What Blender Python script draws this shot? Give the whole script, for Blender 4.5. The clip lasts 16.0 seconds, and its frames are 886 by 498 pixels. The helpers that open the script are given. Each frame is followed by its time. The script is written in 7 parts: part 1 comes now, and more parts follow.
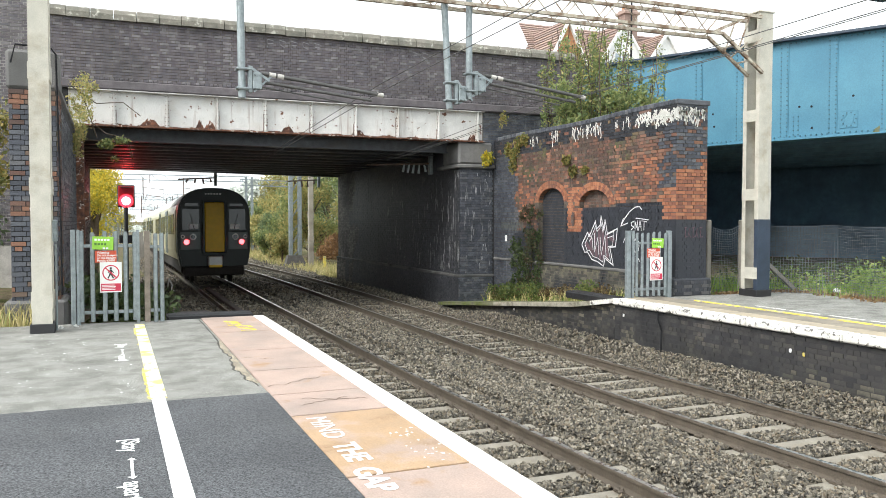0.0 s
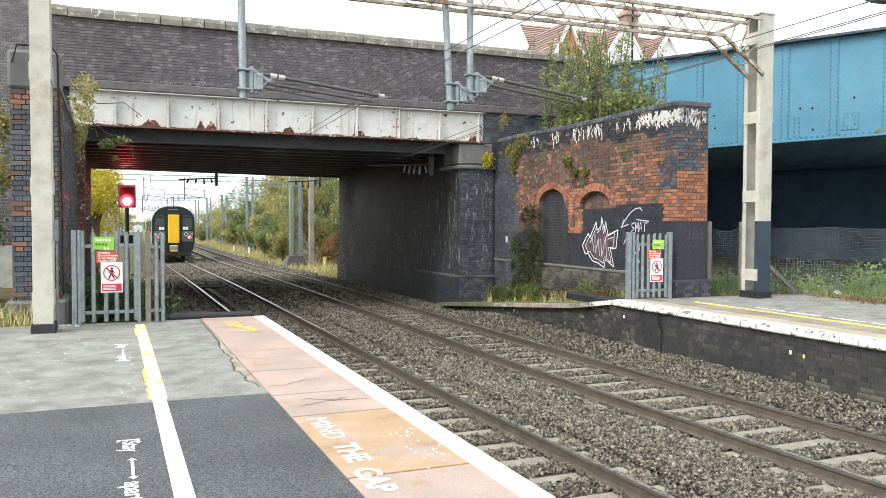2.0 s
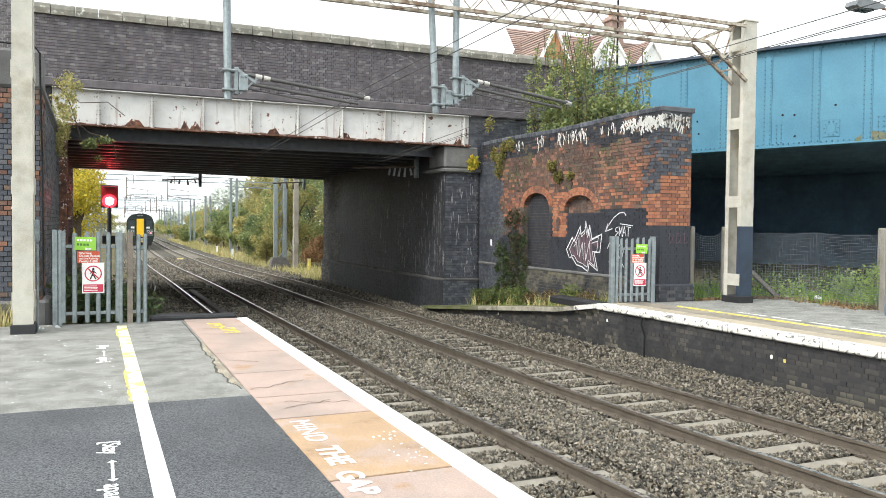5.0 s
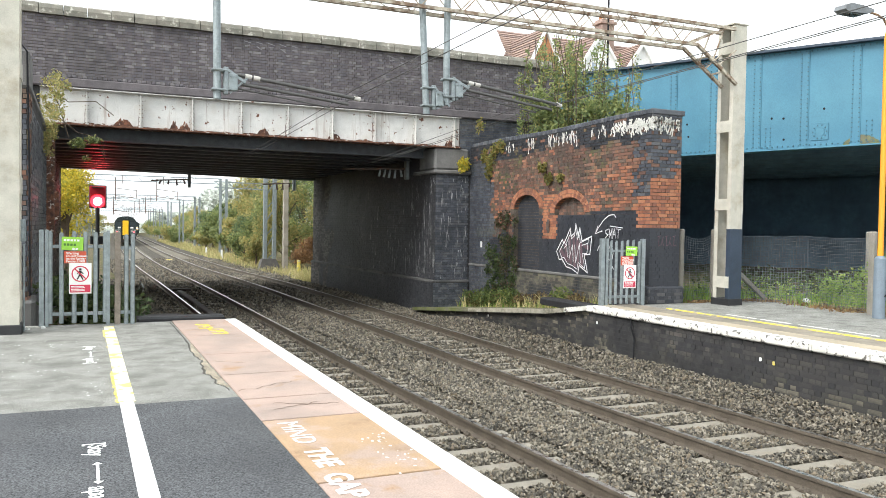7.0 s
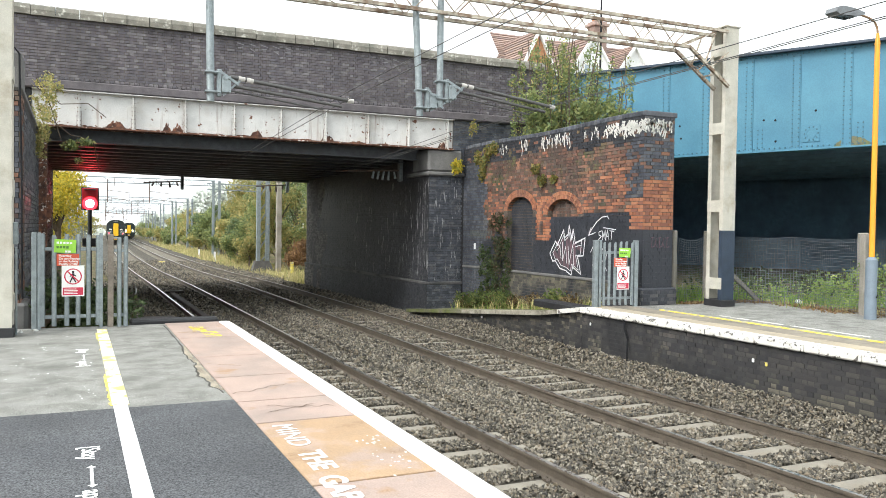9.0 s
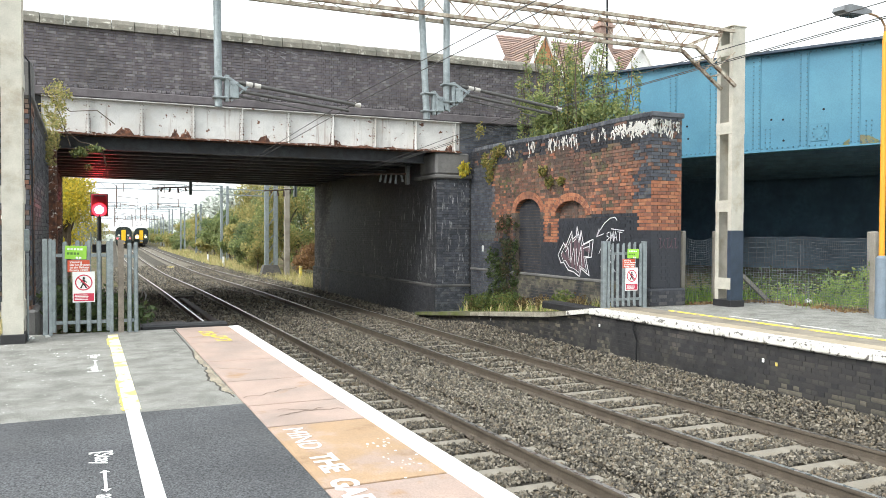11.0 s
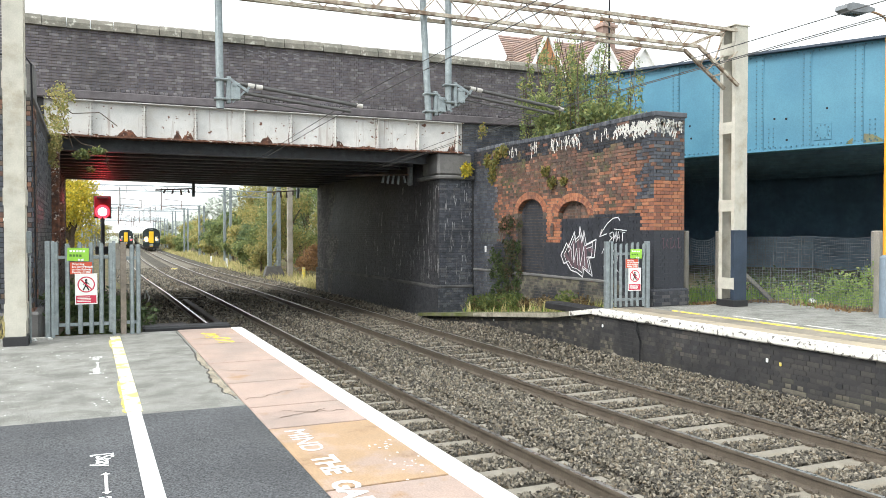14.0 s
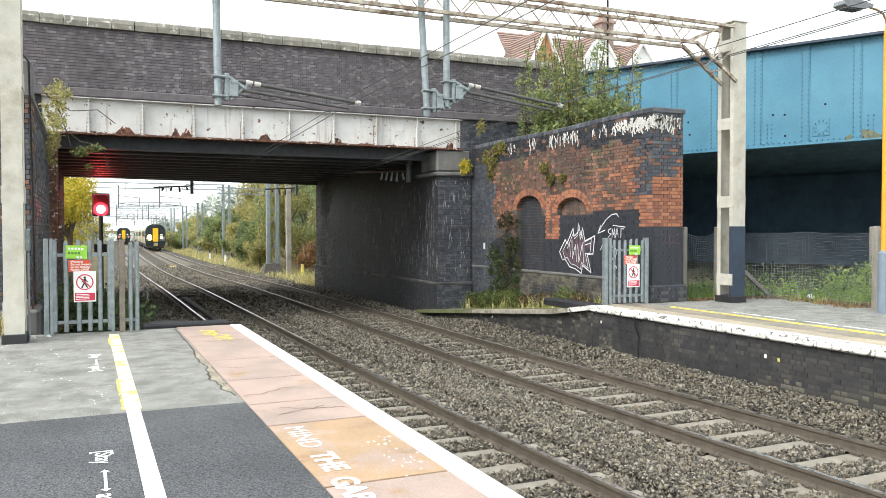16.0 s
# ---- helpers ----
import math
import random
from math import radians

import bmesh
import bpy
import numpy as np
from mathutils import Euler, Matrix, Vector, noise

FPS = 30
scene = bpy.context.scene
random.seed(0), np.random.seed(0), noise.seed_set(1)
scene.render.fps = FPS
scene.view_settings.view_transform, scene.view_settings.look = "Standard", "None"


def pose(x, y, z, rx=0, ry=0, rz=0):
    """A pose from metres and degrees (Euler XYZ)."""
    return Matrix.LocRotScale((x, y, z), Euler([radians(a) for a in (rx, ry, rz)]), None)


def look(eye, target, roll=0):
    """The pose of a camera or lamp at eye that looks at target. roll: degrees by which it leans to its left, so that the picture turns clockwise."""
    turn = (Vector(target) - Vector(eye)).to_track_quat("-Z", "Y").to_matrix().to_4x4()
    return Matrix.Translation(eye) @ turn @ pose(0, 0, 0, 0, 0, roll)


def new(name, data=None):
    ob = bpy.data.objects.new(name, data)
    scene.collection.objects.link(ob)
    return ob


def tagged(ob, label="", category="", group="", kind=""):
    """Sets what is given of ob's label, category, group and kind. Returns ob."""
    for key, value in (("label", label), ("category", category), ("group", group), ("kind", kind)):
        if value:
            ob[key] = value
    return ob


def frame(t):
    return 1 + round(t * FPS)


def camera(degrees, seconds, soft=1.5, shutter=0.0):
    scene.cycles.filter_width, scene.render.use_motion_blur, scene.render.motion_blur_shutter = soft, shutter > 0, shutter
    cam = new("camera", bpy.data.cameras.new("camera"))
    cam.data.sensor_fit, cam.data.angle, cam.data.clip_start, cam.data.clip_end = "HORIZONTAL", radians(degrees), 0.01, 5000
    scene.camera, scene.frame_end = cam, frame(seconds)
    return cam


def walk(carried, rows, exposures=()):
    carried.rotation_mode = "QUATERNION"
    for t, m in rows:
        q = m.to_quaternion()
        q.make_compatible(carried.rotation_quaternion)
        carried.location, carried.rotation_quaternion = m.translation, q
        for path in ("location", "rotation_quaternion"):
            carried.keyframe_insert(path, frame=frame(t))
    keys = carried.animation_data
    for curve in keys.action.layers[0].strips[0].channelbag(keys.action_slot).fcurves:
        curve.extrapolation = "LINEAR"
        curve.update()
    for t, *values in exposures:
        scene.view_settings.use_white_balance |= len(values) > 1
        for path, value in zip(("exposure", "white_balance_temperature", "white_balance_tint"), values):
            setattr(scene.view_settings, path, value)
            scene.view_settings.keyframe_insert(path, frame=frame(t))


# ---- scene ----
cam = camera(58.15, 16.0, soft=0.85)
# seconds, eye, heading east of +y, pitch, lean to the left (degrees)
PATH = [
    (0.0, (0.006, 0.003, 1.582), 22.569, -1.978, 0.044),
    (0.5, (-0.001, 0.001, 1.585), 22.795, -1.946, 0.124),
    (1.0, (-0.000, -0.005, 1.585), 22.650, -1.925, 0.149),
    (1.5, (-0.001, -0.007, 1.587), 22.504, -1.931, 0.161),
    (2.0, (0.003, -0.005, 1.585), 22.526, -1.920, 0.179),
    (2.5, (-0.000, 0.006, 1.575), 22.762, -1.841, 0.255),
    (3.0, (0.000, -0.005, 1.583), 22.961, -1.821, 0.351),
    (3.5, (0.000, 0.000, 1.580), 23.205, -1.753, 0.390),
    (4.0, (0.002, -0.004, 1.585), 23.394, -1.722, 0.463),
    (6.5, (0.010, -0.010, 1.586), 24.081, -1.643, 0.830),
    (7.0, (0.017, 0.020, 1.577), 24.344, -1.562, 0.864),
    (7.5, (0.012, 0.008, 1.585), 24.556, -1.534, 0.933),
    (8.0, (0.015, 0.011, 1.585), 24.778, -1.478, 0.966),
    (8.5, (0.010, 0.014, 1.582), 24.987, -1.424, 1.022),
    (9.0, (0.007, 0.010, 1.583), 24.816, -1.440, 0.780),
    (9.2, (-0.000, 0.000, 1.580), 24.682, -1.401, 0.819),
    (11.5, (-0.007, -0.010, 1.590), 24.085, -1.243, 0.035),
    (12.0, (-0.006, -0.014, 1.595), 23.819, -1.224, -0.027),
    (12.5, (-0.005, -0.012, 1.589), 23.683, -1.181, -0.054),
    (13.0, (-0.006, -0.006, 1.587), 23.816, -1.166, -0.007),
    (13.5, (0.002, 0.012, 1.578), 23.984, -1.134, 0.014),
    (14.0, (0.015, 0.008, 1.583), 24.018, -1.195, 0.017),
    (14.5, (0.016, 0.005, 1.582), 24.149, -1.211, 0.023),
    (15.0, (0.017, 0.006, 1.585), 24.223, -1.268, 0.002),
    (15.5, (0.012, 0.002, 1.585), 24.200, -1.344, -0.050),
    (16.0, (0.016, 0.004, 1.582), 24.105, -1.424, -0.112),
]


def aim(eye, yaw, pitch, lean):
    a, b = radians(yaw), radians(pitch)
    way = Vector((math.sin(a) * math.cos(b), math.cos(a) * math.cos(b), math.sin(b)))
    return look(eye, Vector(eye) + way, lean)


walk(cam, [(t, aim(eye, yaw, pitch, lean)) for t, eye, yaw, pitch, lean in PATH])

# ---- light: bright thin overcast, the sun a soft glow behind it ----
scene.view_settings.exposure = 1.18
world = bpy.data.worlds.new("sky")
scene.world = world
world.use_nodes = True
wn, wl = world.node_tree.nodes, world.node_tree.links
sky = wn.new("ShaderNodeTexSky")
sky.sky_type, sky.sun_disc = "NISHITA", False
sky.sun_elevation, sky.sun_rotation = radians(42), radians(248)
sky.air_density, sky.dust_density, sky.ozone_density = 1.0, 6.0, 1.0
grey = wn.new("ShaderNodeHueSaturation")
grey.inputs["Saturation"].default_value = 0.15
wl.new(sky.outputs[0], grey.inputs["Color"])
veil = wn.new("ShaderNodeMix")  # even white cloud over the sky
veil.data_type = "RGBA"
veil.inputs[0].default_value = 0.7
veil.inputs[7].default_value = (6.05, 6.58, 6.7, 1.0)
wl.new(grey.outputs[0], veil.inputs[6])
wl.new(veil.outputs[2], wn["Background"].inputs["Color"])
wn["Background"].inputs["Strength"].default_value = 0.15
sun = new("sun", bpy.data.lights.new("sun", "SUN"))
sun.data.energy, sun.data.angle, sun.data.color = 0.95, radians(16), (1.0, 0.98, 0.94)
sun.matrix_basis = look((-34.4, -13.9, 33.4), (0, 0, 0))


# ---- geometry ----
class Geo:
    """Gathers the corners and faces of one mesh."""

    def __init__(self):
        self.v, self.f = [], []

    def add(self, vs, fs):
        n = len(self.v)
        self.v.extend([tuple(p) for p in vs])
        self.f.extend([tuple(n + i for i in f) for f in fs])

    def box(self, a, b, m=None):
        (x0, y0, z0), (x1, y1, z1) = a, b
        vs = [Vector(p) for p in ((x0, y0, z0), (x1, y0, z0), (x1, y1, z0), (x0, y1, z0), (x0, y0, z1), (x1, y0, z1), (x1, y1, z1), (x0, y1, z1))]
        if m is not None:
            vs = [m @ p for p in vs]
        self.add(vs, [(3, 2, 1, 0), (4, 5, 6, 7), (0, 1, 5, 4), (1, 2, 6, 5), (2, 3, 7, 6), (3, 0, 4, 7)])

    def cbox(self, a, b, c=0.01, m=None):
        """A box with chamfered edges."""
        lo, hi = [min(p, q) for p, q in zip(a, b)], [max(p, q) for p, q in zip(a, b)]
        c = min([c] + [0.45 * (q - p) for p, q in zip(lo, hi)])
        bm = bmesh.new()
        bmesh.ops.create_cube(bm, size=1)
        for v in bm.verts:
            v.co = Vector([(p + q) / 2 + s * (q - p) for p, q, s in zip(lo, hi, v.co)])
        bmesh.ops.bevel(bm, geom=bm.edges[:], offset=c, segments=1, affect="EDGES", profile=0.5)
        bm.verts.index_update()
        vs = [v.co.copy() for v in bm.verts]
        if m is not None:
            vs = [m @ p for p in vs]
        self.add(vs, [[v.index for v in f.verts] for f in bm.faces])
        bm.free()

    def tube(self, p, q, r0, r1=None, seg=10, caps=True):
        p, q = Vector(p), Vector(q)
        r1 = r0 if r1 is None else r1
        d = (q - p).normalized()
        a = d.orthogonal().normalized()
        b = d.cross(a)
        vs = []
        for c, r in ((p, r0), (q, r1)):
            for i in range(seg):
                t = 2 * math.pi * i / seg
                vs.append(c + a * (r * math.cos(t)) + b * (r * math.sin(t)))
        fs = [(i, (i + 1) % seg, seg + (i + 1) % seg, seg + i) for i in range(seg)]
        if caps:
            fs += [tuple(range(seg - 1, -1, -1)), tuple(range(seg, 2 * seg))]
        self.add(vs, fs)

    def line(self, pts, r, seg=6):
        """One bent tube through all the points."""
        pts = [Vector(p) for p in pts]
        n0 = len(self.v)
        for i, c in enumerate(pts):
            d = (pts[min(i + 1, len(pts) - 1)] - pts[max(i - 1, 0)]).normalized()
            a = d.cross(Vector((0.31, 0.12, 0.94))).normalized()
            b = d.cross(a)
            self.v.extend([tuple(c + a * (r * math.cos(2 * math.pi * k / seg)) + b * (r * math.sin(2 * math.pi * k / seg))) for k in range(seg)])
        for i in range(len(pts) - 1):
            self.f.extend([(n0 + i * seg + k, n0 + i * seg + (k + 1) % seg, n0 + (i + 1) * seg + (k + 1) % seg, n0 + (i + 1) * seg + k) for k in range(seg)])

    def bar(self, p, q, w, h):
        """A flat bar from p to q, w wide across and h thick along the up side."""
        p, q = Vector(p), Vector(q)
        d = (q - p).normalized()
        s = d.cross(Vector((0, 0, 1)))
        s = s.normalized() if s.length > 1e-3 else Vector((1, 0, 0))
        u = s.cross(d)
        vs = [c + s * (i * w / 2) + u * (j * h / 2) for c in (p, q) for i, j in ((-1, -1), (1, -1), (1, 1), (-1, 1))]
        self.add(vs, [(0, 1, 2, 3), (7, 6, 5, 4), (0, 4, 5, 1), (1, 5, 6, 2), (2, 6, 7, 3), (3, 7, 4, 0)])

    def extrude(self, outline, depth, m):
        """A plane outline (x, y) drawn out to z = depth, placed by m."""
        n = len(outline)
        vs = [m @ Vector((x, y, 0)) for x, y in outline] + [m @ Vector((x, y, depth)) for x, y in outline]
        fs = [tuple(range(n - 1, -1, -1)), tuple(range(n, 2 * n))] + [(i, (i + 1) % n, n + (i + 1) % n, n + i) for i in range(n)]
        self.add(vs, fs)

    def mesh(self, name, mat, smooth=False):
        me = bpy.data.meshes.new(name)
        me.from_pydata(self.v, [], self.f)
        if smooth:
            me.shade_smooth()
        me.materials.append(mat)
        return me


def part(name, geo, mat, parent=None, label="", smooth=False):
    ob = new(name, geo.mesh(name, mat, smooth))
    ob.parent = parent
    return tagged(ob, label)


def thing(name, label, category, group="", at=(0, 0, 0), rz=0):
    ob = new(name)
    ob.matrix_basis = pose(*at, 0, 0, rz)
    return tagged(ob, label, category, group)


def setting(name, geo, mat, label, category, smooth=False):
    return tagged(part(name, geo, mat, None, label, smooth), label, category, "", "structure")


# ---- materials ----
def material(name, color, rough=0.8, metal=0.0, vary=0.25, scale=6.0, bump=0.15, fine=60.0, second=None, patch=(0.45, 0.6), patch_scale=1.5,
             third=None, third_patch=(0.6, 0.7), third_scale=4.0, pieces=0.0, ramp=None, streak=None, coat=0.0, spec=0.5, speck=0.7):
    """A surface with grain at two scales; second and third colours come through in patches; pieces: how far single pieces differ."""
    mat = bpy.data.materials.new(name)
    mat.use_nodes = True
    nt = mat.node_tree
    n, l = nt.nodes, nt.links
    b = n["Principled BSDF"]
    geo = n.new("ShaderNodeNewGeometry")
    tc = n.new("ShaderNodeTexCoord")
    where = tc.outputs["Object"]

    def tex(sc, detail=6, stretch=None, rough_=0.6):
        t = n.new("ShaderNodeTexNoise")
        t.inputs["Scale"].default_value, t.inputs["Detail"].default_value, t.inputs["Roughness"].default_value = sc, detail, rough_
        if stretch:
            m = n.new("ShaderNodeMapping")
            m.inputs["Scale"].default_value = stretch
            l.new(where, m.inputs["Vector"])
            l.new(m.outputs[0], t.inputs["Vector"])
        else:
            l.new(where, t.inputs["Vector"])
        return t.outputs["Fac"]

    def span(src, lo, hi, a=0.0, c=1.0):
        r = n.new("ShaderNodeMapRange")
        for key, val in zip(("From Min", "From Max", "To Min", "To Max"), (lo, hi, a, c)):
            r.inputs[key].default_value = val
        l.new(src, r.inputs["Value"])
        return r.outputs[0]

    def mix(fac, x, y, how="MIX"):
        m = n.new("ShaderNodeMix")
        m.data_type, m.blend_type = "RGBA", how
        for s, val in ((m.inputs[0], fac), (m.inputs[6], x), (m.inputs[7], y)):
            if isinstance(val, (int, float)):
                s.default_value = val
            elif isinstance(val, tuple):
                s.default_value = (*val, 1.0)
            else:
                l.new(val, s)
        return m.outputs[2]

    col = color
    if ramp:
        obi = n.new("ShaderNodeObjectInfo")
        add = n.new("ShaderNodeMath")
        add.operation = "ADD"
        l.new(obi.outputs["Random"], add.inputs[0])
        l.new(geo.outputs["Random Per Island"], add.inputs[1])
        fr = n.new("ShaderNodeMath")
        fr.operation = "FRACT"
        l.new(add.outputs[0], fr.inputs[0])
        cr = n.new("ShaderNodeValToRGB")
        cr.color_ramp.interpolation = "CONSTANT" if len(ramp) > 2 else "LINEAR"
        while len(cr.color_ramp.elements) < len(ramp):
            cr.color_ramp.elements.new(0.5)
        for i, (e, c) in enumerate(zip(cr.color_ramp.elements, ramp)):
            e.position, e.color = i / len(ramp), (*c, 1.0)
        l.new(fr.outputs[0], cr.inputs["Fac"])
        col = cr.outputs["Color"]
    if second:
        col = mix(span(tex(patch_scale, 8), *patch), col, second)
    if third:
        col = mix(span(tex(third_scale, 8), *third_patch), col, third)
    if streak:
        col = mix(span(tex(1.0, 6, (9.0, 9.0, 0.5)), *streak[1]), col, streak[0])
    big = span(tex(scale), 0.3, 0.7, 1 - vary, 1 + vary)
    small = span(tex(fine, 4), 0.34, 0.66, 1 - vary * speck, 1 + vary * speck)
    mul = n.new("ShaderNodeMath")
    mul.operation = "MULTIPLY"
    l.new(big, mul.inputs[0])
    l.new(small, mul.inputs[1])
    col = mix(1.0, col, mul.outputs[0], "MULTIPLY")
    l.new(col, b.inputs["Base Color"])
    b.inputs["Metallic"].default_value = metal
    b.inputs["Specular IOR Level"].default_value = spec
    b.inputs["Coat Weight"].default_value = coat
    l.new(span(tex(scale * 2), 0.3, 0.7, max(0.05, rough - 0.12), min(1.0, rough + 0.12)), b.inputs["Roughness"])
    if bump:
        bp = n.new("ShaderNodeBump")
        bp.inputs["Strength"].default_value, bp.inputs["Distance"].default_value = bump, 0.01
        l.new(tex(fine, 5), bp.inputs["Height"])
        l.new(bp.outputs[0], b.inputs["Normal"])
    return mat


def glow(name, color, strength):
    mat = bpy.data.materials.new(name)
    mat.use_nodes = True
    b = mat.node_tree.nodes["Principled BSDF"]
    b.inputs["Base Color"].default_value = (*color, 1)
    b.inputs["Emission Color"].default_value, b.inputs["Emission Strength"].default_value = (*color, 1), strength
    return mat


GRIME_MORTAR = material("grimy brown mortar", (0.115, 0.095, 0.078), 0.95, vary=0.4)
SOOT_MORTAR = material("sooty mortar", (0.035, 0.034, 0.035), 0.95, vary=0.4)
BLUE_BRICK = material("sooty blue brick", (0.05, 0.05, 0.06), 0.5, vary=0.3, fine=90, bump=0.2,
                      ramp=[(0.075, 0.082, 0.1), (0.048, 0.053, 0.065), (0.1, 0.106, 0.122), (0.064, 0.07, 0.088), (0.12, 0.12, 0.128), (0.056, 0.062, 0.076), (0.085, 0.092, 0.11)],
                      second=(0.036, 0.04, 0.05), patch=(0.45, 0.75), patch_scale=0.9, streak=((0.22, 0.22, 0.22), (0.62, 0.78)), third=(0.2, 0.2, 0.19), third_patch=(0.66, 0.74), third_scale=11.0)
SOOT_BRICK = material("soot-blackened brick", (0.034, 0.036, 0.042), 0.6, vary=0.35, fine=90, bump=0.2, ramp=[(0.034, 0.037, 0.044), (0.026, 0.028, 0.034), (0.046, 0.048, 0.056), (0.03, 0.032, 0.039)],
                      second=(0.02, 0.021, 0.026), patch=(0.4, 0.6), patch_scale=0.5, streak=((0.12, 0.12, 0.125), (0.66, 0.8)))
# paler end brick: daylight entering under the bridge is put into its colour
DAYLIT_BRICK = material("sooty brown brick lightened for daylight", (0.1, 0.09, 0.085), 0.85, vary=0.3, fine=90, ramp=[(0.11, 0.1, 0.092), (0.085, 0.078, 0.074), (0.14, 0.126, 0.115), (0.07, 0.064, 0.062), (0.16, 0.148, 0.138)], second=(0.05, 0.047, 0.047), patch=(0.48, 0.7), patch_scale=0.8)
PARAPET_BRICK = material("weathered purple-brown brick", (0.12, 0.09, 0.09), 0.8, vary=0.25, fine=90,
                         ramp=[(0.115, 0.103, 0.112), (0.13, 0.116, 0.125), (0.1, 0.088, 0.098), (0.165, 0.152, 0.158), (0.12, 0.106, 0.113), (0.108, 0.1, 0.112)],
                         second=(0.06, 0.056, 0.058), patch=(0.5, 0.75), patch_scale=0.6)
RED_BRICK = material("weathered red brick", (0.3, 0.1, 0.05), 0.88, vary=0.32, scale=4.0, fine=90, bump=0.3,
                     ramp=[(0.21, 0.1, 0.068), (0.15, 0.078, 0.06), (0.25, 0.125, 0.082), (0.105, 0.065, 0.055), (0.19, 0.105, 0.078), (0.29, 0.14, 0.088), (0.17, 0.12, 0.09)],
                     second=(0.07, 0.056, 0.048), patch=(0.44, 0.66), patch_scale=0.75, third=(0.11, 0.105, 0.05), third_patch=(0.53, 0.7), third_scale=1.5, streak=((0.05, 0.044, 0.04), (0.52, 0.74)))
DARK_RED_BRICK = material("grimy mossy dark red brick, darkened for shade", (0.1, 0.06, 0.05), 0.92, vary=0.35, fine=90, bump=0.35, ramp=[(0.13, 0.066, 0.05), (0.095, 0.056, 0.045), (0.16, 0.08, 0.056), (0.11, 0.072, 0.052)],
                          second=(0.05, 0.047, 0.042), patch=(0.45, 0.65), patch_scale=1.1, third=(0.1, 0.1, 0.045), third_patch=(0.52, 0.66), third_scale=2.2)
ORANGE_BRICK = material("newer orange brick", (0.5, 0.15, 0.06), 0.85, vary=0.2, fine=90,
                        ramp=[(0.35, 0.14, 0.075), (0.29, 0.115, 0.066), (0.39, 0.17, 0.092), (0.22, 0.095, 0.064)], second=(0.16, 0.085, 0.062), patch=(0.46, 0.72), patch_scale=1.5)
PAINTED_BRICK = material("black-painted brick", (0.034, 0.037, 0.046), 0.55, vary=0.25, fine=80,
                         second=(0.06, 0.062, 0.07), patch=(0.55, 0.75), patch_scale=1.5)
STONE = material("weathered coping stone", (0.2, 0.185, 0.155), 0.9, vary=0.25, second=(0.12, 0.12, 0.1), patch=(0.45, 0.7), patch_scale=1.2, third=(0.34, 0.33, 0.29), third_patch=(0.58, 0.66), third_scale=6.0)
GREY_STONE = material("grey rendered stone", (0.16, 0.155, 0.15), 0.9, vary=0.25, second=(0.07, 0.07, 0.07), patch=(0.45, 0.7))
LEDGE_STONE = material("sooty ledge stone", (0.1, 0.097, 0.096), 0.85, vary=0.3, second=(0.05, 0.05, 0.052), patch=(0.45, 0.65))
WHITE_GIRDER = material("flaking white girder paint", (0.6, 0.59, 0.57), 0.7, vary=0.14, scale=3, fine=40, bump=0.2,
                        second=(0.38, 0.35, 0.31), patch=(0.5, 0.75), third=(0.14, 0.06, 0.035), third_patch=(0.635, 0.66), third_scale=7.0, streak=((0.26, 0.19, 0.15), (0.58, 0.78)))
RUST = material("flaking rust", (0.17, 0.07, 0.04), 0.95, vary=0.45, fine=70, bump=0.6, second=(0.07, 0.035, 0.025), patch=(0.4, 0.6), patch_scale=8, third=(0.5, 0.46, 0.42), third_patch=(0.58, 0.66), third_scale=12)
DARK_STEEL = material("sooty bridge steel", (0.1, 0.108, 0.125), 0.5, vary=0.3, second=(0.075, 0.065, 0.06), patch=(0.55, 0.7))
BLUE_PAINT = material("blue girder paint", (0.055, 0.18, 0.265), 0.55, vary=0.1, scale=1.0, fine=30, bump=0.05, second=(0.075, 0.21, 0.285), patch=(0.4, 0.7), patch_scale=0.5, streak=((0.075, 0.15, 0.185), (0.7, 0.85)))
CREAM = material("weathered cream mast paint", (0.46, 0.44, 0.38), 0.75, vary=0.12, second=(0.34, 0.3, 0.23), patch=(0.52, 0.74), patch_scale=2.2, streak=((0.3, 0.26, 0.2), (0.7, 0.85)))
NAVY = material("dark blue-black paint", (0.03, 0.045, 0.07), 0.5, vary=0.2)
BLACK_PAINT = material("black base paint", (0.018, 0.018, 0.02), 0.6, vary=0.3)
GALV = material("galvanised steel", (0.27, 0.305, 0.315), 0.5, metal=0.5, vary=0.15, scale=12, second=(0.22, 0.25, 0.26), patch=(0.45, 0.6), patch_scale=10)
OLD_IRON = material("rusting iron", (0.13, 0.1, 0.09), 0.7, metal=0.3, vary=0.3, second=(0.2, 0.11, 0.07), patch=(0.5, 0.65), patch_scale=9)
WIRE = material("overhead wire", (0.07, 0.068, 0.066), 0.7, vary=0.2, bump=0)
CABLE = material("cable", (0.02, 0.02, 0.022), 0.9, vary=0.2, bump=0, spec=0.1)
INSULATOR = material("glazed insulator", (0.48, 0.46, 0.43), 0.25, vary=0.05, bump=0)
ASPHALT = material("new asphalt", (0.068, 0.07, 0.076), 0.9, vary=0.22, scale=1.2, fine=75, bump=1.0, speck=3.6, second=(0.09, 0.092, 0.097), patch=(0.4, 0.65), patch_scale=0.7)
OLD_TARMAC = material("worn grey tarmac", (0.25, 0.245, 0.225), 0.9, vary=0.2, scale=2.0, fine=80, bump=0.8, speck=2.4, second=(0.17, 0.168, 0.15), patch=(0.42, 0.62), patch_scale=3.2, third=(0.34, 0.33, 0.31), third_patch=(0.62, 0.68), third_scale=16)
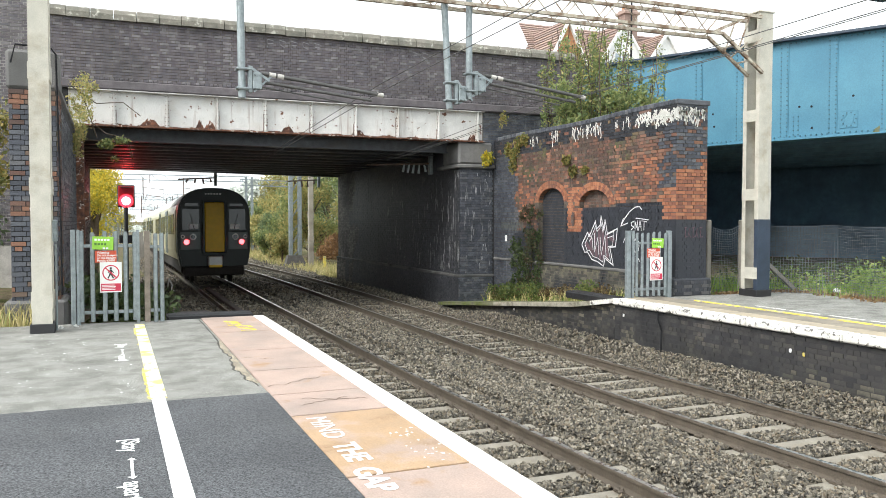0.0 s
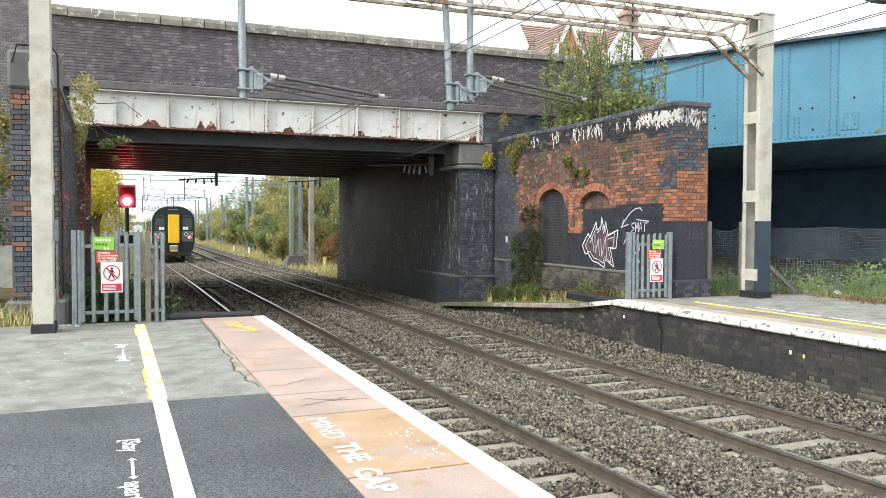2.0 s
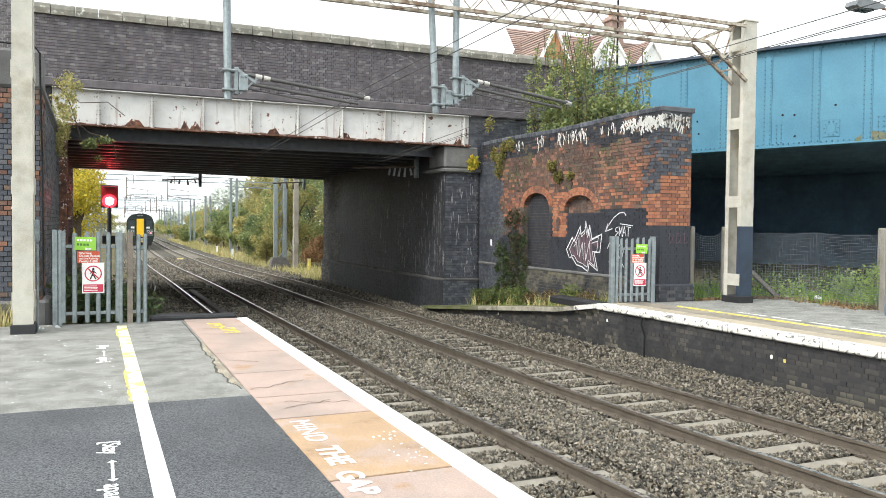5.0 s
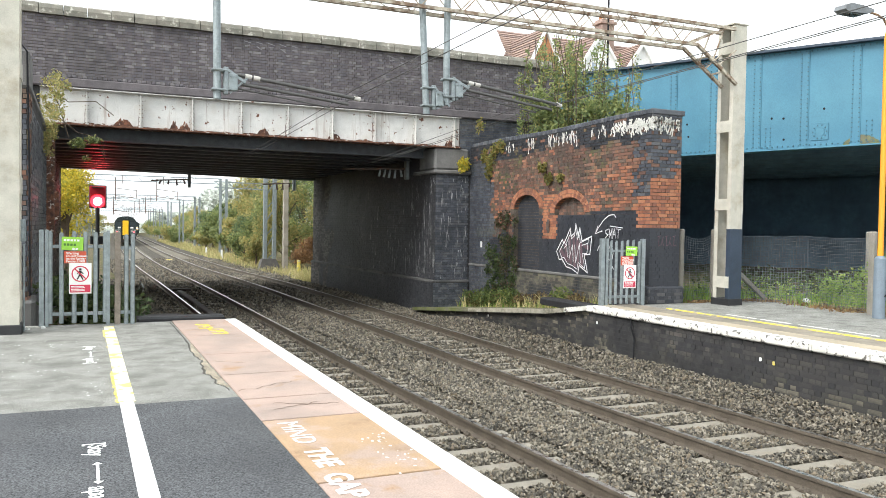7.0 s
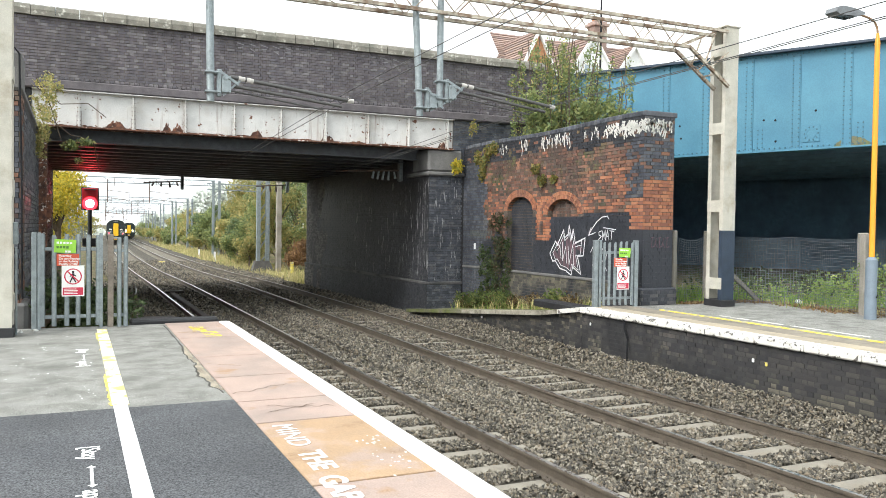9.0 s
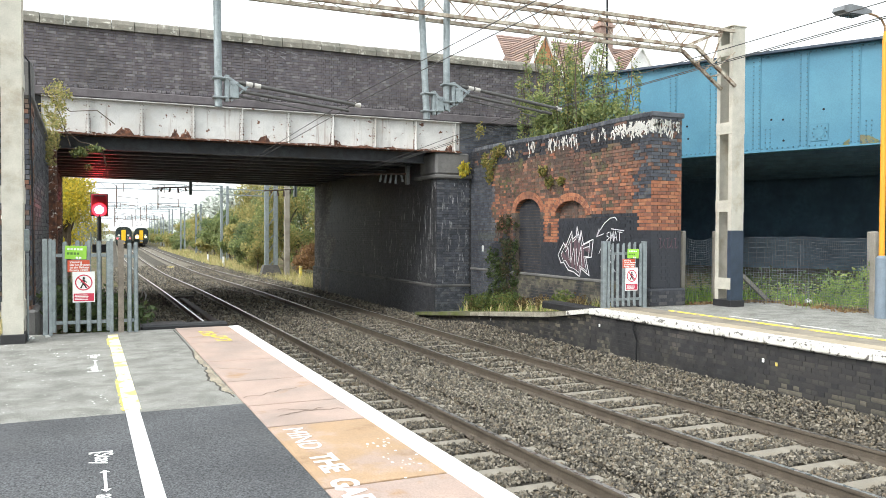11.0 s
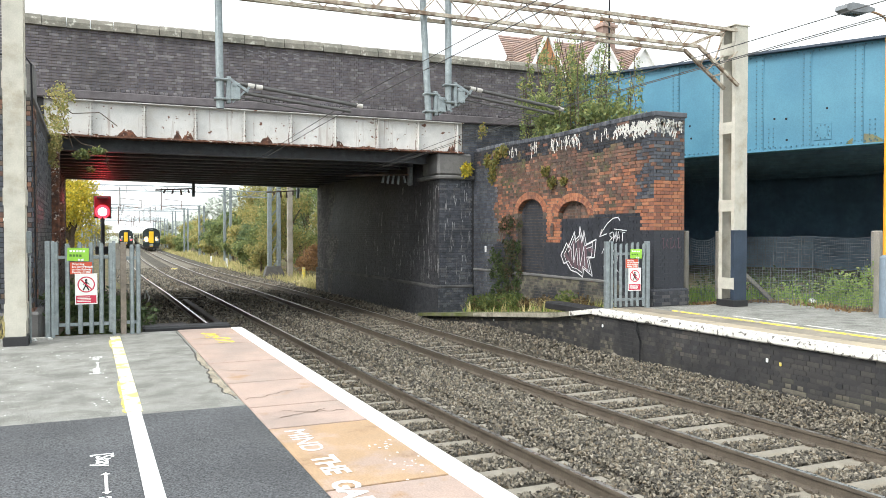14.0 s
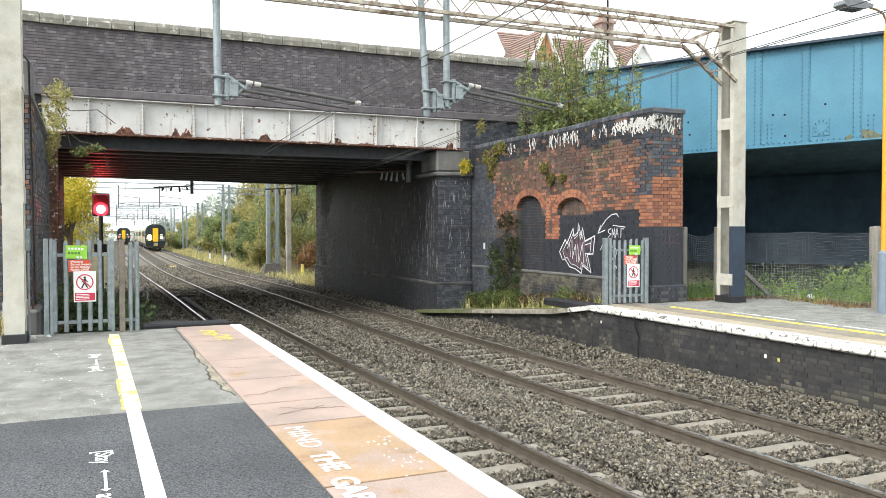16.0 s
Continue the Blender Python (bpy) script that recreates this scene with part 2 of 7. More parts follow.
SLAB = material("pinkish concrete slab", (0.385, 0.285, 0.24), 0.8, vary=0.13, scale=2.2, fine=90, bump=0.3, speck=1.2, second=(0.32, 0.25, 0.215), patch=(0.45, 0.62), patch_scale=1.3, third=(0.33, 0.2, 0.11), third_patch=(0.6, 0.7), third_scale=1.6)
TAN_SLAB = material("orange-tan stained concrete slab", (0.375, 0.25, 0.15), 0.8, vary=0.14, scale=2.2, fine=90, bump=0.3, speck=1.2, second=(0.38, 0.28, 0.225), patch=(0.5, 0.6), patch_scale=1.4, third=(0.27, 0.17, 0.1), third_patch=(0.58, 0.7), third_scale=2.4)
CREAM_SLAB = material("cream paving slab", (0.385, 0.325, 0.235), 0.8, vary=0.15, scale=2.5, fine=110, bump=0.2, second=(0.3, 0.26, 0.2), patch=(0.5, 0.65))
WHITE_LINE = material("white line paint", (0.8, 0.8, 0.78), 0.6, vary=0.07, scale=5, fine=90, bump=0.15, second=(0.6, 0.58, 0.54), patch=(0.62, 0.75), patch_scale=6)
WORN_WHITE = material("worn white edge paint", (0.66, 0.64, 0.59), 0.75, vary=0.15, scale=5, fine=90, bump=0.25, second=(0.12, 0.11, 0.1), patch=(0.55, 0.61), patch_scale=12)
YELLOW_LINE = material("yellow line paint", (0.68, 0.55, 0.1), 0.7, vary=0.18, scale=5, fine=90, second=(0.4, 0.37, 0.25), patch=(0.5, 0.6), patch_scale=7)
YELLOWED = material("yellowed white line paint", (0.76, 0.73, 0.55), 0.7, vary=0.12, scale=5, fine=90, second=(0.7, 0.58, 0.16), patch=(0.48, 0.56), patch_scale=4, third=(0.25, 0.24, 0.2), third_patch=(0.6, 0.64), third_scale=11)
BALLAST_BED = material("ballast bed", (0.095, 0.086, 0.072), 0.95, vary=0.4, scale=3, fine=26, bump=1.0, spec=0.08)
BALLAST = material("ballast stone", (0.2, 0.18, 0.15), 0.9, vary=0.18, fine=50, bump=0,
                   ramp=[(0.169, 0.150, 0.118), (0.080, 0.072, 0.059), (0.273, 0.244, 0.196), (0.122, 0.106, 0.081), (0.216, 0.194, 0.153), (0.053, 0.049, 0.043), (0.174, 0.141, 0.100), (0.094, 0.086, 0.071)])
SLEEPER = material("concrete sleeper", (0.25, 0.228, 0.188), 0.9, vary=0.2, scale=5, fine=80, bump=0.3, second=(0.2, 0.17, 0.13), patch=(0.45, 0.65), patch_scale=2.0)
RAIL_SIDE = material("brown rail side", (0.095, 0.077, 0.058), 0.75, vary=0.25, fine=60)
RAIL_TOP = material("polished rail head", (0.42, 0.4, 0.38), 0.3, metal=0.9, vary=0.1, bump=0.03)
SOIL = material("dry soil and litter", (0.14, 0.11, 0.075), 0.95, vary=0.4, scale=4, fine=30, bump=0.8, spec=0.1, speck=1.2, second=(0.09, 0.1, 0.035), patch=(0.45, 0.6), patch_scale=1.5)
GRASS = material("dry grass", (0.3, 0.25, 0.1), 0.9, vary=0.3, bump=0, ramp=[(0.46, 0.39, 0.17), (0.27, 0.29, 0.1), (0.54, 0.46, 0.23), (0.36, 0.31, 0.13)])


def leafy(name, ramp):
    mat = material(name, ramp[0], 0.65, vary=0.2, bump=0, scale=0.8, ramp=ramp)
    n, l = mat.node_tree.nodes, mat.node_tree.links
    b = n["Principled BSDF"]
    t = n.new("ShaderNodeBsdfTranslucent")
    src = b.inputs["Base Color"].links[0].from_socket
    l.new(src, t.inputs["Color"])
    m = n.new("ShaderNodeMixShader")
    m.inputs[0].default_value = 0.45
    l.new(b.outputs[0], m.inputs[1])
    l.new(t.outputs[0], m.inputs[2])
    l.new(m.outputs[0], n["Material Output"].inputs["Surface"])
    return mat


LEAF_GREEN = leafy("green leaves", [(0.11, 0.15, 0.045), (0.14, 0.18, 0.05), (0.08, 0.12, 0.04), (0.19, 0.21, 0.06)])
# bank leaves: lightened copies of the greens, bright haze painted into their colour
BANK_GREEN = leafy("haze-lightened green leaves", [(0.2, 0.25, 0.1), (0.25, 0.29, 0.11), (0.15, 0.2, 0.085), (0.32, 0.34, 0.13)])
BANK_OLIVE = leafy("haze-lightened turning yellow-green leaves", [(0.33, 0.31, 0.12), (0.4, 0.35, 0.13), (0.25, 0.27, 0.1), (0.46, 0.38, 0.15)])
BANK_DARK = leafy("haze-lightened mid green leaves", [(0.13, 0.18, 0.085), (0.16, 0.21, 0.09), (0.2, 0.24, 0.1), (0.1, 0.14, 0.07)])
LEAF_DARK = leafy("dark green leaves", [(0.06, 0.09, 0.035), (0.075, 0.11, 0.04), (0.1, 0.125, 0.045), (0.045, 0.07, 0.028)])
LEAF_YELLOW = leafy("autumn yellow leaves", [(0.62, 0.5, 0.05), (0.5, 0.44, 0.06), (0.7, 0.54, 0.07), (0.36, 0.36, 0.06)])
LEAF_OLIVE = leafy("turning olive leaves", [(0.21, 0.2, 0.06), (0.27, 0.23, 0.07), (0.15, 0.17, 0.05), (0.33, 0.26, 0.08)])
BARK = material("bark", (0.1, 0.075, 0.055), 0.95, vary=0.35, fine=40, bump=0.8)

# ---- plan (metres): +y along the line, platform top z = 0, rail head z = -0.9 ----
EDGE, RAIL_TOP_Z = 2.36, -0.9
TRACKS = (3.72, 7.35)
R_EDGE, R_TOP = 9.17, 0.06
BRIDGE_NEAR, BRIDGE_FAR = 21.9, 35.8
WALL_L, WALL_R = -0.8, 9.65
rng = np.random.default_rng(7)


def fall(y):
    """The line falls gently beyond the bridge."""
    s = min(1.0, max(0.0, (y - 30) / 28))
    return -0.25 * s * s * (3 - 2 * s) - 0.004 * max(0.0, y - 58)


def bend(y):
    """And bends to the east, gently beyond the bridge and again along the platforms."""
    return max(0.0, min(y, 110) - 30) ** 2 / 4600 + max(0.0, y - 110) / 32 + 0.0018 * max(0.0, 16 - max(y, 2)) ** 2


def sheet(x0, x1, y0, y1, z, nx, ny, height=None):
    g = Geo()
    xs, ys = np.linspace(x0, x1, nx + 1), np.linspace(y0, y1, ny + 1)
    for y in ys:
        for x in xs:
            g.v.append((x, y, z + (height(x, y) if height else 0)))
    for j in range(ny):
        for i in range(nx):
            a = j * (nx + 1) + i
            g.f.append((a, a + 1, a + nx + 2, a + nx + 1))
    return g


# the ground: one sheet out to the horizon, falling with the line
g = Geo()
gy = [-60, -20, 0, 14, 22, 26, 30, 34, 38, 42, 46, 50, 60, 70, 80, 110, 150, 200, 260, 400, 900, 2500]
gx = [-2500, -600, -150, -60, -25, -12, -6, -3, 0, 2, 6, 9.5, 11, 14, 20, 30, 60, 150, 600, 2500]
for y in gy:
    for x in gx:
        s = x - bend(min(y, 300))
        bank = 0.0
        if y > 38:
            bank = 0.12 * max(0, s - 11.5) if s < 30 else 2.2
            bank += 0.25 * max(0, -1.5 - s) if s > -12 else 2.6
        g.v.append((x, y, -1.16 + fall(min(y, 400)) + min(bank, 3)))
for j in range(len(gy) - 1):
    for i in range(len(gx) - 1):
        a = j * len(gx) + i
        g.f.append((a, a + 1, a + len(gx) + 1, a + len(gx)))
setting("ground", g, SOIL, "dry earth and scrub beside the railway", "ground")

# ballast bed
def lumps(x, y):
    up = min(1.0, max(0.0, (x - 8.75) / 0.5)) * min(1.0, max(0.0, (22 - y) / 4))
    return 0.24 * up * up * (3 - 2 * up) + 0.03 * noise.noise(Vector((x * 1.3, y * 1.3, 0))) + 0.012 * noise.noise(Vector((x * 6, y * 6, 3)))


g = sheet(2.2, 9.9, -8, 40, -1.095, 60, 208, lambda x, y: lumps(x, y) + fall(y))
setting("ballast_bed", g, BALLAST_BED, "grey-brown ballast bed under both tracks", "ballast")
g = Geo()
ys = np.arange(40, 301, 5.0)
for y in ys:
    for x in (1.0, 2.2, 9.9, 11.2):
        g.v.append((x + bend(y), y, (-1.085 if 2 < x < 10 else -1.3) + fall(y)))
for j in range(len(ys) - 1):
    for i in range(3):
        a = j * 4 + i
        g.f.append((a, a + 1, a + 5, a + 4))
setting("ballast_far", g, BALLAST_BED, "grey-brown ballast of the line ahead", "ballast")


# ---- brickwork ----
BRICKS = {}


def brick_wall(origin, along, out, length, height, sort, course=0.075, unit=0.225, bond=True, seed=1, joint=0.012, proud=0.007, single=None, parent=None):
    """Courses of single bricks. sort(u, z) gives a material for a brick whose middle is u metres along and z up, or None.
    Returns {material: Geo} and a list of (material, matrix, size) for every brick."""
    r = random.Random(seed)
    o, a, n = Vector(origin), Vector(along).normalized(), Vector(out).normalized()
    geos, rows = {}, int(round(height / course))
    for k in range(rows):
        z = k * course
        step = unit / 2 if (bond and k % 2) else unit
        u = -(unit / 4 if (bond and k % 2) else (0 if bond else (k % 2) * unit / 2))
        while u < length - 0.02:
            u0, u1 = max(u, 0) + joint / 2, min(u + step, length) - joint / 2
            u += step
            if u1 - u0 < 0.03:
                continue
            mat = sort((u0 + u1) / 2, z + course / 2)
            if mat is None:
                continue
            d = proud + r.uniform(-0.004, 0.004)
            if single and single((u0 + u1) / 2, z + course / 2):
                key = (round(u1 - u0, 3), mat.name, course)
                if key not in BRICKS:
                    gg = Geo()
                    w, h = (u1 - u0) / 2, (course - joint) / 2
                    gg.add([(-w, 0, -h), (w, 0, -h), (w, 0, h), (-w, 0, h), (-w, 0.014 + proud, -h), (w, 0.014 + proud, -h), (w, 0.014 + proud, h), (-w, 0.014 + proud, h)],
                           [(0, 1, 2, 3), (1, 0, 4, 5), (2, 1, 5, 6), (3, 2, 6, 7), (0, 3, 7, 4)])
                    BRICKS[key] = gg.mesh("brick", mat)
                ob = new("brick", BRICKS[key])
                c = o + a * ((u0 + u1) / 2) + Vector((0, 0, z + course / 2)) + n * d
                ob.parent, ob.matrix_basis = parent, Matrix.Translation(c) @ pose(0, 0, 0, r.uniform(-0.6, 0.6), r.uniform(-0.4, 0.4), math.degrees(math.atan2(n.x, -n.y)) + r.uniform(-1, 1))
                continue
            z0, z1 = z + joint / 2 + r.uniform(-0.001, 0.001), z + course - joint / 2
            tilt = r.uniform(-0.002, 0.002)
            q = [o + a * p + Vector((0, 0, h)) for p, h in ((u0, z0), (u1, z0), (u1, z1), (u0, z1))]
            front = [c + n * (d + s * tilt) for c, s in zip(q, (-1, 1, 1, -1))]
            back = [c - n * 0.012 for c in q]
            gg = geos.setdefault(mat, Geo())
            gg.add(front + back, [(0, 1, 2, 3), (1, 0, 4, 5), (2, 1, 5, 6), (3, 2, 6, 7), (0, 3, 7, 4)] if a.cross(Vector((0, 0, 1))).dot(n) > 0
                   else [(3, 2, 1, 0), (0, 1, 5, 4), (1, 2, 6, 5), (2, 3, 7, 6), (3, 0, 4, 7)])
    return geos


def lay(geos, parent):
    for mat, gg in geos.items():
        tagged(part("brickwork", gg, mat, parent), mat.name + " courses with recessed joints", "", "", "stuff")


def ragged(u, z, f=1.0, amp=0.25, seed=0.0):
    return amp * noise.noise(Vector((u * f, z * f, seed)))


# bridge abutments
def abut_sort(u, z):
    """Sooty along the face; the brown end bricks have the opening's daylight painted in."""
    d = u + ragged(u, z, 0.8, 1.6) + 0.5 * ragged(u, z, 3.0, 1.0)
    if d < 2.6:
        return DAYLIT_BRICK
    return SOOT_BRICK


def corner_sort(u, z):
    return BLUE_BRICK


random.seed(17)


g = Geo()
g.box((WALL_R + 0.012, BRIDGE_NEAR + 0.012, -1.2), (12.4, BRIDGE_FAR, 4.0))
east = setting("abutment_east", g, SOOT_MORTAR, "sooty dark brick bridge abutment beside the tracks", "wall")
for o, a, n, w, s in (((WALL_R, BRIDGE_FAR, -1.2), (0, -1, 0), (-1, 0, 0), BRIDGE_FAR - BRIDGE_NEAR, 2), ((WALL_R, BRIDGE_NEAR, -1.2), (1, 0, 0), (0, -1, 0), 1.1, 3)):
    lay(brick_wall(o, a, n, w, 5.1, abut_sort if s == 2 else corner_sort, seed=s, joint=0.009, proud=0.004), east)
g = Geo()
g.box((WALL_R - 0.06, BRIDGE_NEAR - 0.06, -1.2), (10.75, BRIDGE_FAR + 0.02, -0.1))
part("plinth", g, SOOT_MORTAR, east, "black weathered brick plinth")
# the plinth's far bricks carry the same painted daylight
lay(brick_wall((WALL_R - 0.07, BRIDGE_FAR, -1.2), (0, -1, 0), (-1, 0, 0), BRIDGE_FAR - BRIDGE_NEAR + 0.07, 1.1, lambda u, z: DAYLIT_BRICK if u < 2.2 + ragged(u, z, 0.9, 1.5) else SOOT_BRICK, seed=31, joint=0.009, proud=0.004), east)
lay(brick_wall((WALL_R - 0.07, BRIDGE_NEAR - 0.07, -1.2), (1, 0, 0), (0, -1, 0), 1.15, 1.1, corner_sort, seed=32, joint=0.009, proud=0.004), east)
for k in range(20):
    g = Geo()
    y_ = BRIDGE_FAR - k * (BRIDGE_FAR - BRIDGE_NEAR + 0.09) / 20
    g.cbox((WALL_R - 0.09, y_ - 0.694, -0.1), (WALL_R + 0.01, y_, -0.01), 0.02)
    part("plinth_stone", g, LEDGE_STONE, east)
g = Geo()
g.cbox((WALL_R + 0.014, BRIDGE_NEAR - 0.09, -0.1), (10.75, BRIDGE_NEAR + 0.01, -0.01), 0.02)
part("plinth_stone", g, LEDGE_STONE, east)
g = Geo()
g.cbox((WALL_R - 0.1, BRIDGE_NEAR - 0.1, 3.18), (10.8, BRIDGE_NEAR + 1.6, 3.3), 0.03)
part("string_course", g, GREY_STONE, east, "grey stone string course")
g = Geo()
g.cbox((WALL_R - 0.06, BRIDGE_NEAR - 0.06, 3.3), (10.72, BRIDGE_NEAR + 1.2, 3.97), 0.06)
part("bearing_stone", g, GREY_STONE, east, "large grey bearing stone")

g = Geo()
g.box((-3.4, BRIDGE_NEAR + 0.012, -1.2), (WALL_L - 0.012, BRIDGE_FAR, 4.0))
g.box((-3.4, BRIDGE_NEAR + 0.012, 4.0), (-0.96, BRIDGE_FAR, 4.88))
west = setting("abutment_west", g, SOOT_MORTAR, "sooty dark brick bridge abutment", "wall")
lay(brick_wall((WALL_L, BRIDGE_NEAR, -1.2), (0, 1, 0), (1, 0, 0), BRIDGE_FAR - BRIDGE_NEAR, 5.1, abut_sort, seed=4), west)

# deck: white plate girder, cross girders, far girder
g = Geo()
g.box((-3.2, BRIDGE_NEAR + 0.3, 4.12), (12.4, BRIDGE_FAR, 4.6))
deck = setting("bridge_deck", g, DARK_STEEL, "dark sooty steel road bridge deck", "bridge deck")
for i in range(11):
    y = BRIDGE_NEAR + 0.9 + i * 1.2
    g = Geo()
    g.box((WALL_L - 0.2, y - 0.012, 3.72), (WALL_R + 0.1, y + 0.012, 4.12))
    g.box((WALL_L - 0.2, y - 0.15, 3.69), (WALL_R + 0.1, y + 0.15, 3.72))
    part("cross_girder", g, DARK_STEEL, deck)
g = Geo()
g.extrude([(WALL_L - 0.2, 3.74), (WALL_R + 0.1, 3.6), (WALL_R + 0.1, 4.3), (WALL_L - 0.2, 4.3)], 0.3, pose(0, BRIDGE_FAR, 0, 90, 0, 0))
part("far_girder", g, DARK_STEEL, deck)

girder = thing("plate_girder", "riveted white painted plate girder, flaking to rust", "bridge girder", at=(0, BRIDGE_NEAR, 0))
GX0, GX1 = -0.95, 10.42
g = Geo()
g.box((GX0, 0.05, 4.0), (GX1, 0.08, 4.86))
part("web_plate", g, WHITE_GIRDER, girder, "white painted web plate with rust")
g = Geo()
g.cbox((GX0, -0.12, 3.96), (GX1, 0.3, 4.0), 0.008)
part("bottom_flange", g, RUST, girder, "rust-flaked bottom flange")
g = Geo()
for i in range(150):
    x = GX0 + (i + 0.5) * (GX1 - GX0) / 150
    h = 0.02 + 0.05 * max(0, noise.noise(Vector((x * 2.5, 1, 0))) + 0.25) * rng.uniform(0.3, 1.6)
    m = pose(x, 0.045, 4.0, 0, 0, rng.uniform(-20, 20))
    g.box((-0.045, -0.03, -0.03), (0.045, 0.012, h), m)
part("rust_flakes", g, RUST, girder, "rusted lower edge")
for x, w in ((0.95, 0.5), (2.18, 0.22), (4.5, 0.35), (6.5, 0.4), (2.45, 0.3), (10.1, 0.35)):
    g = Geo()
    n = 14
    out = [(w * (i / n - 0.5), 0.0) for i in range(n + 1)] + [(w * (0.5 - i / n) * 0.9, 0.05 + 0.22 * math.sin(math.pi * min(1, i / n)) * rng.uniform(0.5, 1.0)) for i in range(n + 1)]
    g.extrude(out, 0.012, pose(x, 0.05, 4.0, 90, 0, 0))
    part("rust_patch", g, RUST, girder)
g = Geo()
g.cbox((GX0, -0.1, 4.86), (GX1, 0.3, 4.89), 0.008)
part("top_flange", g, WHITE_GIRDER, girder)
for i in range(9):
    x = 0.1 + i * 1.265
    g = Geo()
    g.box((x - 0.05, 0.012, 4.0), (x + 0.05, 0.05, 4.86))
    g.box((x - 0.006, -0.09, 4.0), (x + 0.006, 0.012, 4.86))
    st = part("stiffener", g, WHITE_GIRDER, girder)
    g = Geo()
    for k in range(8):
        for s in (-0.035, 0.035):
            g.tube((x + s, 0.012, 4.06 + k * 0.105), (x + s, -0.004, 4.06 + k * 0.105), 0.011, 0.008, 6)
    for s in (-0.052, 0.052):
        g.box((x + s - 0.004, 0.02, 4.0), (x + s + 0.004, 0.049, 4.3 + 0.5 * abs(noise.noise(Vector((x * 3, s * 50, 0))))))
    tagged(part("rivets", g, RUST, st), "", "", "", "stuff")

# parapet over the girder
PX0, PX1 = -1.5, 13.9
g = Geo()
g.box((PX0, BRIDGE_NEAR - 0.02, 4.89), (PX1, BRIDGE_NEAR + 0.4, 6.66))
g.box((10.42, BRIDGE_NEAR + 0.012, 3.2), (PX1, BRIDGE_NEAR + 0.4, 4.89))
parapet = setting("parapet_wall", g, GRIME_MORTAR, "purple-brown brick bridge parapet with stone coping", "wall")


def parapet_sort(u, z):
    return PARAPET_BRICK


lay(brick_wall((PX0, BRIDGE_NEAR - 0.03, 5.2), (1, 0, 0), (0, -1, 0), PX1 - PX0, 1.425, parapet_sort, seed=5), parapet)
lay(brick_wall((10.42, BRIDGE_NEAR, 3.3), (1, 0, 0), (0, -1, 0), PX1 - 10.42, 1.9, lambda u, z: BLUE_BRICK, seed=6), parapet)
g = Geo()
g.cbox((PX0, BRIDGE_NEAR - 0.12, 4.89), (PX1, BRIDGE_NEAR + 0.1, 5.12), 0.03)
part("ledge", g, PARAPET_BRICK, parapet, "dark moulded brick ledge")
for k in range(int((PX1 - PX0) / 0.115)):
    g = Geo() if k == 0 else g
    x = PX0 + k * 0.115
    g.cbox((x + 0.005, BRIDGE_NEAR - 0.075, 5.125), (x + 0.11, BRIDGE_NEAR, 5.195), 0.012)
tagged(part("dentil_course", g, PARAPET_BRICK, parapet), "row of header bricks", "", "", "stuff")
for k in range(int((PX1 - PX0) / 0.54)):
    x = PX0 + k * 0.54
    g = Geo()
    lean_, dip_, turn_ = rng.uniform(-0.012, 0.012), rng.uniform(-0.012, 0.008), rng.uniform(-0.5, 0.5)
    out = [(-0.14, 0), (0.46, 0), (0.46, 0.14), (0.4, 0.24), (0.28, 0.29), (0.04, 0.29), (-0.08, 0.24), (-0.14, 0.14)]
    g.extrude([(y, z) for y, z in out], 0.525, pose(x, BRIDGE_NEAR + lean_, 6.63 + dip_, 0, 0, turn_) @ Matrix(((0, 0, 1, 0), (1, 0, 0, 0), (0, 1, 0, 0), (0, 0, 0, 1))))
    part("coping_stone", g, STONE, parapet)

# the parapet's end pier over the west abutment, light mortar
PALE_MORTAR = material("pale mortar", (0.42, 0.4, 0.37), 0.95, vary=0.2)
g = Geo()
g.box((-6, BRIDGE_NEAR - 0.13, -1.1), (-1.62, BRIDGE_NEAR + 0.6, 7.6))
pier = setting("parapet_pier", g, PALE_MORTAR, "grey brick parapet pier with pale mortar", "wall")
lay(brick_wall((-6, BRIDGE_NEAR - 0.14, 1.0), (1, 0, 0), (0, -1, 0), 4.36, 6.6, lambda u, z: PARAPET_BRICK, seed=8, joint=0.016), pier)

# wing wall on the east side: red brick above, black paint below, with two blind arches
WX, WY0, WY1, WTOP, WBASE = 10.8, 13.4, 21.9, 4.1, -1.0
ARCHES = ((18.5, 0.66, 2.1, 0.4), (16.45, 0.66, 1.98, 0.4))  # middle y, half width, spring z, floor z
RISE, RECESS = 0.37, 0.14


def in_arch(y, z, grow=0.0):
    for k, (c, w, s, fl) in enumerate(ARCHES):
        if abs(y - c) < w + grow and z > fl:
            if z < s or ((y - c) / (w + grow)) ** 2 + ((z - s) / (RISE + grow)) ** 2 < 1:
                return k + 1
    return 0


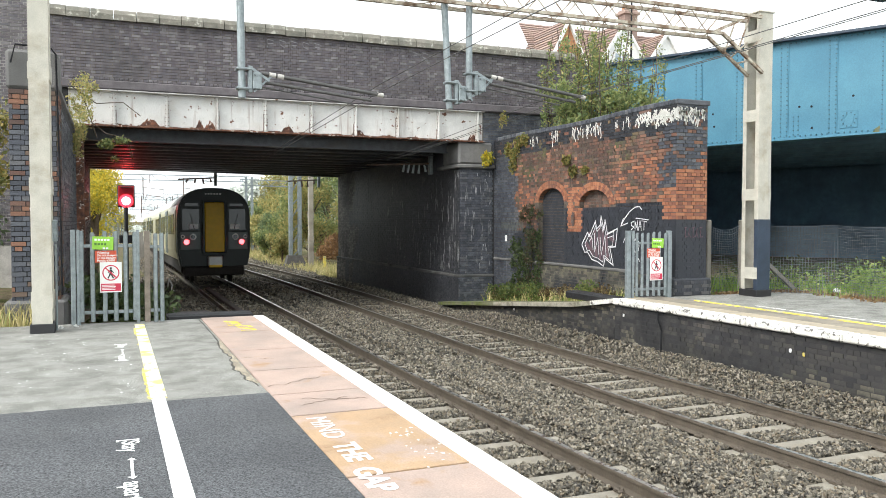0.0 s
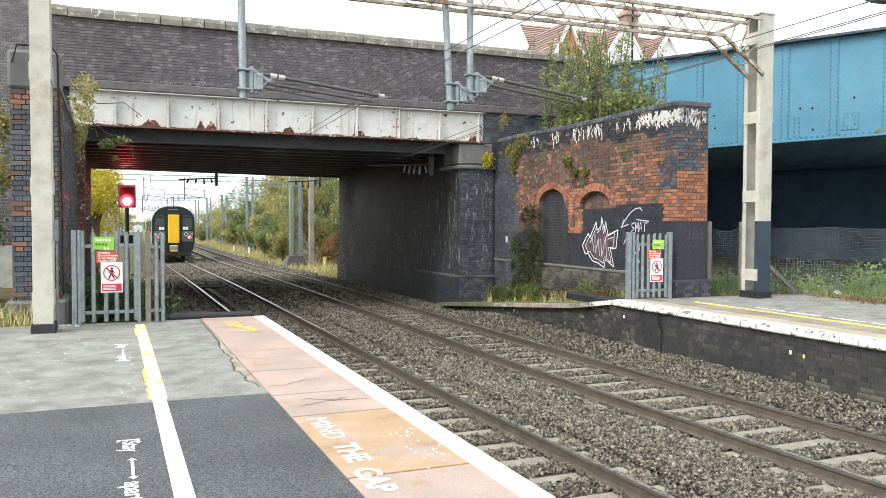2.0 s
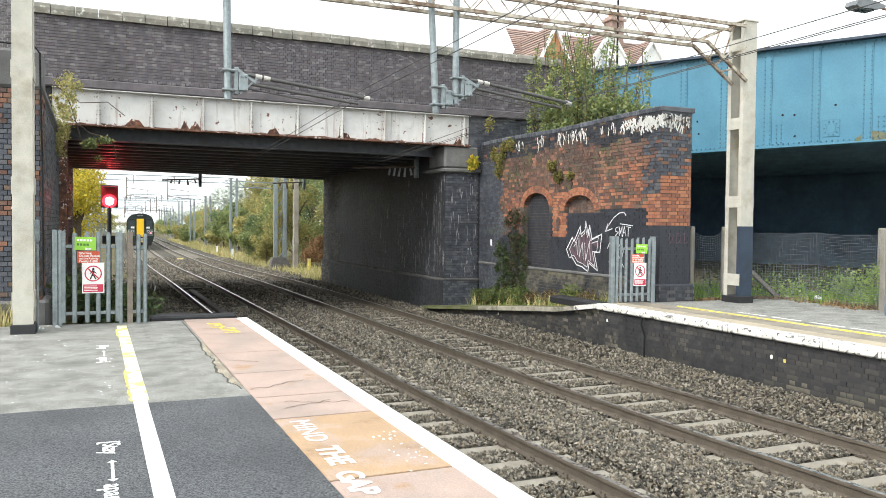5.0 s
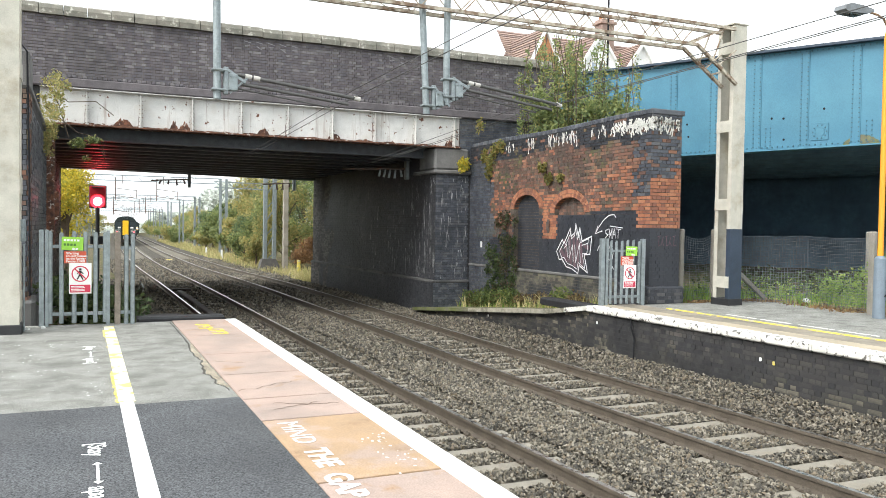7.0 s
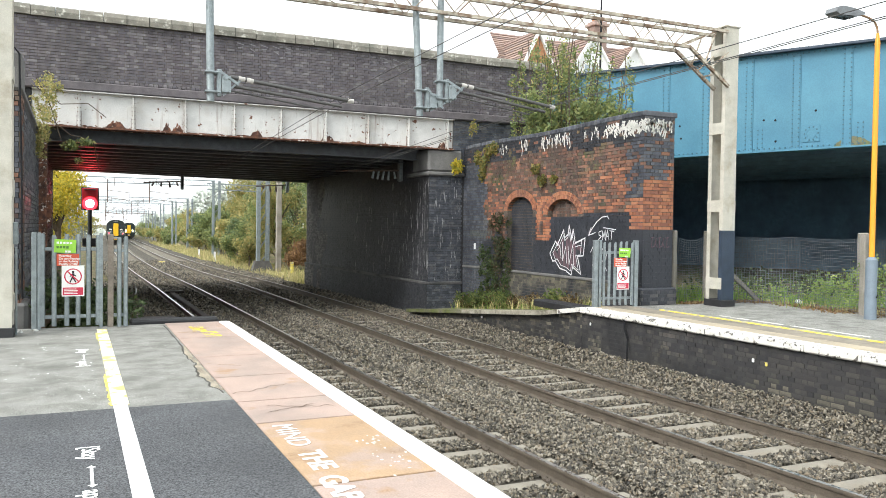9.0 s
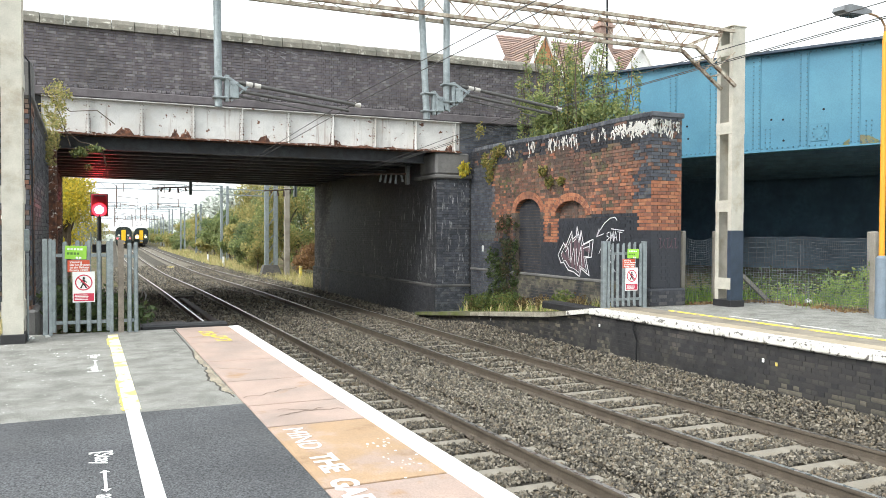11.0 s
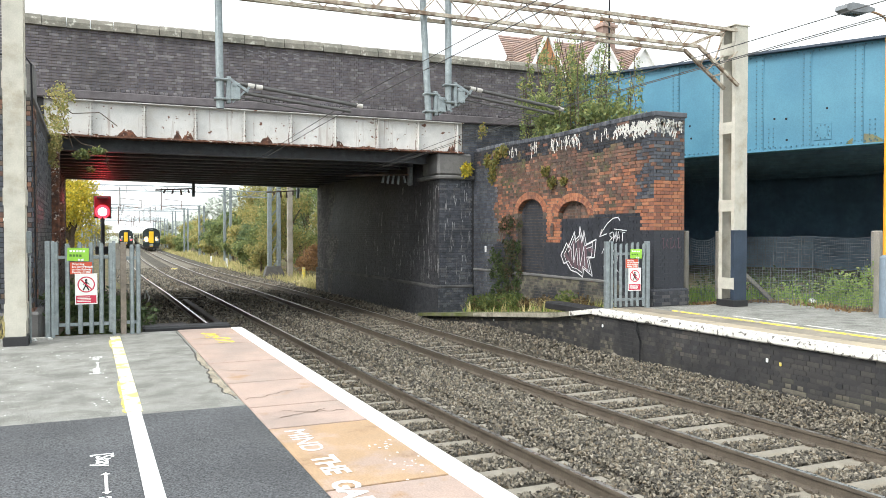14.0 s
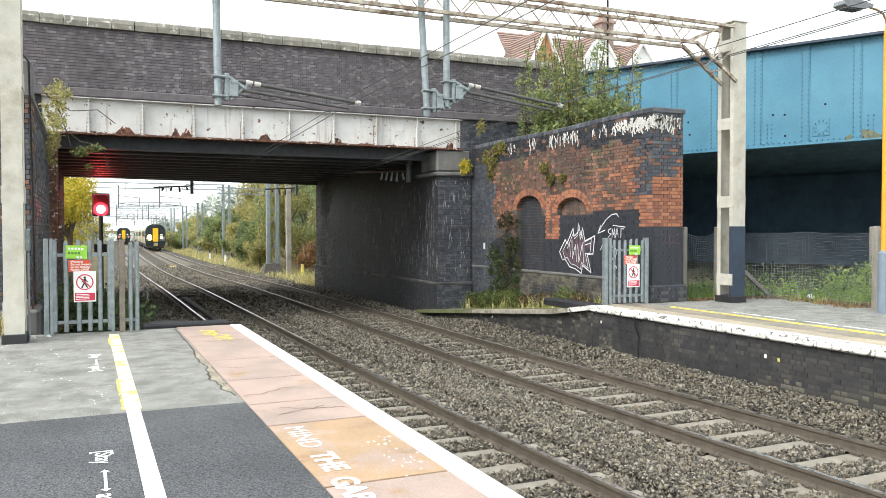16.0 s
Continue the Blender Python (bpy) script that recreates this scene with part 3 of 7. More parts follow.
def wing_sort(u, zz):
    y, z = WY1 - u, zz + WBASE
    if in_arch(y, z) == 1 or (in_arch(y, z) == 2 and z > 1.9):
        return None
    if in_arch(y, z, 0.2) and z > 1.9 and not in_arch(y, z):
        return None
    if z > 3.55 + ragged(y, z, 1.5, 0.35):
        return SOOT_BRICK if random.random() < 0.8 else RED_BRICK
    if y > 20.4 + ragged(y, z, 2, 0.3):
        return BLUE_BRICK
    if y < 13.9 + ragged(y, z, 4, 0.15) and z > 2.3:
        return BLUE_BRICK if random.random() < 0.75 else RED_BRICK
    if 17.03 < y < 17.7 and 1.29 < z < 2.45:
        return ORANGE_BRICK
    if y < 13.9 and 1.62 < z <= 2.65:
        return ORANGE_BRICK
    if z > 2.03 + (0.0 if y < 15.6 else -0.12) or (y > 19.2 and z > 1.3 + ragged(y, z, 2, 0.8)):
        warm = 0.38 * max(0.0, 1 - abs(z - 2.2) / 0.8) + (0.2 if y < 15.5 and z < 3.0 else 0.0) + ragged(y, z, 0.9, 0.5, 4.0)
        # darker mossy bricks grow likelier upward; the top's shade is painted with them
        if random.random() < 0.3 * (z - 2.2) + 0.1 + ragged(y, z, 0.7, 0.8, 9.0) - (0.2 if y < 15 else 0.0):
            return DARK_RED_BRICK
        return ORANGE_BRICK if random.random() < warm else RED_BRICK
    if z < 0.45:
        return WORN_KHAKI if (y > 14.6 + ragged(y, z, 2, 0.3) and y < 19.5) else BLUE_BRICK
    return PAINTED_BRICK


WORN_DARK_BLUE = material("worn dark plinth brick", (0.05, 0.052, 0.06), 0.75, vary=0.3, fine=80, ramp=[(0.045, 0.047, 0.055), (0.065, 0.066, 0.072), (0.036, 0.038, 0.046), (0.085, 0.084, 0.085)])
WORN_KHAKI = material("khaki brick with worn black paint", (0.12, 0.11, 0.08), 0.9, vary=0.3, fine=80, ramp=[(0.15, 0.135, 0.1), (0.1, 0.095, 0.075), (0.13, 0.12, 0.09), (0.07, 0.066, 0.058)], second=(0.035, 0.036, 0.042), patch=(0.48, 0.6), patch_scale=1.4)
random.seed(3)
g = Geo()
g.box((WX + RECESS, WY0 + 0.012, WBASE), (11.6, WY1, WTOP - 0.1))
# front leaf of the wall, left open at the arches
cols = np.arange(WY0 + 0.012, WY1, 0.04)
for y0_ in cols:
    y1_, free, z0_ = min(y0_ + 0.04, WY1), True, WBASE
    for z_ in list(np.arange(0.3, 3.0, 0.02)) + [WTOP - 0.1]:
        ym = (y0_ + y1_) / 2
        hole = (in_arch(ym, z_) == 1 or (in_arch(ym, z_) == 2 and z_ > 1.88)) and z_ < 3
        if hole and free:
            g.box((WX + 0.012, y0_, z0_), (WX + RECESS + 0.002, y1_, z_))
            free = False
        elif not hole and not free:
            z0_, free = z_, True
    g.box((WX + 0.012, y0_, z0_), (WX + RECESS + 0.002, y1_, WTOP - 0.1))
wing = setting("wing_wall_east", g, GRIME_MORTAR, "weathered red brick wing wall, lower part painted black, with graffiti", "wall")
lay(brick_wall((WX, WY1, WBASE), (0, -1, 0), (-1, 0, 0), WY1 - WY0, WTOP - WBASE - 0.1, wing_sort, seed=9, joint=0.011, proud=0.005, single=lambda u, z: WY1 - u < 14.65 and z > 2.4, parent=wing), wing)


def pier_sort(u, zz):
    z = zz + WBASE
    if 1.62 < z < 2.65 + (0.4 if u > 0.55 else 0) * (random.random() < 0.7):
        return ORANGE_BRICK
    if z >= 2.65:
        return BLUE_BRICK if random.random() < 0.88 else RED_BRICK
    return PAINTED_BRICK


lay(brick_wall((WX - 0.006, WY0, WBASE), (1, 0, 0), (0, -1, 0), 0.8, WTOP - WBASE - 0.1, pier_sort, seed=10, joint=0.011, proud=0.005, single=lambda u, z: z > 1.4, parent=wing), wing)
g = Geo()
for y0_, y1_, z1_ in ((WY0 + 0.012, 17.02, 1.87), (17.02, 17.82, 1.28), (19.18, 19.6, 1.2)):
    g.box((WX + 0.003, y0_, 0.45), (WX + 0.02, y1_, z1_))
g.box((WX + 0.012, WY0 + 0.003, 0.4), (11.59, WY0 + 0.02, 1.61))
part("paint_coat", g, PAINTED_BRICK, wing, "black paint over the joints")
g = Geo()
g.cbox((WX - 0.07, WY0 - 0.07, WBASE), (11.68, WY0 + 1.1, 0.4), 0.03)
part("plinth", g, PAINTED_BRICK, wing, "dark plinth of the end pier")
lay(brick_wall((WX - 0.07, WY0 - 0.075, WBASE), (1, 0, 0), (0, -1, 0), 0.94, 1.35, lambda u, z: WORN_DARK_BLUE, seed=41, joint=0.012, proud=0.006), wing)
lay(brick_wall((WX - 0.075, WY0 + 1.1, WBASE), (0, -1, 0), (-1, 0, 0), 1.17, 1.35, lambda u, z: WORN_DARK_BLUE, seed=42, joint=0.012, proud=0.006), wing)
g = Geo()
g.cbox((WX - 0.035, WY0 + 1.12, 0.42), (WX + 0.01, WY1, 0.5), 0.02)
part("ledge", g, GREY_STONE, wing, "worn stone ledge along the foot of the wall")
g = Geo()
for k in range(int((WY1 - WY0) / 0.115)):
    y = WY0 - 0.04 + k * 0.115
    g.cbox((WX - 0.022, y + 0.004, WTOP - 0.11 + 0.02 * math.sin(y)), (11.64, y + 0.111, WTOP + 0.02 * math.sin(y)), 0.015)
tagged(part("coping", g, BLUE_BRICK, wing), "black brick-on-edge coping", "", "", "stuff")
for k, (c, w, s, fl) in enumerate(ARCHES):
    g = Geo()
    n = 27
    for i in range(n):
        for ring in (0, 1):
            t0, t1 = math.pi * (i + 0.06) / n, math.pi * (i + 0.94) / n
            r0, r1 = 0.004 + ring * 0.1, 0.096 + ring * 0.1
            q = [(c + (w + r) * math.cos(t), s + (RISE + r) * math.sin(t)) for r, t in ((r0, t0), (r1, t0), (r1, t1), (r0, t1))]
            g.add([(WX - 0.012, y, z) for y, z in q] + [(WX + 0.15, y, z) for y, z in q], [(0, 1, 2, 3), (4, 0, 3, 7), (1, 5, 6, 2), (0, 4, 5, 1), (3, 2, 6, 7)])
    tagged(part("arch_ring", g, ORANGE_BRICK, wing), "two rings of red arch bricks", "", "", "stuff")

lay(brick_wall((WX + RECESS - 0.002, WY1, WBASE), (0, -1, 0), (-1, 0, 0), WY1 - WY0, WTOP - WBASE - 0.1,
               lambda u, zz: (PAINTED_BRICK if (in_arch(WY1 - u, zz + WBASE) == 1 and zz + WBASE < 2.42) else RED_BRICK) if in_arch(WY1 - u, zz + WBASE) and (in_arch(WY1 - u, zz + WBASE) == 1 or zz + WBASE > 1.88) else None, seed=19, proud=0.004), wing)

# west wing wall with its end pier
LX0, LX1, LY0 = -1.47, -0.78, 14.2


def west_sort(u, zz):
    z = zz - 0.9
    if z > 3.65:
        return None
    if 3.4 < z or (1.62 < z < 1.88 and u < 0.6) or (0.35 < z < 0.6 and random.random() < 0.5) or random.random() < 0.1:
        return RED_BRICK
    if z < 0.35:
        return BLUE_BRICK
    return BLUE_BRICK


g = Geo()
g.box((LX0 + 0.012, LY0 + 0.012, -1.2), (LX1 - 0.012, BRIDGE_NEAR, 3.7))
wwing = setting("wing_wall_west", g, SOOT_MORTAR, "dark blue brick wing wall with scattered red bricks and a stone cap", "wall")
lay(brick_wall((LX0, LY0, -0.9), (1, 0, 0), (0, -1, 0), LX1 - LX0, 4.6, west_sort, course=0.08, seed=11, joint=0.013, single=lambda u, z: z > 1.2, parent=wwing), wwing)
lay(brick_wall((LX1, LY0, -0.9), (0, 1, 0), (1, 0, 0), BRIDGE_NEAR - LY0, 4.6, lambda u, zz: RED_BRICK if (u < 1.2 and random.random() < 0.7) else (BLUE_BRICK if zz < 4.4 else None), course=0.08, seed=12), wwing)
g = Geo()
g.cbox((LX0 - 0.03, LY0 - 0.03, 3.66), (LX1 + 0.03, LY0 + 0.9, 4.28), 0.05)
part("cap_stone", g, GREY_STONE, wwing, "grey stone cap block")
g = Geo()
g.cbox((LX0 + 0.05, LY0 + 0.9, 3.7), (LX1 + 0.02, BRIDGE_NEAR - 0.1, 3.85), 0.04)
part("coping", g, GREY_STONE, wwing)
g = Geo()
g.cbox((LX0 - 0.1, LY0 - 0.1, -1.0), (LX1 + 0.1, LY0 + 1.0, 0.32), 0.04)
part("plinth", g, GREY_STONE, wwing, "grey plinth")

# west platform
PEND = 13.55
g = Geo()
g.box((-9, -8, -1.15), (1.33, 7.4, -0.004))
setting("platform_asphalt", g, ASPHALT, "smooth dark new asphalt platform surface", "platform")
g = Geo()
g.box((-9, 7.4, -1.15), (1.33, PEND, -0.012))
setting("platform_tarmac", g, OLD_TARMAC, "worn cracked grey tarmac at the platform end", "platform")
g = Geo()
g.box((1.33, -8, -1.15), (EDGE - 0.08, PEND, -0.09))
edge = setting("platform_edge", g, BLACK_PAINT, "pinkish concrete platform edge slabs with a white edge", "platform")
joints = [PEND, 11.62, 9.9, 8.5, 7.25, 6.4, 4.72, 3.2, 1.8, 0.4, -1.0, -2.4, -3.8]
for a, b in zip(joints, joints[1:]):
    g = Geo()
    g.cbox((1.335, b + 0.03, -0.09), (EDGE - 0.19, a, 0.0), 0.003, pose(0, 0, rng.uniform(-0.003, 0.0)))
    part("slab", g, TAN_SLAB if 4.8 < a < 6.5 else SLAB, edge, "orange-tan stained slab" if 4.8 < a < 6.5 else "")
    g = Geo()
    g.cbox((EDGE - 0.186, b + 0.006, -0.09), (EDGE, a, 0.002), 0.012)
    part("edge_stone", g, WHITE_LINE, edge, "white painted edge stone")
g = Geo()
g.box((0.315, -8, -0.002), (0.43, 7.5, 0.003))
setting("white_line", g, WHITE_LINE, "white safety line painted on the platform", "line")
g = Geo()
g.box((0.31, 7.55, -0.01), (0.45, 13.1, -0.006))
setting("yellowed_line", g, YELLOWED, "worn white safety line over older yellow", "line")
g = Geo()
for i in range(110):
    y = 7.5 + i * 0.05
    w = 0.11 * noise.noise(Vector((y * 1.1, 0, 5))) + 0.05 * noise.noise(Vector((y * 9, 0, 2))) + (0.018 if y < 9.2 else 0.0)
    if w > 0.008:
        g.box((0.31 - min(w, 0.028), y, -0.011), (0.34, y + 0.05, -0.0075))
setting("yellow_line", g, YELLOW_LINE, "worn yellow safety line showing beside the white", "line")

# east platform with its ramp
g = Geo()
g.box((R_EDGE + 0.1, -8, -1.15), (30, 13.3, R_TOP - 0.02))
rplat = setting("platform_east", g, OLD_TARMAC, "grey tarmac far platform with a brick face and worn white edge", "platform")
g = Geo()
g.box((R_EDGE + 0.08, -8, -1.2), (R_EDGE + 0.2, 13.3, -0.1))
part("wall_core", g, SOOT_MORTAR, rplat, "dark recessed joints")
WORN_DARK = material("grimy platform brick", (0.12, 0.11, 0.1), 0.85, vary=0.3, fine=80, ramp=[(0.04, 0.039, 0.039), (0.056, 0.052, 0.049), (0.028, 0.028, 0.03), (0.048, 0.045, 0.043), (0.075, 0.068, 0.06)],
                     second=(0.022, 0.022, 0.023), patch=(0.42, 0.6), patch_scale=0.8)
KHAKI = material("grimy khaki platform brick", (0.13, 0.12, 0.09), 0.9, vary=0.3, fine=80, ramp=[(0.115, 0.105, 0.08), (0.07, 0.066, 0.054), (0.15, 0.136, 0.103), (0.048, 0.045, 0.04), (0.095, 0.086, 0.066)], second=(0.03, 0.029, 0.028), patch=(0.44, 0.6), patch_scale=2.2, third=(0.3, 0.29, 0.26), third_patch=(0.68, 0.74), third_scale=9)
lay(brick_wall((R_EDGE + 0.08, 13.3, -1.2), (0, -1, 0), (-1, 0, 0), 16.0, 1.1, lambda u, z: KHAKI if random.random() < 0.7 - (z - 0.25) * 1.5 + ragged(u, z, 1.0, 0.7) else WORN_DARK, course=0.075, unit=0.215, seed=13, joint=0.011, proud=0.004, single=lambda u, z: 4.2 < u < 8.2, parent=rplat), rplat)
BROWN_SLAB = material("brown-grey paving slab", (0.25, 0.215, 0.17), 0.85, vary=0.18, scale=2.5, fine=90, bump=0.2, second=(0.17, 0.15, 0.12), patch=(0.46, 0.6))
for k in range(18):
    y = 13.3 - k * 0.9
    g = Geo()
    g.cbox((R_EDGE, y - 0.892, -0.06), (R_EDGE + 0.28, y, R_TOP), 0.02)
    part("edge_stone", g, WORN_WHITE, rplat, "worn white edge stone")
    g = Geo()
    g.cbox((R_EDGE + 0.285, y - 0.89, -0.05), (R_EDGE + 0.66, y, R_TOP - 0.004), 0.006)
    part("slab", g, CREAM_SLAB, rplat, "cream paving slab")
    g = Geo()
    g.cbox((R_EDGE + 0.67, y - 0.89, -0.05), (R_EDGE + 1.18, y, R_TOP - 0.004), 0.006)
    part("slab", g, BROWN_SLAB, rplat, "brown-grey paving slab")
g = Geo()
g.box((10.44, -8, 0.0), (10.5, 12.4, R_TOP + 0.002))
part("yellow_line", g, YELLOW_LINE, rplat, "yellow safety line")
for y in (10.9, 10.1, 9.3, 8.5):
    g = Geo()
    g.box((10.86, y - 0.34, 0.0), (10.92, y + 0.34, R_TOP - 0.014))
    part("white_dash", g, WORN_WHITE, rplat, "worn white dash")
RAMP = ((13.3, 0.04), (14.7, -0.17), (22.3, -0.86))
g = Geo()
for x in (R_EDGE + 0.09, WX + 0.2):
    for y, z in RAMP:
        g.v.append((x, y, z))
    for y, z in RAMP:
        g.v.append((x, y, -1.2))
g.f += [(0, 6, 7, 1), (1, 7, 8, 2), (0, 1, 4, 3), (1, 2, 5, 4), (2, 8, 11, 5), (6, 9, 10, 7), (7, 10, 11, 8), (0, 3, 9, 6)]
MOSS = material("mossy concrete", (0.16, 0.15, 0.1), 0.95, vary=0.3, second=(0.1, 0.12, 0.03), patch=(0.4, 0.6), patch_scale=1.5, bump=0.4)
setting("platform_ramp", g, MOSS, "mossy sloping concrete platform ramp", "ramp")
PALE_KERB = material("pale worn kerb concrete", (0.34, 0.31, 0.25), 0.9, vary=0.22, second=(0.16, 0.15, 0.11), patch=(0.5, 0.64), patch_scale=4)
rf = new("ramp_wall")
tagged(rf, "grimy brick face below the platform ramp", "wall", "", "structure")
lay(brick_wall((R_EDGE + 0.076, 22.3, -1.2), (0, -1, 0), (-1, 0, 0), 9.0, 1.2, lambda u, z: (KHAKI if random.random() < 0.4 else WORN_DARK) if z - 1.2 < -0.86 + 0.69 * min(u, 7.6) / 7.6 + max(0, u - 7.6) * 0.15 - 0.1 else None, seed=14, joint=0.014, proud=0.003), rf)
g = Geo()
for (ya, za), (yb, zb) in zip(RAMP, RAMP[1:]):
    g.add([(R_EDGE + 0.08, ya, za - 0.07), (R_EDGE + 0.08, yb, zb - 0.07), (R_EDGE + 0.08, yb, -1.2), (R_EDGE + 0.08, ya, -1.2), (R_EDGE + 0.1, ya, za - 0.07), (R_EDGE + 0.1, yb, zb - 0.07)], [(0, 1, 2, 3), (0, 4, 5, 1)])
setting("ramp_face", g, WORN_DARK, "grimy dark face of the platform ramp", "wall")
for (ya, za), (yb, zb), k in ((RAMP[0], RAMP[1], 2), (RAMP[1], RAMP[2], 8)):
    for i in range(k):
        g = Geo()
        y0_, y1_ = ya + (yb - ya) * i / k, ya + (yb - ya) * (i + 1) / k
        z0_, z1_ = za + (zb - za) * i / k, za + (zb - za) * (i + 1) / k
        g.add([(x, y, z + dz) for x in (R_EDGE - 0.06, R_EDGE + 0.25) for y, z in ((y0_ + 0.008, z0_), (y1_, z1_)) for dz in (-0.08, 0.012)], [(0, 1, 3, 2), (4, 6, 7, 5), (1, 5, 7, 3), (0, 2, 6, 4), (0, 4, 5, 1), (2, 3, 7, 6)])
        tagged(part("ramp_kerb", g, WORN_WHITE if ya < 14 and i == 0 else (PALE_KERB if ya < 14 or i < 4 else MOSS)), "worn concrete kerb stone along the ramp", "kerb", "ramp kerbs")

# higher ground: west of the platform end and under the blue bridge
g = sheet(-14, -0.86, PEND, BRIDGE_NEAR, -0.06, 24, 16, lambda x, y: 0.05 * noise.noise(Vector((x, y, 0))) + 0.15 * max(0, -2.2 - x))
setting("verge_west", g, SOIL, "dry grass verge behind the platform end", "ground")
g = sheet(11.5, 60, 13.25, 35.7, R_TOP - 0.04, 40, 20, lambda x, y: 0.05 * noise.noise(Vector((x, y, 0))) - 0.05)
setting("verge_east", g, SOIL, "dry overgrown ground behind the far platform", "ground")

# ---- blue girder bridge ----
BA, BD = Vector((17.69, 20.46, 0)), Vector((0.333, -0.943, 0)).normalized()
blue = thing("blue_girder", "riveted sky-blue painted plate girder of a second bridge", "bridge girder", at=tuple(BA), rz=math.degrees(math.atan2(BD.y, BD.x)))


def blue_top(s):
    """The girder is a little deeper at its far end."""
    return 7.0 - 0.033 * s


g = Geo()
g.extrude([(-7.5, 4.0), (16, 4.0), (16, blue_top(16)), (-7.5, blue_top(-7.5))], 0.04, pose(0, 0.02, 0, 90, 0, 0))
part("web_plate", g, BLUE_PAINT, blue)
g = Geo()
g.extrude([(-7.5, blue_top(-7.5) - 0.02), (16, blue_top(16) - 0.02), (16, blue_top(16) + 0.05), (-7.5, blue_top(-7.5) + 0.05)], 0.5, pose(0, 0.25, 0, 90, 0, 0))
part("top_flange", g, NAVY, blue, "dark weathered top flange")
g = Geo()
g.cbox((-7.5, -0.22, 3.97), (16, 0.22, 4.02), 0.01)
part("bottom_flange", g, BLUE_PAINT, blue)
# rivets in a darker girder blue; their small shadows are put into the colour
RIVET_SHADE_BLUE = material("blue rivet paint darkened for shadow", (0.045, 0.125, 0.17), 0.6, vary=0.2)
BLUE_S = [-5.9 + 1.4 * i for i in range(15)]
for s in BLUE_S:
    g = Geo()
    g.box((s - 0.13, -0.045, 4.02), (s + 0.13, -0.02, blue_top(s) - 0.03))
    sp = part("splice_plate", g, BLUE_PAINT, blue, "riveted joint plate")
    g = Geo()
    for k in range(22):
        for dx in (-0.09, 0.09):
            z = 4.12 + k * 0.13
            g.tube((s + dx, -0.045, z), (s + dx, -0.075, z), 0.024, 0.016, 6)
    tagged(part("rivets", g, RIVET_SHADE_BLUE, sp), "", "", "", "stuff")
    if int(s * 10) % 4 == 0:
        g = Geo()
        for k in range(5):
            for dx in (0.28, 0.42):
                g.tube((s + dx, -0.02, 4.14 + k * 0.13), (s + dx, -0.045, 4.14 + k * 0.13), 0.024, 0.016, 6)
        tagged(part("rivets", g, RIVET_SHADE_BLUE, blue), "", "", "", "stuff")
g = Geo()
for k in range(150):
    for z in (4.09, blue_top(-7.4 + k * 0.155) - 0.08):
        g.tube((-7.4 + k * 0.155, -0.02, z), (-7.4 + k * 0.155, -0.05, z), 0.028, 0.018, 6)
tagged(part("rivets", g, RIVET_SHADE_BLUE, blue), "row of blue rivets", "", "", "stuff")
g = Geo()
for k in range(24):
    a, b = 2 * math.pi * k / 24, 2 * math.pi * (k + 1) / 24
    g.bar((4.35 + 0.13 * math.cos(a), -0.05, 4.45 + 0.13 * math.sin(a)), (4.35 + 0.13 * math.cos(b), -0.05, 4.45 + 0.13 * math.sin(b)), 0.012, 0.012)
part("hatch_ring", g, BLUE_PAINT, blue, "round hatch rim")
g = Geo()
for k in range(10):
    a = 2 * math.pi * k / 10
    g.tube((4.35 + 0.19 * math.cos(a), -0.04, 4.45 + 0.19 * math.sin(a)), (4.35 + 0.19 * math.cos(a), -0.07, 4.45 + 0.19 * math.sin(a)), 0.024, 0.016, 6)
tagged(part("hatch_bolts", g, RIVET_SHADE_BLUE, blue), "", "", "", "stuff")
g = Geo()
g.cbox((4.11, -0.045, 4.21), (4.59, -0.02, 4.69), 0.01)
part("hatch_plate", g, BLUE_PAINT, blue)
g = Geo()
n = 22
g.extrude([(4.98 + 0.95 * i / n, 4.03) for i in range(n + 1)] + [(4.98 + 0.95 * (1 - i / n), 4.1 + 0.24 * math.sin(math.pi * (1 - i / n)) * (0.8 + 0.3 * noise.noise(Vector((i * 0.9, 0, 0))))) for i in range(n + 1)], 0.004, pose(0, -0.02, 0, 90, 0, 0))
part("moss_stain", g, MOSS, blue, "mossy stain on the web")
g = Geo()
for s_, z_ in ((2.95, 4.95), (3.3, 4.92), (3.32, 4.3), (0.2, 5.0), (0.25, 4.6), (4.45, 5.1), (1.75, 5.3)):
    g.tube((s_, -0.02, z_), (s_, -0.035, z_), 0.035, 0.03, 8)
tagged(part("bolt_holes", g, CABLE, blue), "", "", "", "stuff")
g = Geo()
g.box((-9, 0.25, 4.25), (18, 14, 4.6), None)
for k in range(9):
    g.box((-9, 1.0 + k * 1.5, 3.95), (18, 1.12 + k * 1.5, 4.25))
UNDER_BLUE = material("sooty blue-black paint", (0.13, 0.23, 0.32), 0.8, vary=0.25, second=(0.1, 0.17, 0.24))
bdeck = setting("second_bridge_deck", g, UNDER_BLUE, "dark underside of the second bridge", "bridge deck")
bdeck.matrix_basis = blue.matrix_basis.copy()
g = Geo()
g.box((-9, 13, -0.2), (18, 13.6, 4.3))
walls = [g]
for x0_ in (-9.5, 17.5):
    g = Geo()
    g.box((x0_, 0.3, -0.2), (x0_ + 0.5, 12.99, 4.24))
    walls.append(g)
for g in walls:
    setting("second_bridge_abutment", g, UNDER_BLUE, "dark blue-black abutment wall under the second bridge", "wall").matrix_basis = blue.matrix_basis.copy()

# ---- tracks ----
PITCH = 0.65


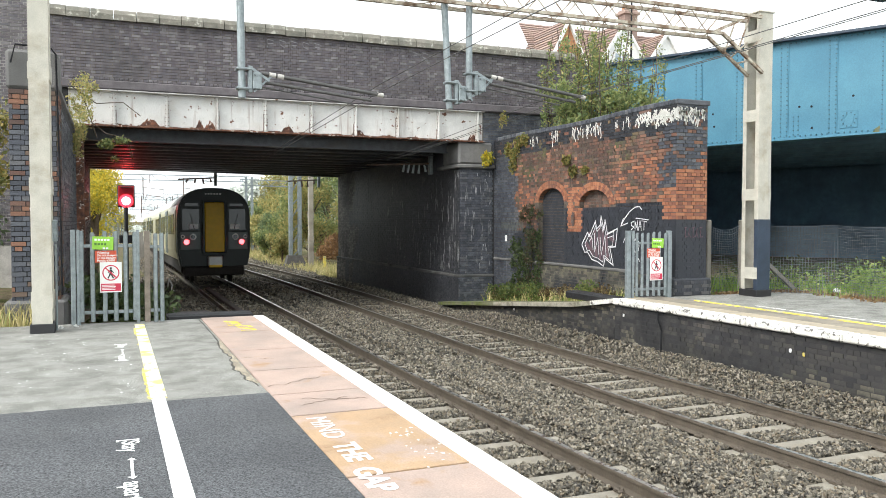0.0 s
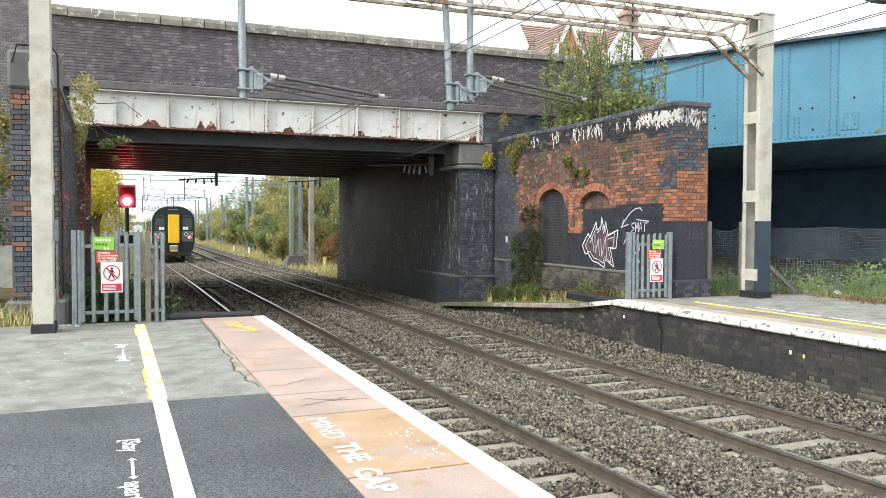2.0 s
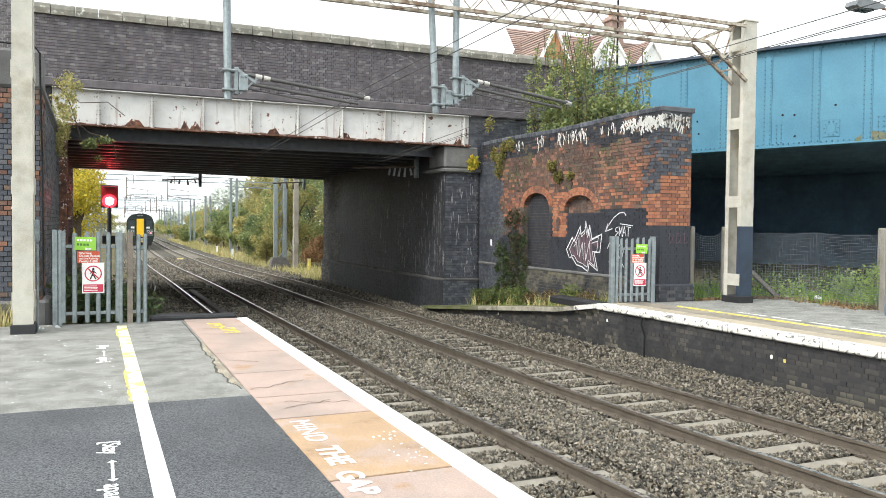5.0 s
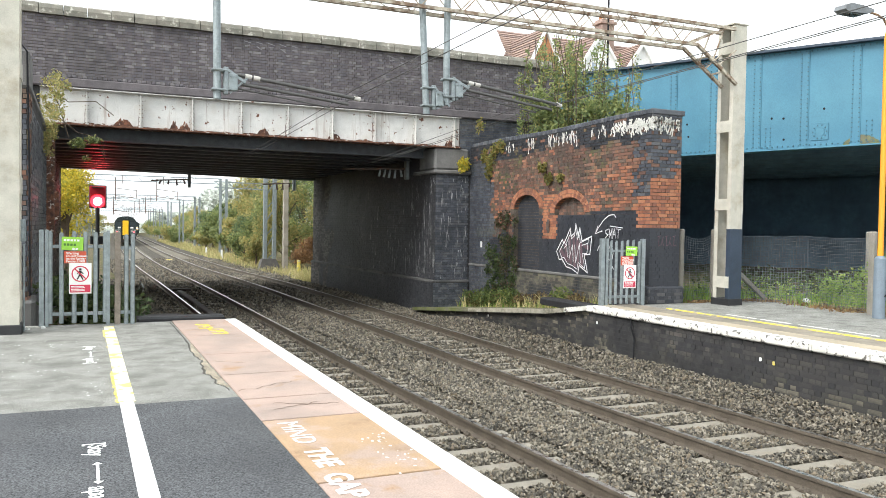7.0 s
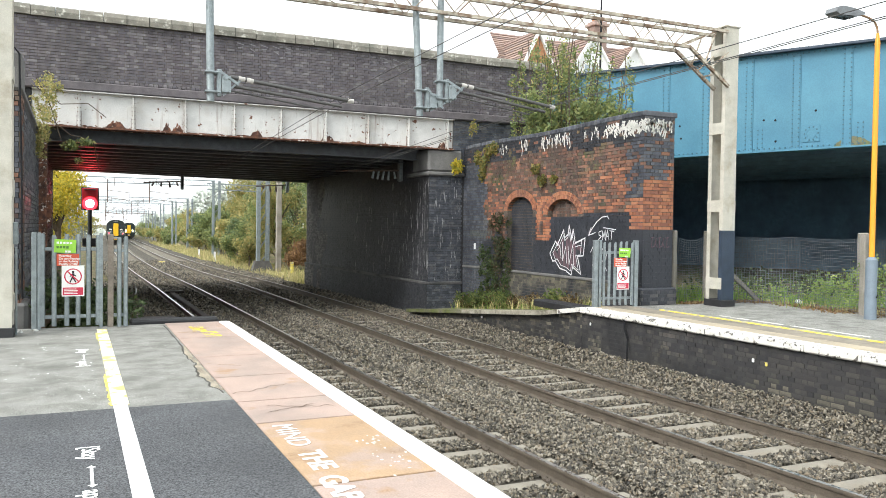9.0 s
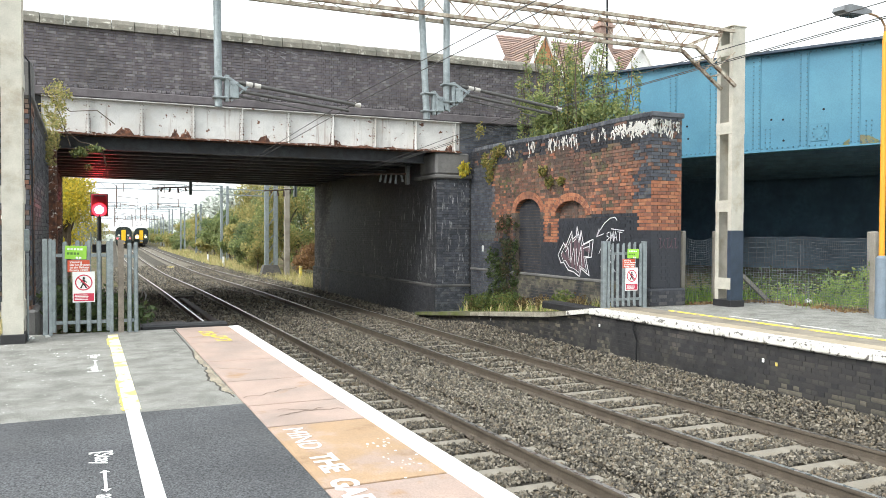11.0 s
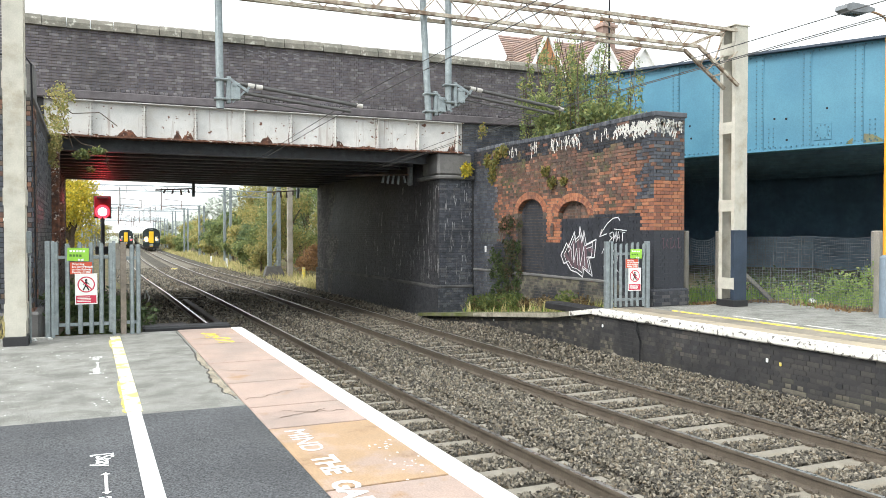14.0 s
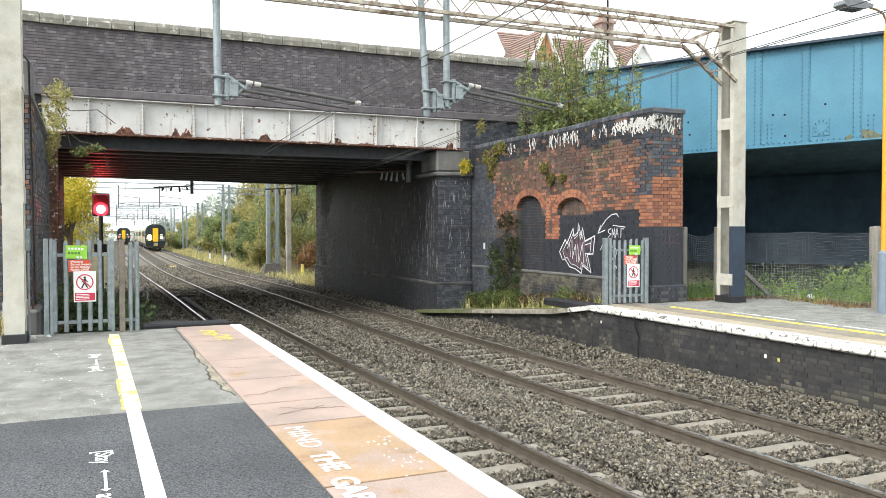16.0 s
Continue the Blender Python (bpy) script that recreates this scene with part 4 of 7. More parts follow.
def rail_geo(y0, y1, step):
    side, top = Geo(), Geo()
    prof = [(-0.075, -0.159), (0.075, -0.159), (0.075, -0.145), (0.012, -0.125), (0.012, -0.045), (0.035, -0.035), (0.035, -0.004), (0.03, 0.0), (-0.03, 0.0), (-0.035, -0.004), (-0.035, -0.035), (-0.012, -0.045), (-0.012, -0.125), (-0.075, -0.145)]
    ys = list(np.arange(y0, y1 + step / 2, step))
    n = len(prof)
    for y in ys:
        side.v += [(px + bend(y), y, RAIL_TOP_Z + pz + fall(y)) for px, pz in prof]
        top.v += [(px + bend(y), y, RAIL_TOP_Z + 0.0015 + fall(y)) for px in (-0.029, 0.029)]
    for j in range(len(ys) - 1):
        side.f += [(j * n + i, j * n + (i + 1) % n, (j + 1) * n + (i + 1) % n, (j + 1) * n + i) for i in range(n)]
        top.f.append((2 * j, 2 * j + 1, 2 * j + 3, 2 * j + 2))
    return side, top


g = Geo()
g.cbox((-1.25, -0.13, -0.2), (1.25, 0.13, 0.0), 0.02)
sleeper_mesh = g.mesh("sleeper", SLEEPER)
g = Geo()
g.cbox((-0.1, -0.09, 0.0), (0.1, 0.09, 0.02), 0.006)
for s in (-1, 1):
    g.tube((s * 0.085, -0.07, 0.03), (s * 0.085, 0.07, 0.03), 0.018, seg=6)
    g.tube((s * 0.11, -0.03, 0.02), (s * 0.06, -0.03, 0.055), 0.012, seg=6)
    g.tube((s * 0.11, 0.04, 0.02), (s * 0.06, 0.04, 0.05), 0.012, seg=6)
clip_mesh = g.mesh("rail_clip", RAIL_SIDE)
far_g = Geo()
for label, xc in (("near track of two rails on concrete sleepers", TRACKS[0]), ("far track of two rails on concrete sleepers", TRACKS[1])):
    track = tagged(new("railway_track"), label, "railway track", "tracks", "structure")
    for s in (-0.7525, 0.7525):
        for y0, y1, st in ((-8, 52, 2.5), (52, 302, 5.0)):
            a, b = rail_geo(y0, y1, st)
            o = part("rail", a, RAIL_SIDE, track, "brown steel rail")
            o.location = (xc + s, 0, 0)
            o = part("rail_head", b, RAIL_TOP, track, "polished rail head")
            o.location = (xc + s, 0, 0)
    for k in range(-9, 72):
        y = -2 + k * PITCH
        z = RAIL_TOP_Z - 0.172 + fall(y) + rng.uniform(-0.004, 0.004)
        o = new("sleeper", sleeper_mesh)
        o.parent, o.matrix_basis = track, pose(xc + bend(y) + rng.uniform(-0.015, 0.015), y, z, 0, 0, rng.uniform(-0.6, 0.6))
        if y < 22:
            for s in (-0.7525, 0.7525):
                c = new("rail_clip", clip_mesh)
                c.parent, c.matrix_basis = track, pose(xc + bend(y) + s, y, z)
    g = Geo()
    for k in range(72, 330):
        y = -2 + k * PITCH
        g.box((xc + bend(y) - 1.25, y - 0.13, -1.2 + fall(y)), (xc + bend(y) + 1.25, y + 0.13, RAIL_TOP_Z - 0.172 + fall(y)))
    tagged(part("far_sleepers", g, SLEEPER, track), "concrete sleepers of the line ahead", "", "", "stuff")


def scatter_stones(n, x0, x1, y0, y1, size, seed):
    r = np.random.default_rng(seed)
    x, y = r.uniform(x0, x1, n), r.uniform(y0, y1, n)
    keep = np.ones(n, bool)
    bx = x - np.array([bend(q) for q in y])
    for xc in TRACKS:
        on = (np.abs(bx - xc) < 1.27) & (np.abs((y + 2 + PITCH / 2) % PITCH - PITCH / 2) < 0.135)
        keep &= ~on
        for s in (-0.7525, 0.7525):
            keep &= np.abs(bx - xc - s) > 0.07
    x, y = x[keep], y[keep]
    n = len(x)
    tips = np.array([(1, 0, 0), (-1, 0, 0), (0, 1, 0), (0, -1, 0), (0, 0, 1), (0, 0, -1)], float)
    v = (tips[None] * r.uniform(0.75, 1.3, (n, 6, 1)) + r.uniform(-0.45, 0.45, (n, 6, 3))) * r.uniform(0.5, 1.15, (n, 1, 3))
    a, b = r.uniform(0, 6.28, (2, n))
    ca, sa, cb, sb = np.cos(a), np.sin(a), np.cos(b), np.sin(b)
    rot = np.zeros((n, 3, 3))
    rot[:, 0, 0], rot[:, 0, 1], rot[:, 1, 0], rot[:, 1, 1], rot[:, 2, 2] = ca, -sa, sa, ca, 1
    tip = np.zeros((n, 3, 3))
    tip[:, 0, 0], tip[:, 1, 1], tip[:, 1, 2], tip[:, 2, 1], tip[:, 2, 2] = 1, cb, -sb, sb, cb
    v = np.einsum("nij,njk,nmk->nmi", rot, tip, v) * (size * r.uniform(0.6, 1.25, (n, 1, 1)))
    base = np.array([lumps(p, q) + fall(q) for p, q in zip(x, y)]) - 1.085
    shoulder = np.zeros(n)
    for lo, hi, h in ((5.25, 6.3, 0.055), (8.75, 9.3, 0.05)):
        shoulder += np.where((x > lo) & (x < hi), h, 0)
    v += np.stack([x, y, base + r.uniform(-0.012, 0.045, n) + shoulder], 1)[:, None]
    q = np.array([(0, 2, 4), (2, 1, 4), (1, 3, 4), (3, 0, 4), (2, 0, 5), (1, 2, 5), (3, 1, 5), (0, 3, 5)])
    return v.reshape(-1, 3), (np.arange(n)[:, None, None] * 6 + q).reshape(-1, 3)


def stones(name, label, n, x0, x1, y0, y1, size, seed):
    v, f = scatter_stones(n, x0, x1, y0, y1, size, seed)
    me = bpy.data.meshes.new(name)
    me.from_pydata(v, [], f)
    me.materials.append(BALLAST)
    tagged(new(name, me), label, "ballast", "", "stuff")


stones("ballast_stones", "loose angular grey-brown ballast stones", 140000, 2.4, 9.24, 2.8, 12.5, 0.0235, 21)
stones("ballast_stones", "loose grey-brown ballast stones beside the bridge", 58000, 2.4, 9.6, 12.5, 24.0, 0.031, 22)
stones("ballast_stones", "loose ballast stones beside the near platform", 8000, 2.4, 9.24, -7.5, 2.8, 0.045, 24)
stones("ballast_stones", "ballast stones under the bridge", 30000, 0.6, 9.6, 24.0, 41.0, 0.05, 23)
stones("ballast_stones", "ballast stones of the line ahead", 26000, 1.6, 10.4, 41.0, 68.0, 0.065, 25)

# ---- electrification portal ----
PY0, PY1 = 12.6, 13.05


def mast(x0, x1, top, base_z, navy, label):
    m = thing("catenary_mast", label, "mast", "portal masts", (0, 0, 0))
    for y0, y1, nm in ((PY0, PY0 + 0.1, "front_channel"), (PY1 - 0.1, PY1, "rear_channel")):
        g = Geo()
        if nm == "front_channel":
            out = [(x0, y0), (x1, y0), (x1, y1), (x1 - 0.014, y1), (x1 - 0.014, y0 + 0.014), (x0 + 0.014, y0 + 0.014), (x0 + 0.014, y1), (x0, y1)]
        else:
            out = [(x0, y0), (x0 + 0.014, y0), (x0 + 0.014, y1 - 0.014), (x1 - 0.014, y1 - 0.014), (x1 - 0.014, y0), (x1, y0), (x1, y1), (x0, y1)]
        g.extrude(out, top - base_z - 0.12, pose(0, 0, base_z + 0.12))
        part(nm, g, CREAM, m)
    for z in np.arange(base_z + 0.35, top, 1.62):
        for x in (x0 - 0.012, x1):
            g = Geo()
            g.cbox((x, PY0, z), (x + 0.012, PY1, z + 0.24), 0.003)
            part("batten_plate", g, CREAM, m)
    g = Geo()
    g.cbox((x0 - 0.03, PY0 - 0.03, base_z - 0.02), (x1 + 0.03, PY1 + 0.03, base_z + 0.13), 0.01)
    part("base", g, BLACK_PAINT, m, "black painted base")
    if navy:
        g = Geo()
        g.cbox((x0 - 0.004, PY0 - 0.005, base_z + 0.1), (x1 + 0.005, PY0 + 0.1, base_z + 1.58), 0.002)
        part("painted_band", g, NAVY, m, "dark navy painted lower band")
    return m


mast(-1.05, -0.79, 7.4, -0.01, False, "cream painted steel mast with a black base, on the platform")
rm = mast(12.22, 12.55, 5.85, R_TOP - 0.01, True, "cream painted battened steel mast, lower part navy")
g = Geo()
g.cbox((12.18, PY0 - 0.02, 5.84), (12.59, PY1 + 0.02, 5.87), 0.006)
part("cap_plate", g, CREAM, rm)

boom = thing("lattice_boom", "weathered cream lattice boom spanning both tracks", "gantry boom")
ROD = material("weathered boom paint", (0.42, 0.38, 0.31), 0.8, vary=0.3, second=(0.18, 0.12, 0.08), patch=(0.45, 0.6), patch_scale=5)
BY0, BY1, BZ0, BZ1 = 12.55, 12.95, 5.3, 5.72
for y in (BY0, BY1):
    for z in (BZ0, BZ1):
        g = Geo()
        g.bar((-0.8, y, z), (12.2 if z == BZ1 else 11.2, y, z), 0.06, 0.06)
        part("chord", g, ROD, boom)
for y in (BY0, BY1):
    for i in range(30):
        x = -0.8 + i * 0.4
        g = Geo()
        g.tube((x, y, BZ0 if i % 2 else BZ1), (x + 0.4, y, BZ1 if i % 2 else BZ0), 0.011, seg=6)
        part("lacing_bar", g, ROD, boom)
for i in range(30):
    x = -0.8 + i * 0.4
    for z in (BZ0, BZ1):
        g = Geo()
        g.tube((x, BY0 if i % 2 else BY1, z), (x + 0.4, BY1 if i % 2 else BY0, z), 0.009, seg=6)
        part("cross_bar", g, ROD, boom)
for y in (BY0, BY1):
    g = Geo()
    g.bar((11.2, y, BZ0), (12.24, y, 4.6), 0.06, 0.06)
    g.bar((11.0, y, BZ0), (11.95, y, BZ1), 0.03, 0.03)
    g.bar((11.6, y, 5.02), (11.9, y, BZ1), 0.025, 0.025)
    g.bar((11.75, y, 4.93), (12.22, y, 5.3), 0.025, 0.025)
    part("haunch", g, ROD, boom, "curved corner brace")
for x_, z_ in ((11.5, 5.1), (11.9, 4.83)):
    g = Geo()
    g.bar((x_, BY0, z_), (x_, BY1, z_), 0.03, 0.03)
    part("haunch_tie", g, ROD, boom)


ARM = material("dull steel tube", (0.1, 0.098, 0.095), 0.55, metal=0.4, vary=0.25)


def dropper(x, z0, lean, reach, arm_z, tilt, label):
    """A tube hung from the boom with a registration arm over its track."""
    d = thing("drop_tube", label, "catenary bracket", "drop tubes")
    g = Geo()
    g.tube((x - lean, 12.7, 5.9), (x, 12.7, z0), 0.058, seg=14)
    part("tube", g, GALV, d, smooth=False)
    g = Geo()
    for z in (z0 + 0.12, z0 + 0.42):
        g = Geo()
        g.cbox((x - 0.09, 12.62, z), (x + 0.1, 12.78, z + 0.04), 0.008)
        g.tube((x - 0.1, 12.62, z + 0.02), (x + 0.13, 12.62, z + 0.02), 0.012, seg=6)
        part("clamp", g, GALV, d)
    g = Geo()
    g.cbox((x + 0.09, 12.66, z0 + 0.08), (x + 0.16, 12.74, z0 + 0.5), 0.01)
    g.cbox((x + 0.16, 12.64, z0 + 0.14), (x + 0.3, 12.67, z0 + 0.4), 0.01)
    g.cbox((x + 0.16, 12.73, z0 + 0.14), (x + 0.3, 12.76, z0 + 0.4), 0.01)
    g.bar((x + 0.18, 12.7, z0 + 0.1), (x + 0.5, 12.7, arm_z), 0.05, 0.03)
    g.bar((x + 0.14, 12.66, z0 + 0.46), (x + 0.42, 12.66, arm_z - 0.12), 0.02, 0.04)
    for u in (0.2, 0.27):
        for w in (0.16, 0.36):
            g.tube((x + u, 12.61, z0 + w), (x + u, 12.79, z0 + w), 0.018, seg=8)
    part("bracket", g, GALV, d)
    if reach:
        g = Geo()
        g.tube((x + 0.3, 12.7, arm_z), (x + reach, 12.7, arm_z + tilt), 0.03, seg=10)
        part("upper_arm", g, ARM, d)
        g = Geo()
        g.tube((x + 0.35, 12.7, arm_z - 0.14), (x + reach - 0.15, 12.7, arm_z + tilt - 0.1), 0.026, seg=10)
        g.tube((x + 0.3, 12.78, arm_z - 0.2), (x + reach * 0.8, 12.74, arm_z + tilt - 0.17), 0.012, seg=6)
        part("lower_arm", g, ARM, d)
        for u in (0.42, 0.55, reach - 0.05):
            g = Geo()
            q = (u - 0.3) / (reach - 0.3)
            g.tube((x + u, 12.7, arm_z + tilt * q), (x + u + 0.1, 12.7, arm_z + tilt * (q + 0.1 / (reach - 0.3))), 0.04, seg=10)
            part("insulator", g, INSULATOR, d)
    return d


dropper(1.9, 3.5, 0.03, 2.25, 3.9, -0.22, "galvanised drop tube with a registration arm over the near track")
dropper(5.4, 3.52, 0.13, 0, 3.8, 0, "plain galvanised drop tube, slightly leaning")
dropper(5.77, 3.7, 0.0, 2.3, 4.14, -0.26, "galvanised drop tube with a registration arm over the far track")

# wires
SPANS = (("contact_wire", 4.1, 3.7, 3.42), ("catenary_wire", 4.12, 3.84, 3.52), ("contact_wire", 7.62, 3.78, 3.42), ("catenary_wire", 7.7, 3.96, 3.52), ("feeder_wire", 7.95, 3.86, 3.5))
for nm, x, z, zb in SPANS:
    g = Geo()
    pts = [(x, -20, z + 0.3), (x, 0, z + 0.12), (x, 12.7, z), (x, 21.5, zb), (x, 36, zb - 0.02), (x, 50, z - 0.35)] + [(x + bend(y), y, z - 0.3 + fall(y)) for y in range(60, 260, 20)]
    g.line(pts, 0.0062, 5)
    tagged(part(nm, g, WIRE), "thin black overhead wire along the track", "overhead wire", "overhead wires")

# brackets and insulators under the bridge
for x0, x1, y, z in ((7.4, 9.6, 24.0, 3.4), (2.6, 4.2, 35.4, 3.4), (7.4, 8.9, 36.2, 3.45)):
    b = thing("bridge_arm", "dark overhead wire support arm under the bridge", "catenary bracket", "bridge arms")
    g = Geo()
    g.tube((x0, y, z - 0.05), (x1, y, z + 0.05), 0.03, seg=8)
    part("arm", g, OLD_IRON, b)
    for k in range(5 if y < 30 else 4):
        g = Geo()
        u = x1 - 0.28 - k * (0.17 if y < 30 else 0.3)
        g.tube((u, y, z), (u + rng.uniform(-0.1, 0.06), y, z - rng.uniform(0.14, 0.3)), 0.03, 0.045, 8)
        part("hanger", g, GALV if y < 30 else OLD_IRON, b)
    g = Geo()
    g.cbox((x1 - 0.12, y - 0.1, z - 0.3), (x1, y + 0.1, z + 0.6), 0.02)
    part("bracket_plate", g, GALV, b)


# ---- gantries beyond the bridge ----
def far_gantry(y, east, west, top, label):
    m = thing("far_gantry", label, "gantry", "gantries ahead", (bend(y), y, fall(y)))
    for x, w in ((west, 0.32), (east, 0.42)):
        g = Geo()
        g.cbox((x, -0.14, -1.2), (x + w * 0.55, 0.14, top), 0.01)
        g.cbox((x + w + 0.15, -0.14, -1.2), (x + w * 1.55 + 0.15, 0.14, top), 0.01)
        for k in range(7):
            z = -0.6 + k * top / 7
            g.bar((x + 0.1, 0, z), (x + w + 0.2, 0, z + top / 7 * (1 if k % 2 else 0.7)), 0.07, 0.07)
        part("mast", g, GALV, m)
    g = Geo()
    for z in (top - 0.5, top):
        for yy in (-0.2, 0.2):
            g.bar((west, yy, z), (east + 0.4, yy, z), 0.06, 0.06)
    n = 26
    for i in range(n):
        xa, xb = west + (east - west) * i / n, west + (east - west) * (i + 1) / n
        for yy in (-0.2, 0.2):
            g.bar((xa, yy, top - 0.5 if i % 2 else top), (xb, yy, top if i % 2 else top - 0.5), 0.025, 0.025)
    part("boom", g, GALV, m)
    for xc in TRACKS if y > 60 else ():
        g = Geo()
        g.tube((xc - 1.5, 0, top - 0.2), (xc - 1.5, 0, top - 2.3), 0.05, seg=8)
        g.tube((xc - 1.5, 0, top - 1.9), (xc + 0.4, 0, top - 2.1), 0.03, seg=6)
        g.tube((xc - 1.5, 0, top - 1.2), (xc + 0.4, 0, top - 1.4), 0.025, seg=6)
        g.tube((xc - 0.9, 0, top), (xc - 0.9, 0, top - 0.8), 0.03, seg=6)
        g.tube((xc + 0.35, 0, top - 1.35), (xc + 0.35, 0, top - 2.1), 0.03, seg=6)
        part("drop_bracket", g, OLD_IRON, m)
    return m


fg = far_gantry(50, 10.2, -3.9, 5.75, "grey lattice gantry with a splayed mast beyond the bridge")
g = Geo()
for z in (3.95, 4.3):
    g.bar((7.2, 0, z + 0.05), (10.2, 0, z), 0.06, 0.06)
for k in range(8):
    g.bar((7.3 + k * 0.36, 0, 4.0 if k % 2 else 4.33), (7.66 + k * 0.36, 0, 4.33 if k % 2 else 4.0), 0.035, 0.035)
part("bracket_arm", g, GALV, fg)
for y in (80, 105, 130, 158, 186, 215, 245):
    far_gantry(y, 11.6, -2.4, 5.4 + 0.9 * (y % 3) / 2, "hazy grey lattice gantry over the line ahead")
g = Geo()
g.add([(x, y, -1.4) for x, y in ((9.95, 49.6), (11.45, 49.6), (11.45, 50.5), (9.95, 50.5))] + [(x, y, -0.55) for x, y in ((10.2, 49.75), (11.05, 49.75), (11.05, 50.3), (10.2, 50.3))], [(0, 1, 5, 4), (1, 2, 6, 5), (2, 3, 7, 6), (3, 0, 4, 7), (4, 5, 6, 7)])
tagged(part("mast_footing", g, material("dark stained concrete", (0.09, 0.085, 0.08), 0.9, vary=0.3)), "grey concrete footing of the gantry mast", "footing")
PALE_POST = material("pale weathered concrete", (0.3, 0.275, 0.235), 0.9, vary=0.2, second=(0.2, 0.175, 0.14), patch=(0.48, 0.66), patch_scale=1.5)
m = thing("concrete_post", "tall weathered concrete post beside the line", "post", at=(11.45, 49.0, -0.1))
g = Geo()
g.cbox((-0.15, -0.16, -1.2), (0.15, 0.16, 4.9), 0.02)
part("shaft", g, PALE_POST, m)
for z in (1.9, 0.35):
    g = Geo()
    g.cbox((-0.165, -0.18, z), (0.165, 0.18, z + 0.35), 0.01)
    part("collar", g, PALE_POST, m)

# ---- signal ----
SX, SY = 0.6, 37.6
sig = thing("railway_signal", "red railway signal glowing on a dark post", "signal", at=(SX, SY, 0))
g = Geo()
g.tube((0, 0, -1.3), (0, 0, 2.25), 0.085, seg=12)
part("post", g, BLACK_PAINT, sig)
g = Geo()
g.cbox((-0.35, 0.0, 2.19), (0.36, 0.2, 3.17), 0.03)
part("backboard", g, BLACK_PAINT, sig)
# the lamp's red bloom is painted into the housing's face colour
RED_FACE = material("signal face reddened for lamp bloom", (0.45, 0.02, 0.03), 0.4, vary=0.1)
g = Geo()
g.cbox((-0.32, -0.03, 2.23), (0.32, 0.0, 3.13), 0.02)
part("face", g, RED_FACE, sig, "signal face painted red for the lamp's bloom")
# added glowing ring that imitates the halo round the lamp
g = Geo()
g.tube((0, -0.03, 2.47), (0, -0.08, 2.47), 0.29, 0.28, 28)
part("lens_ring", g, glow("signal halo glow", (1.0, 0.03, 0.05), 1.6), sig, "glowing red ring added for the lamp's halo")
g = Geo()
g.tube((0, -0.08, 2.47), (0, -0.12, 2.47), 0.18, 0.17, 28)
part("lamp", g, glow("signal red glow", (1.0, 0.3, 0.3), 8.0), sig, "bright red lamp")
g = Geo()
g.cbox((-0.22, -0.5, 3.05), (0.22, 0.0, 3.08), 0.01)
part("hood", g, BLACK_PAINT, sig)
g = Geo()
g.cbox((-0.3, -0.2, 0.62), (0.3, 0.16, 0.98), 0.03)
part("junction_box", g, BLACK_PAINT, sig)
red_light = new("signal_light", bpy.data.lights.new("signal_light", "SPOT"))
red_light.data.energy, red_light.data.color, red_light.data.shadow_soft_size = 100.0, (1.0, 0.04, 0.05), 0.15
red_light.data.spot_size, red_light.data.spot_blend = radians(50), 0.6
red_light.matrix_basis = look((SX, SY - 0.16, 2.47), (SX, SY - 10, 3.4))

# ---- palisade gates and signs ----
SIGN_GREEN = material("green sign", (0.3, 0.6, 0.06), 0.5, vary=0.08, bump=0)
SIGN_RED = material("red sign", (0.6, 0.09, 0.04), 0.5, vary=0.08, bump=0)
SIGN_WHITE = material("white sign", (0.8, 0.8, 0.78), 0.45, vary=0.04, bump=0)
SIGN_CRIMSON = material("crimson sign print", (0.55, 0.03, 0.07), 0.5, vary=0.05, bump=0)
SIGN_BLACK = material("black sign print", (0.02, 0.02, 0.02), 0.5, vary=0.05, bump=0)
SIGN_DKGREEN = material("dark green sign print", (0.08, 0.2, 0.03), 0.5, vary=0.05, bump=0)
BROWN_POST = material("old timber post", (0.2, 0.17, 0.14), 0.9, vary=0.25, fine=50)


def lettering(name, words, size, mat, parent, m, bold=0.0, depth=0.0015):
    cu = bpy.data.curves.new(name, "FONT")
    cu.body, cu.size, cu.offset, cu.extrude = words, size, bold, depth
    cu.align_x, cu.align_y = "LEFT", "CENTER"
    tmp = bpy.data.objects.new("tmp", cu)
    scene.collection.objects.link(tmp)
    me = bpy.data.meshes.new_from_object(tmp.evaluated_get(bpy.context.evaluated_depsgraph_get()))
    bpy.data.objects.remove(tmp)
    me.materials.clear()
    me.materials.append(mat)
    ob = new(name, me)
    ob.parent, ob.matrix_basis = parent, m
    return ob


def pale(x, z0, z1):
    g = Geo()
    out = [(-0.034, 0), (-0.02, -0.022), (0.02, -0.022), (0.034, 0), (0.03, 0.004), (0.018, -0.016), (-0.018, -0.016), (-0.03, 0.004)]
    n = len(out)
    g.v = [(x + a, b, z0) for a, b in out] + [(x + a, b, z1 - 0.03 * (abs(a) > 0.025)) for a, b in out]
    g.f = [(i, (i + 1) % n, n + (i + 1) % n, n + i) for i in range(n)] + [tuple(range(n, 2 * n))]
    return g


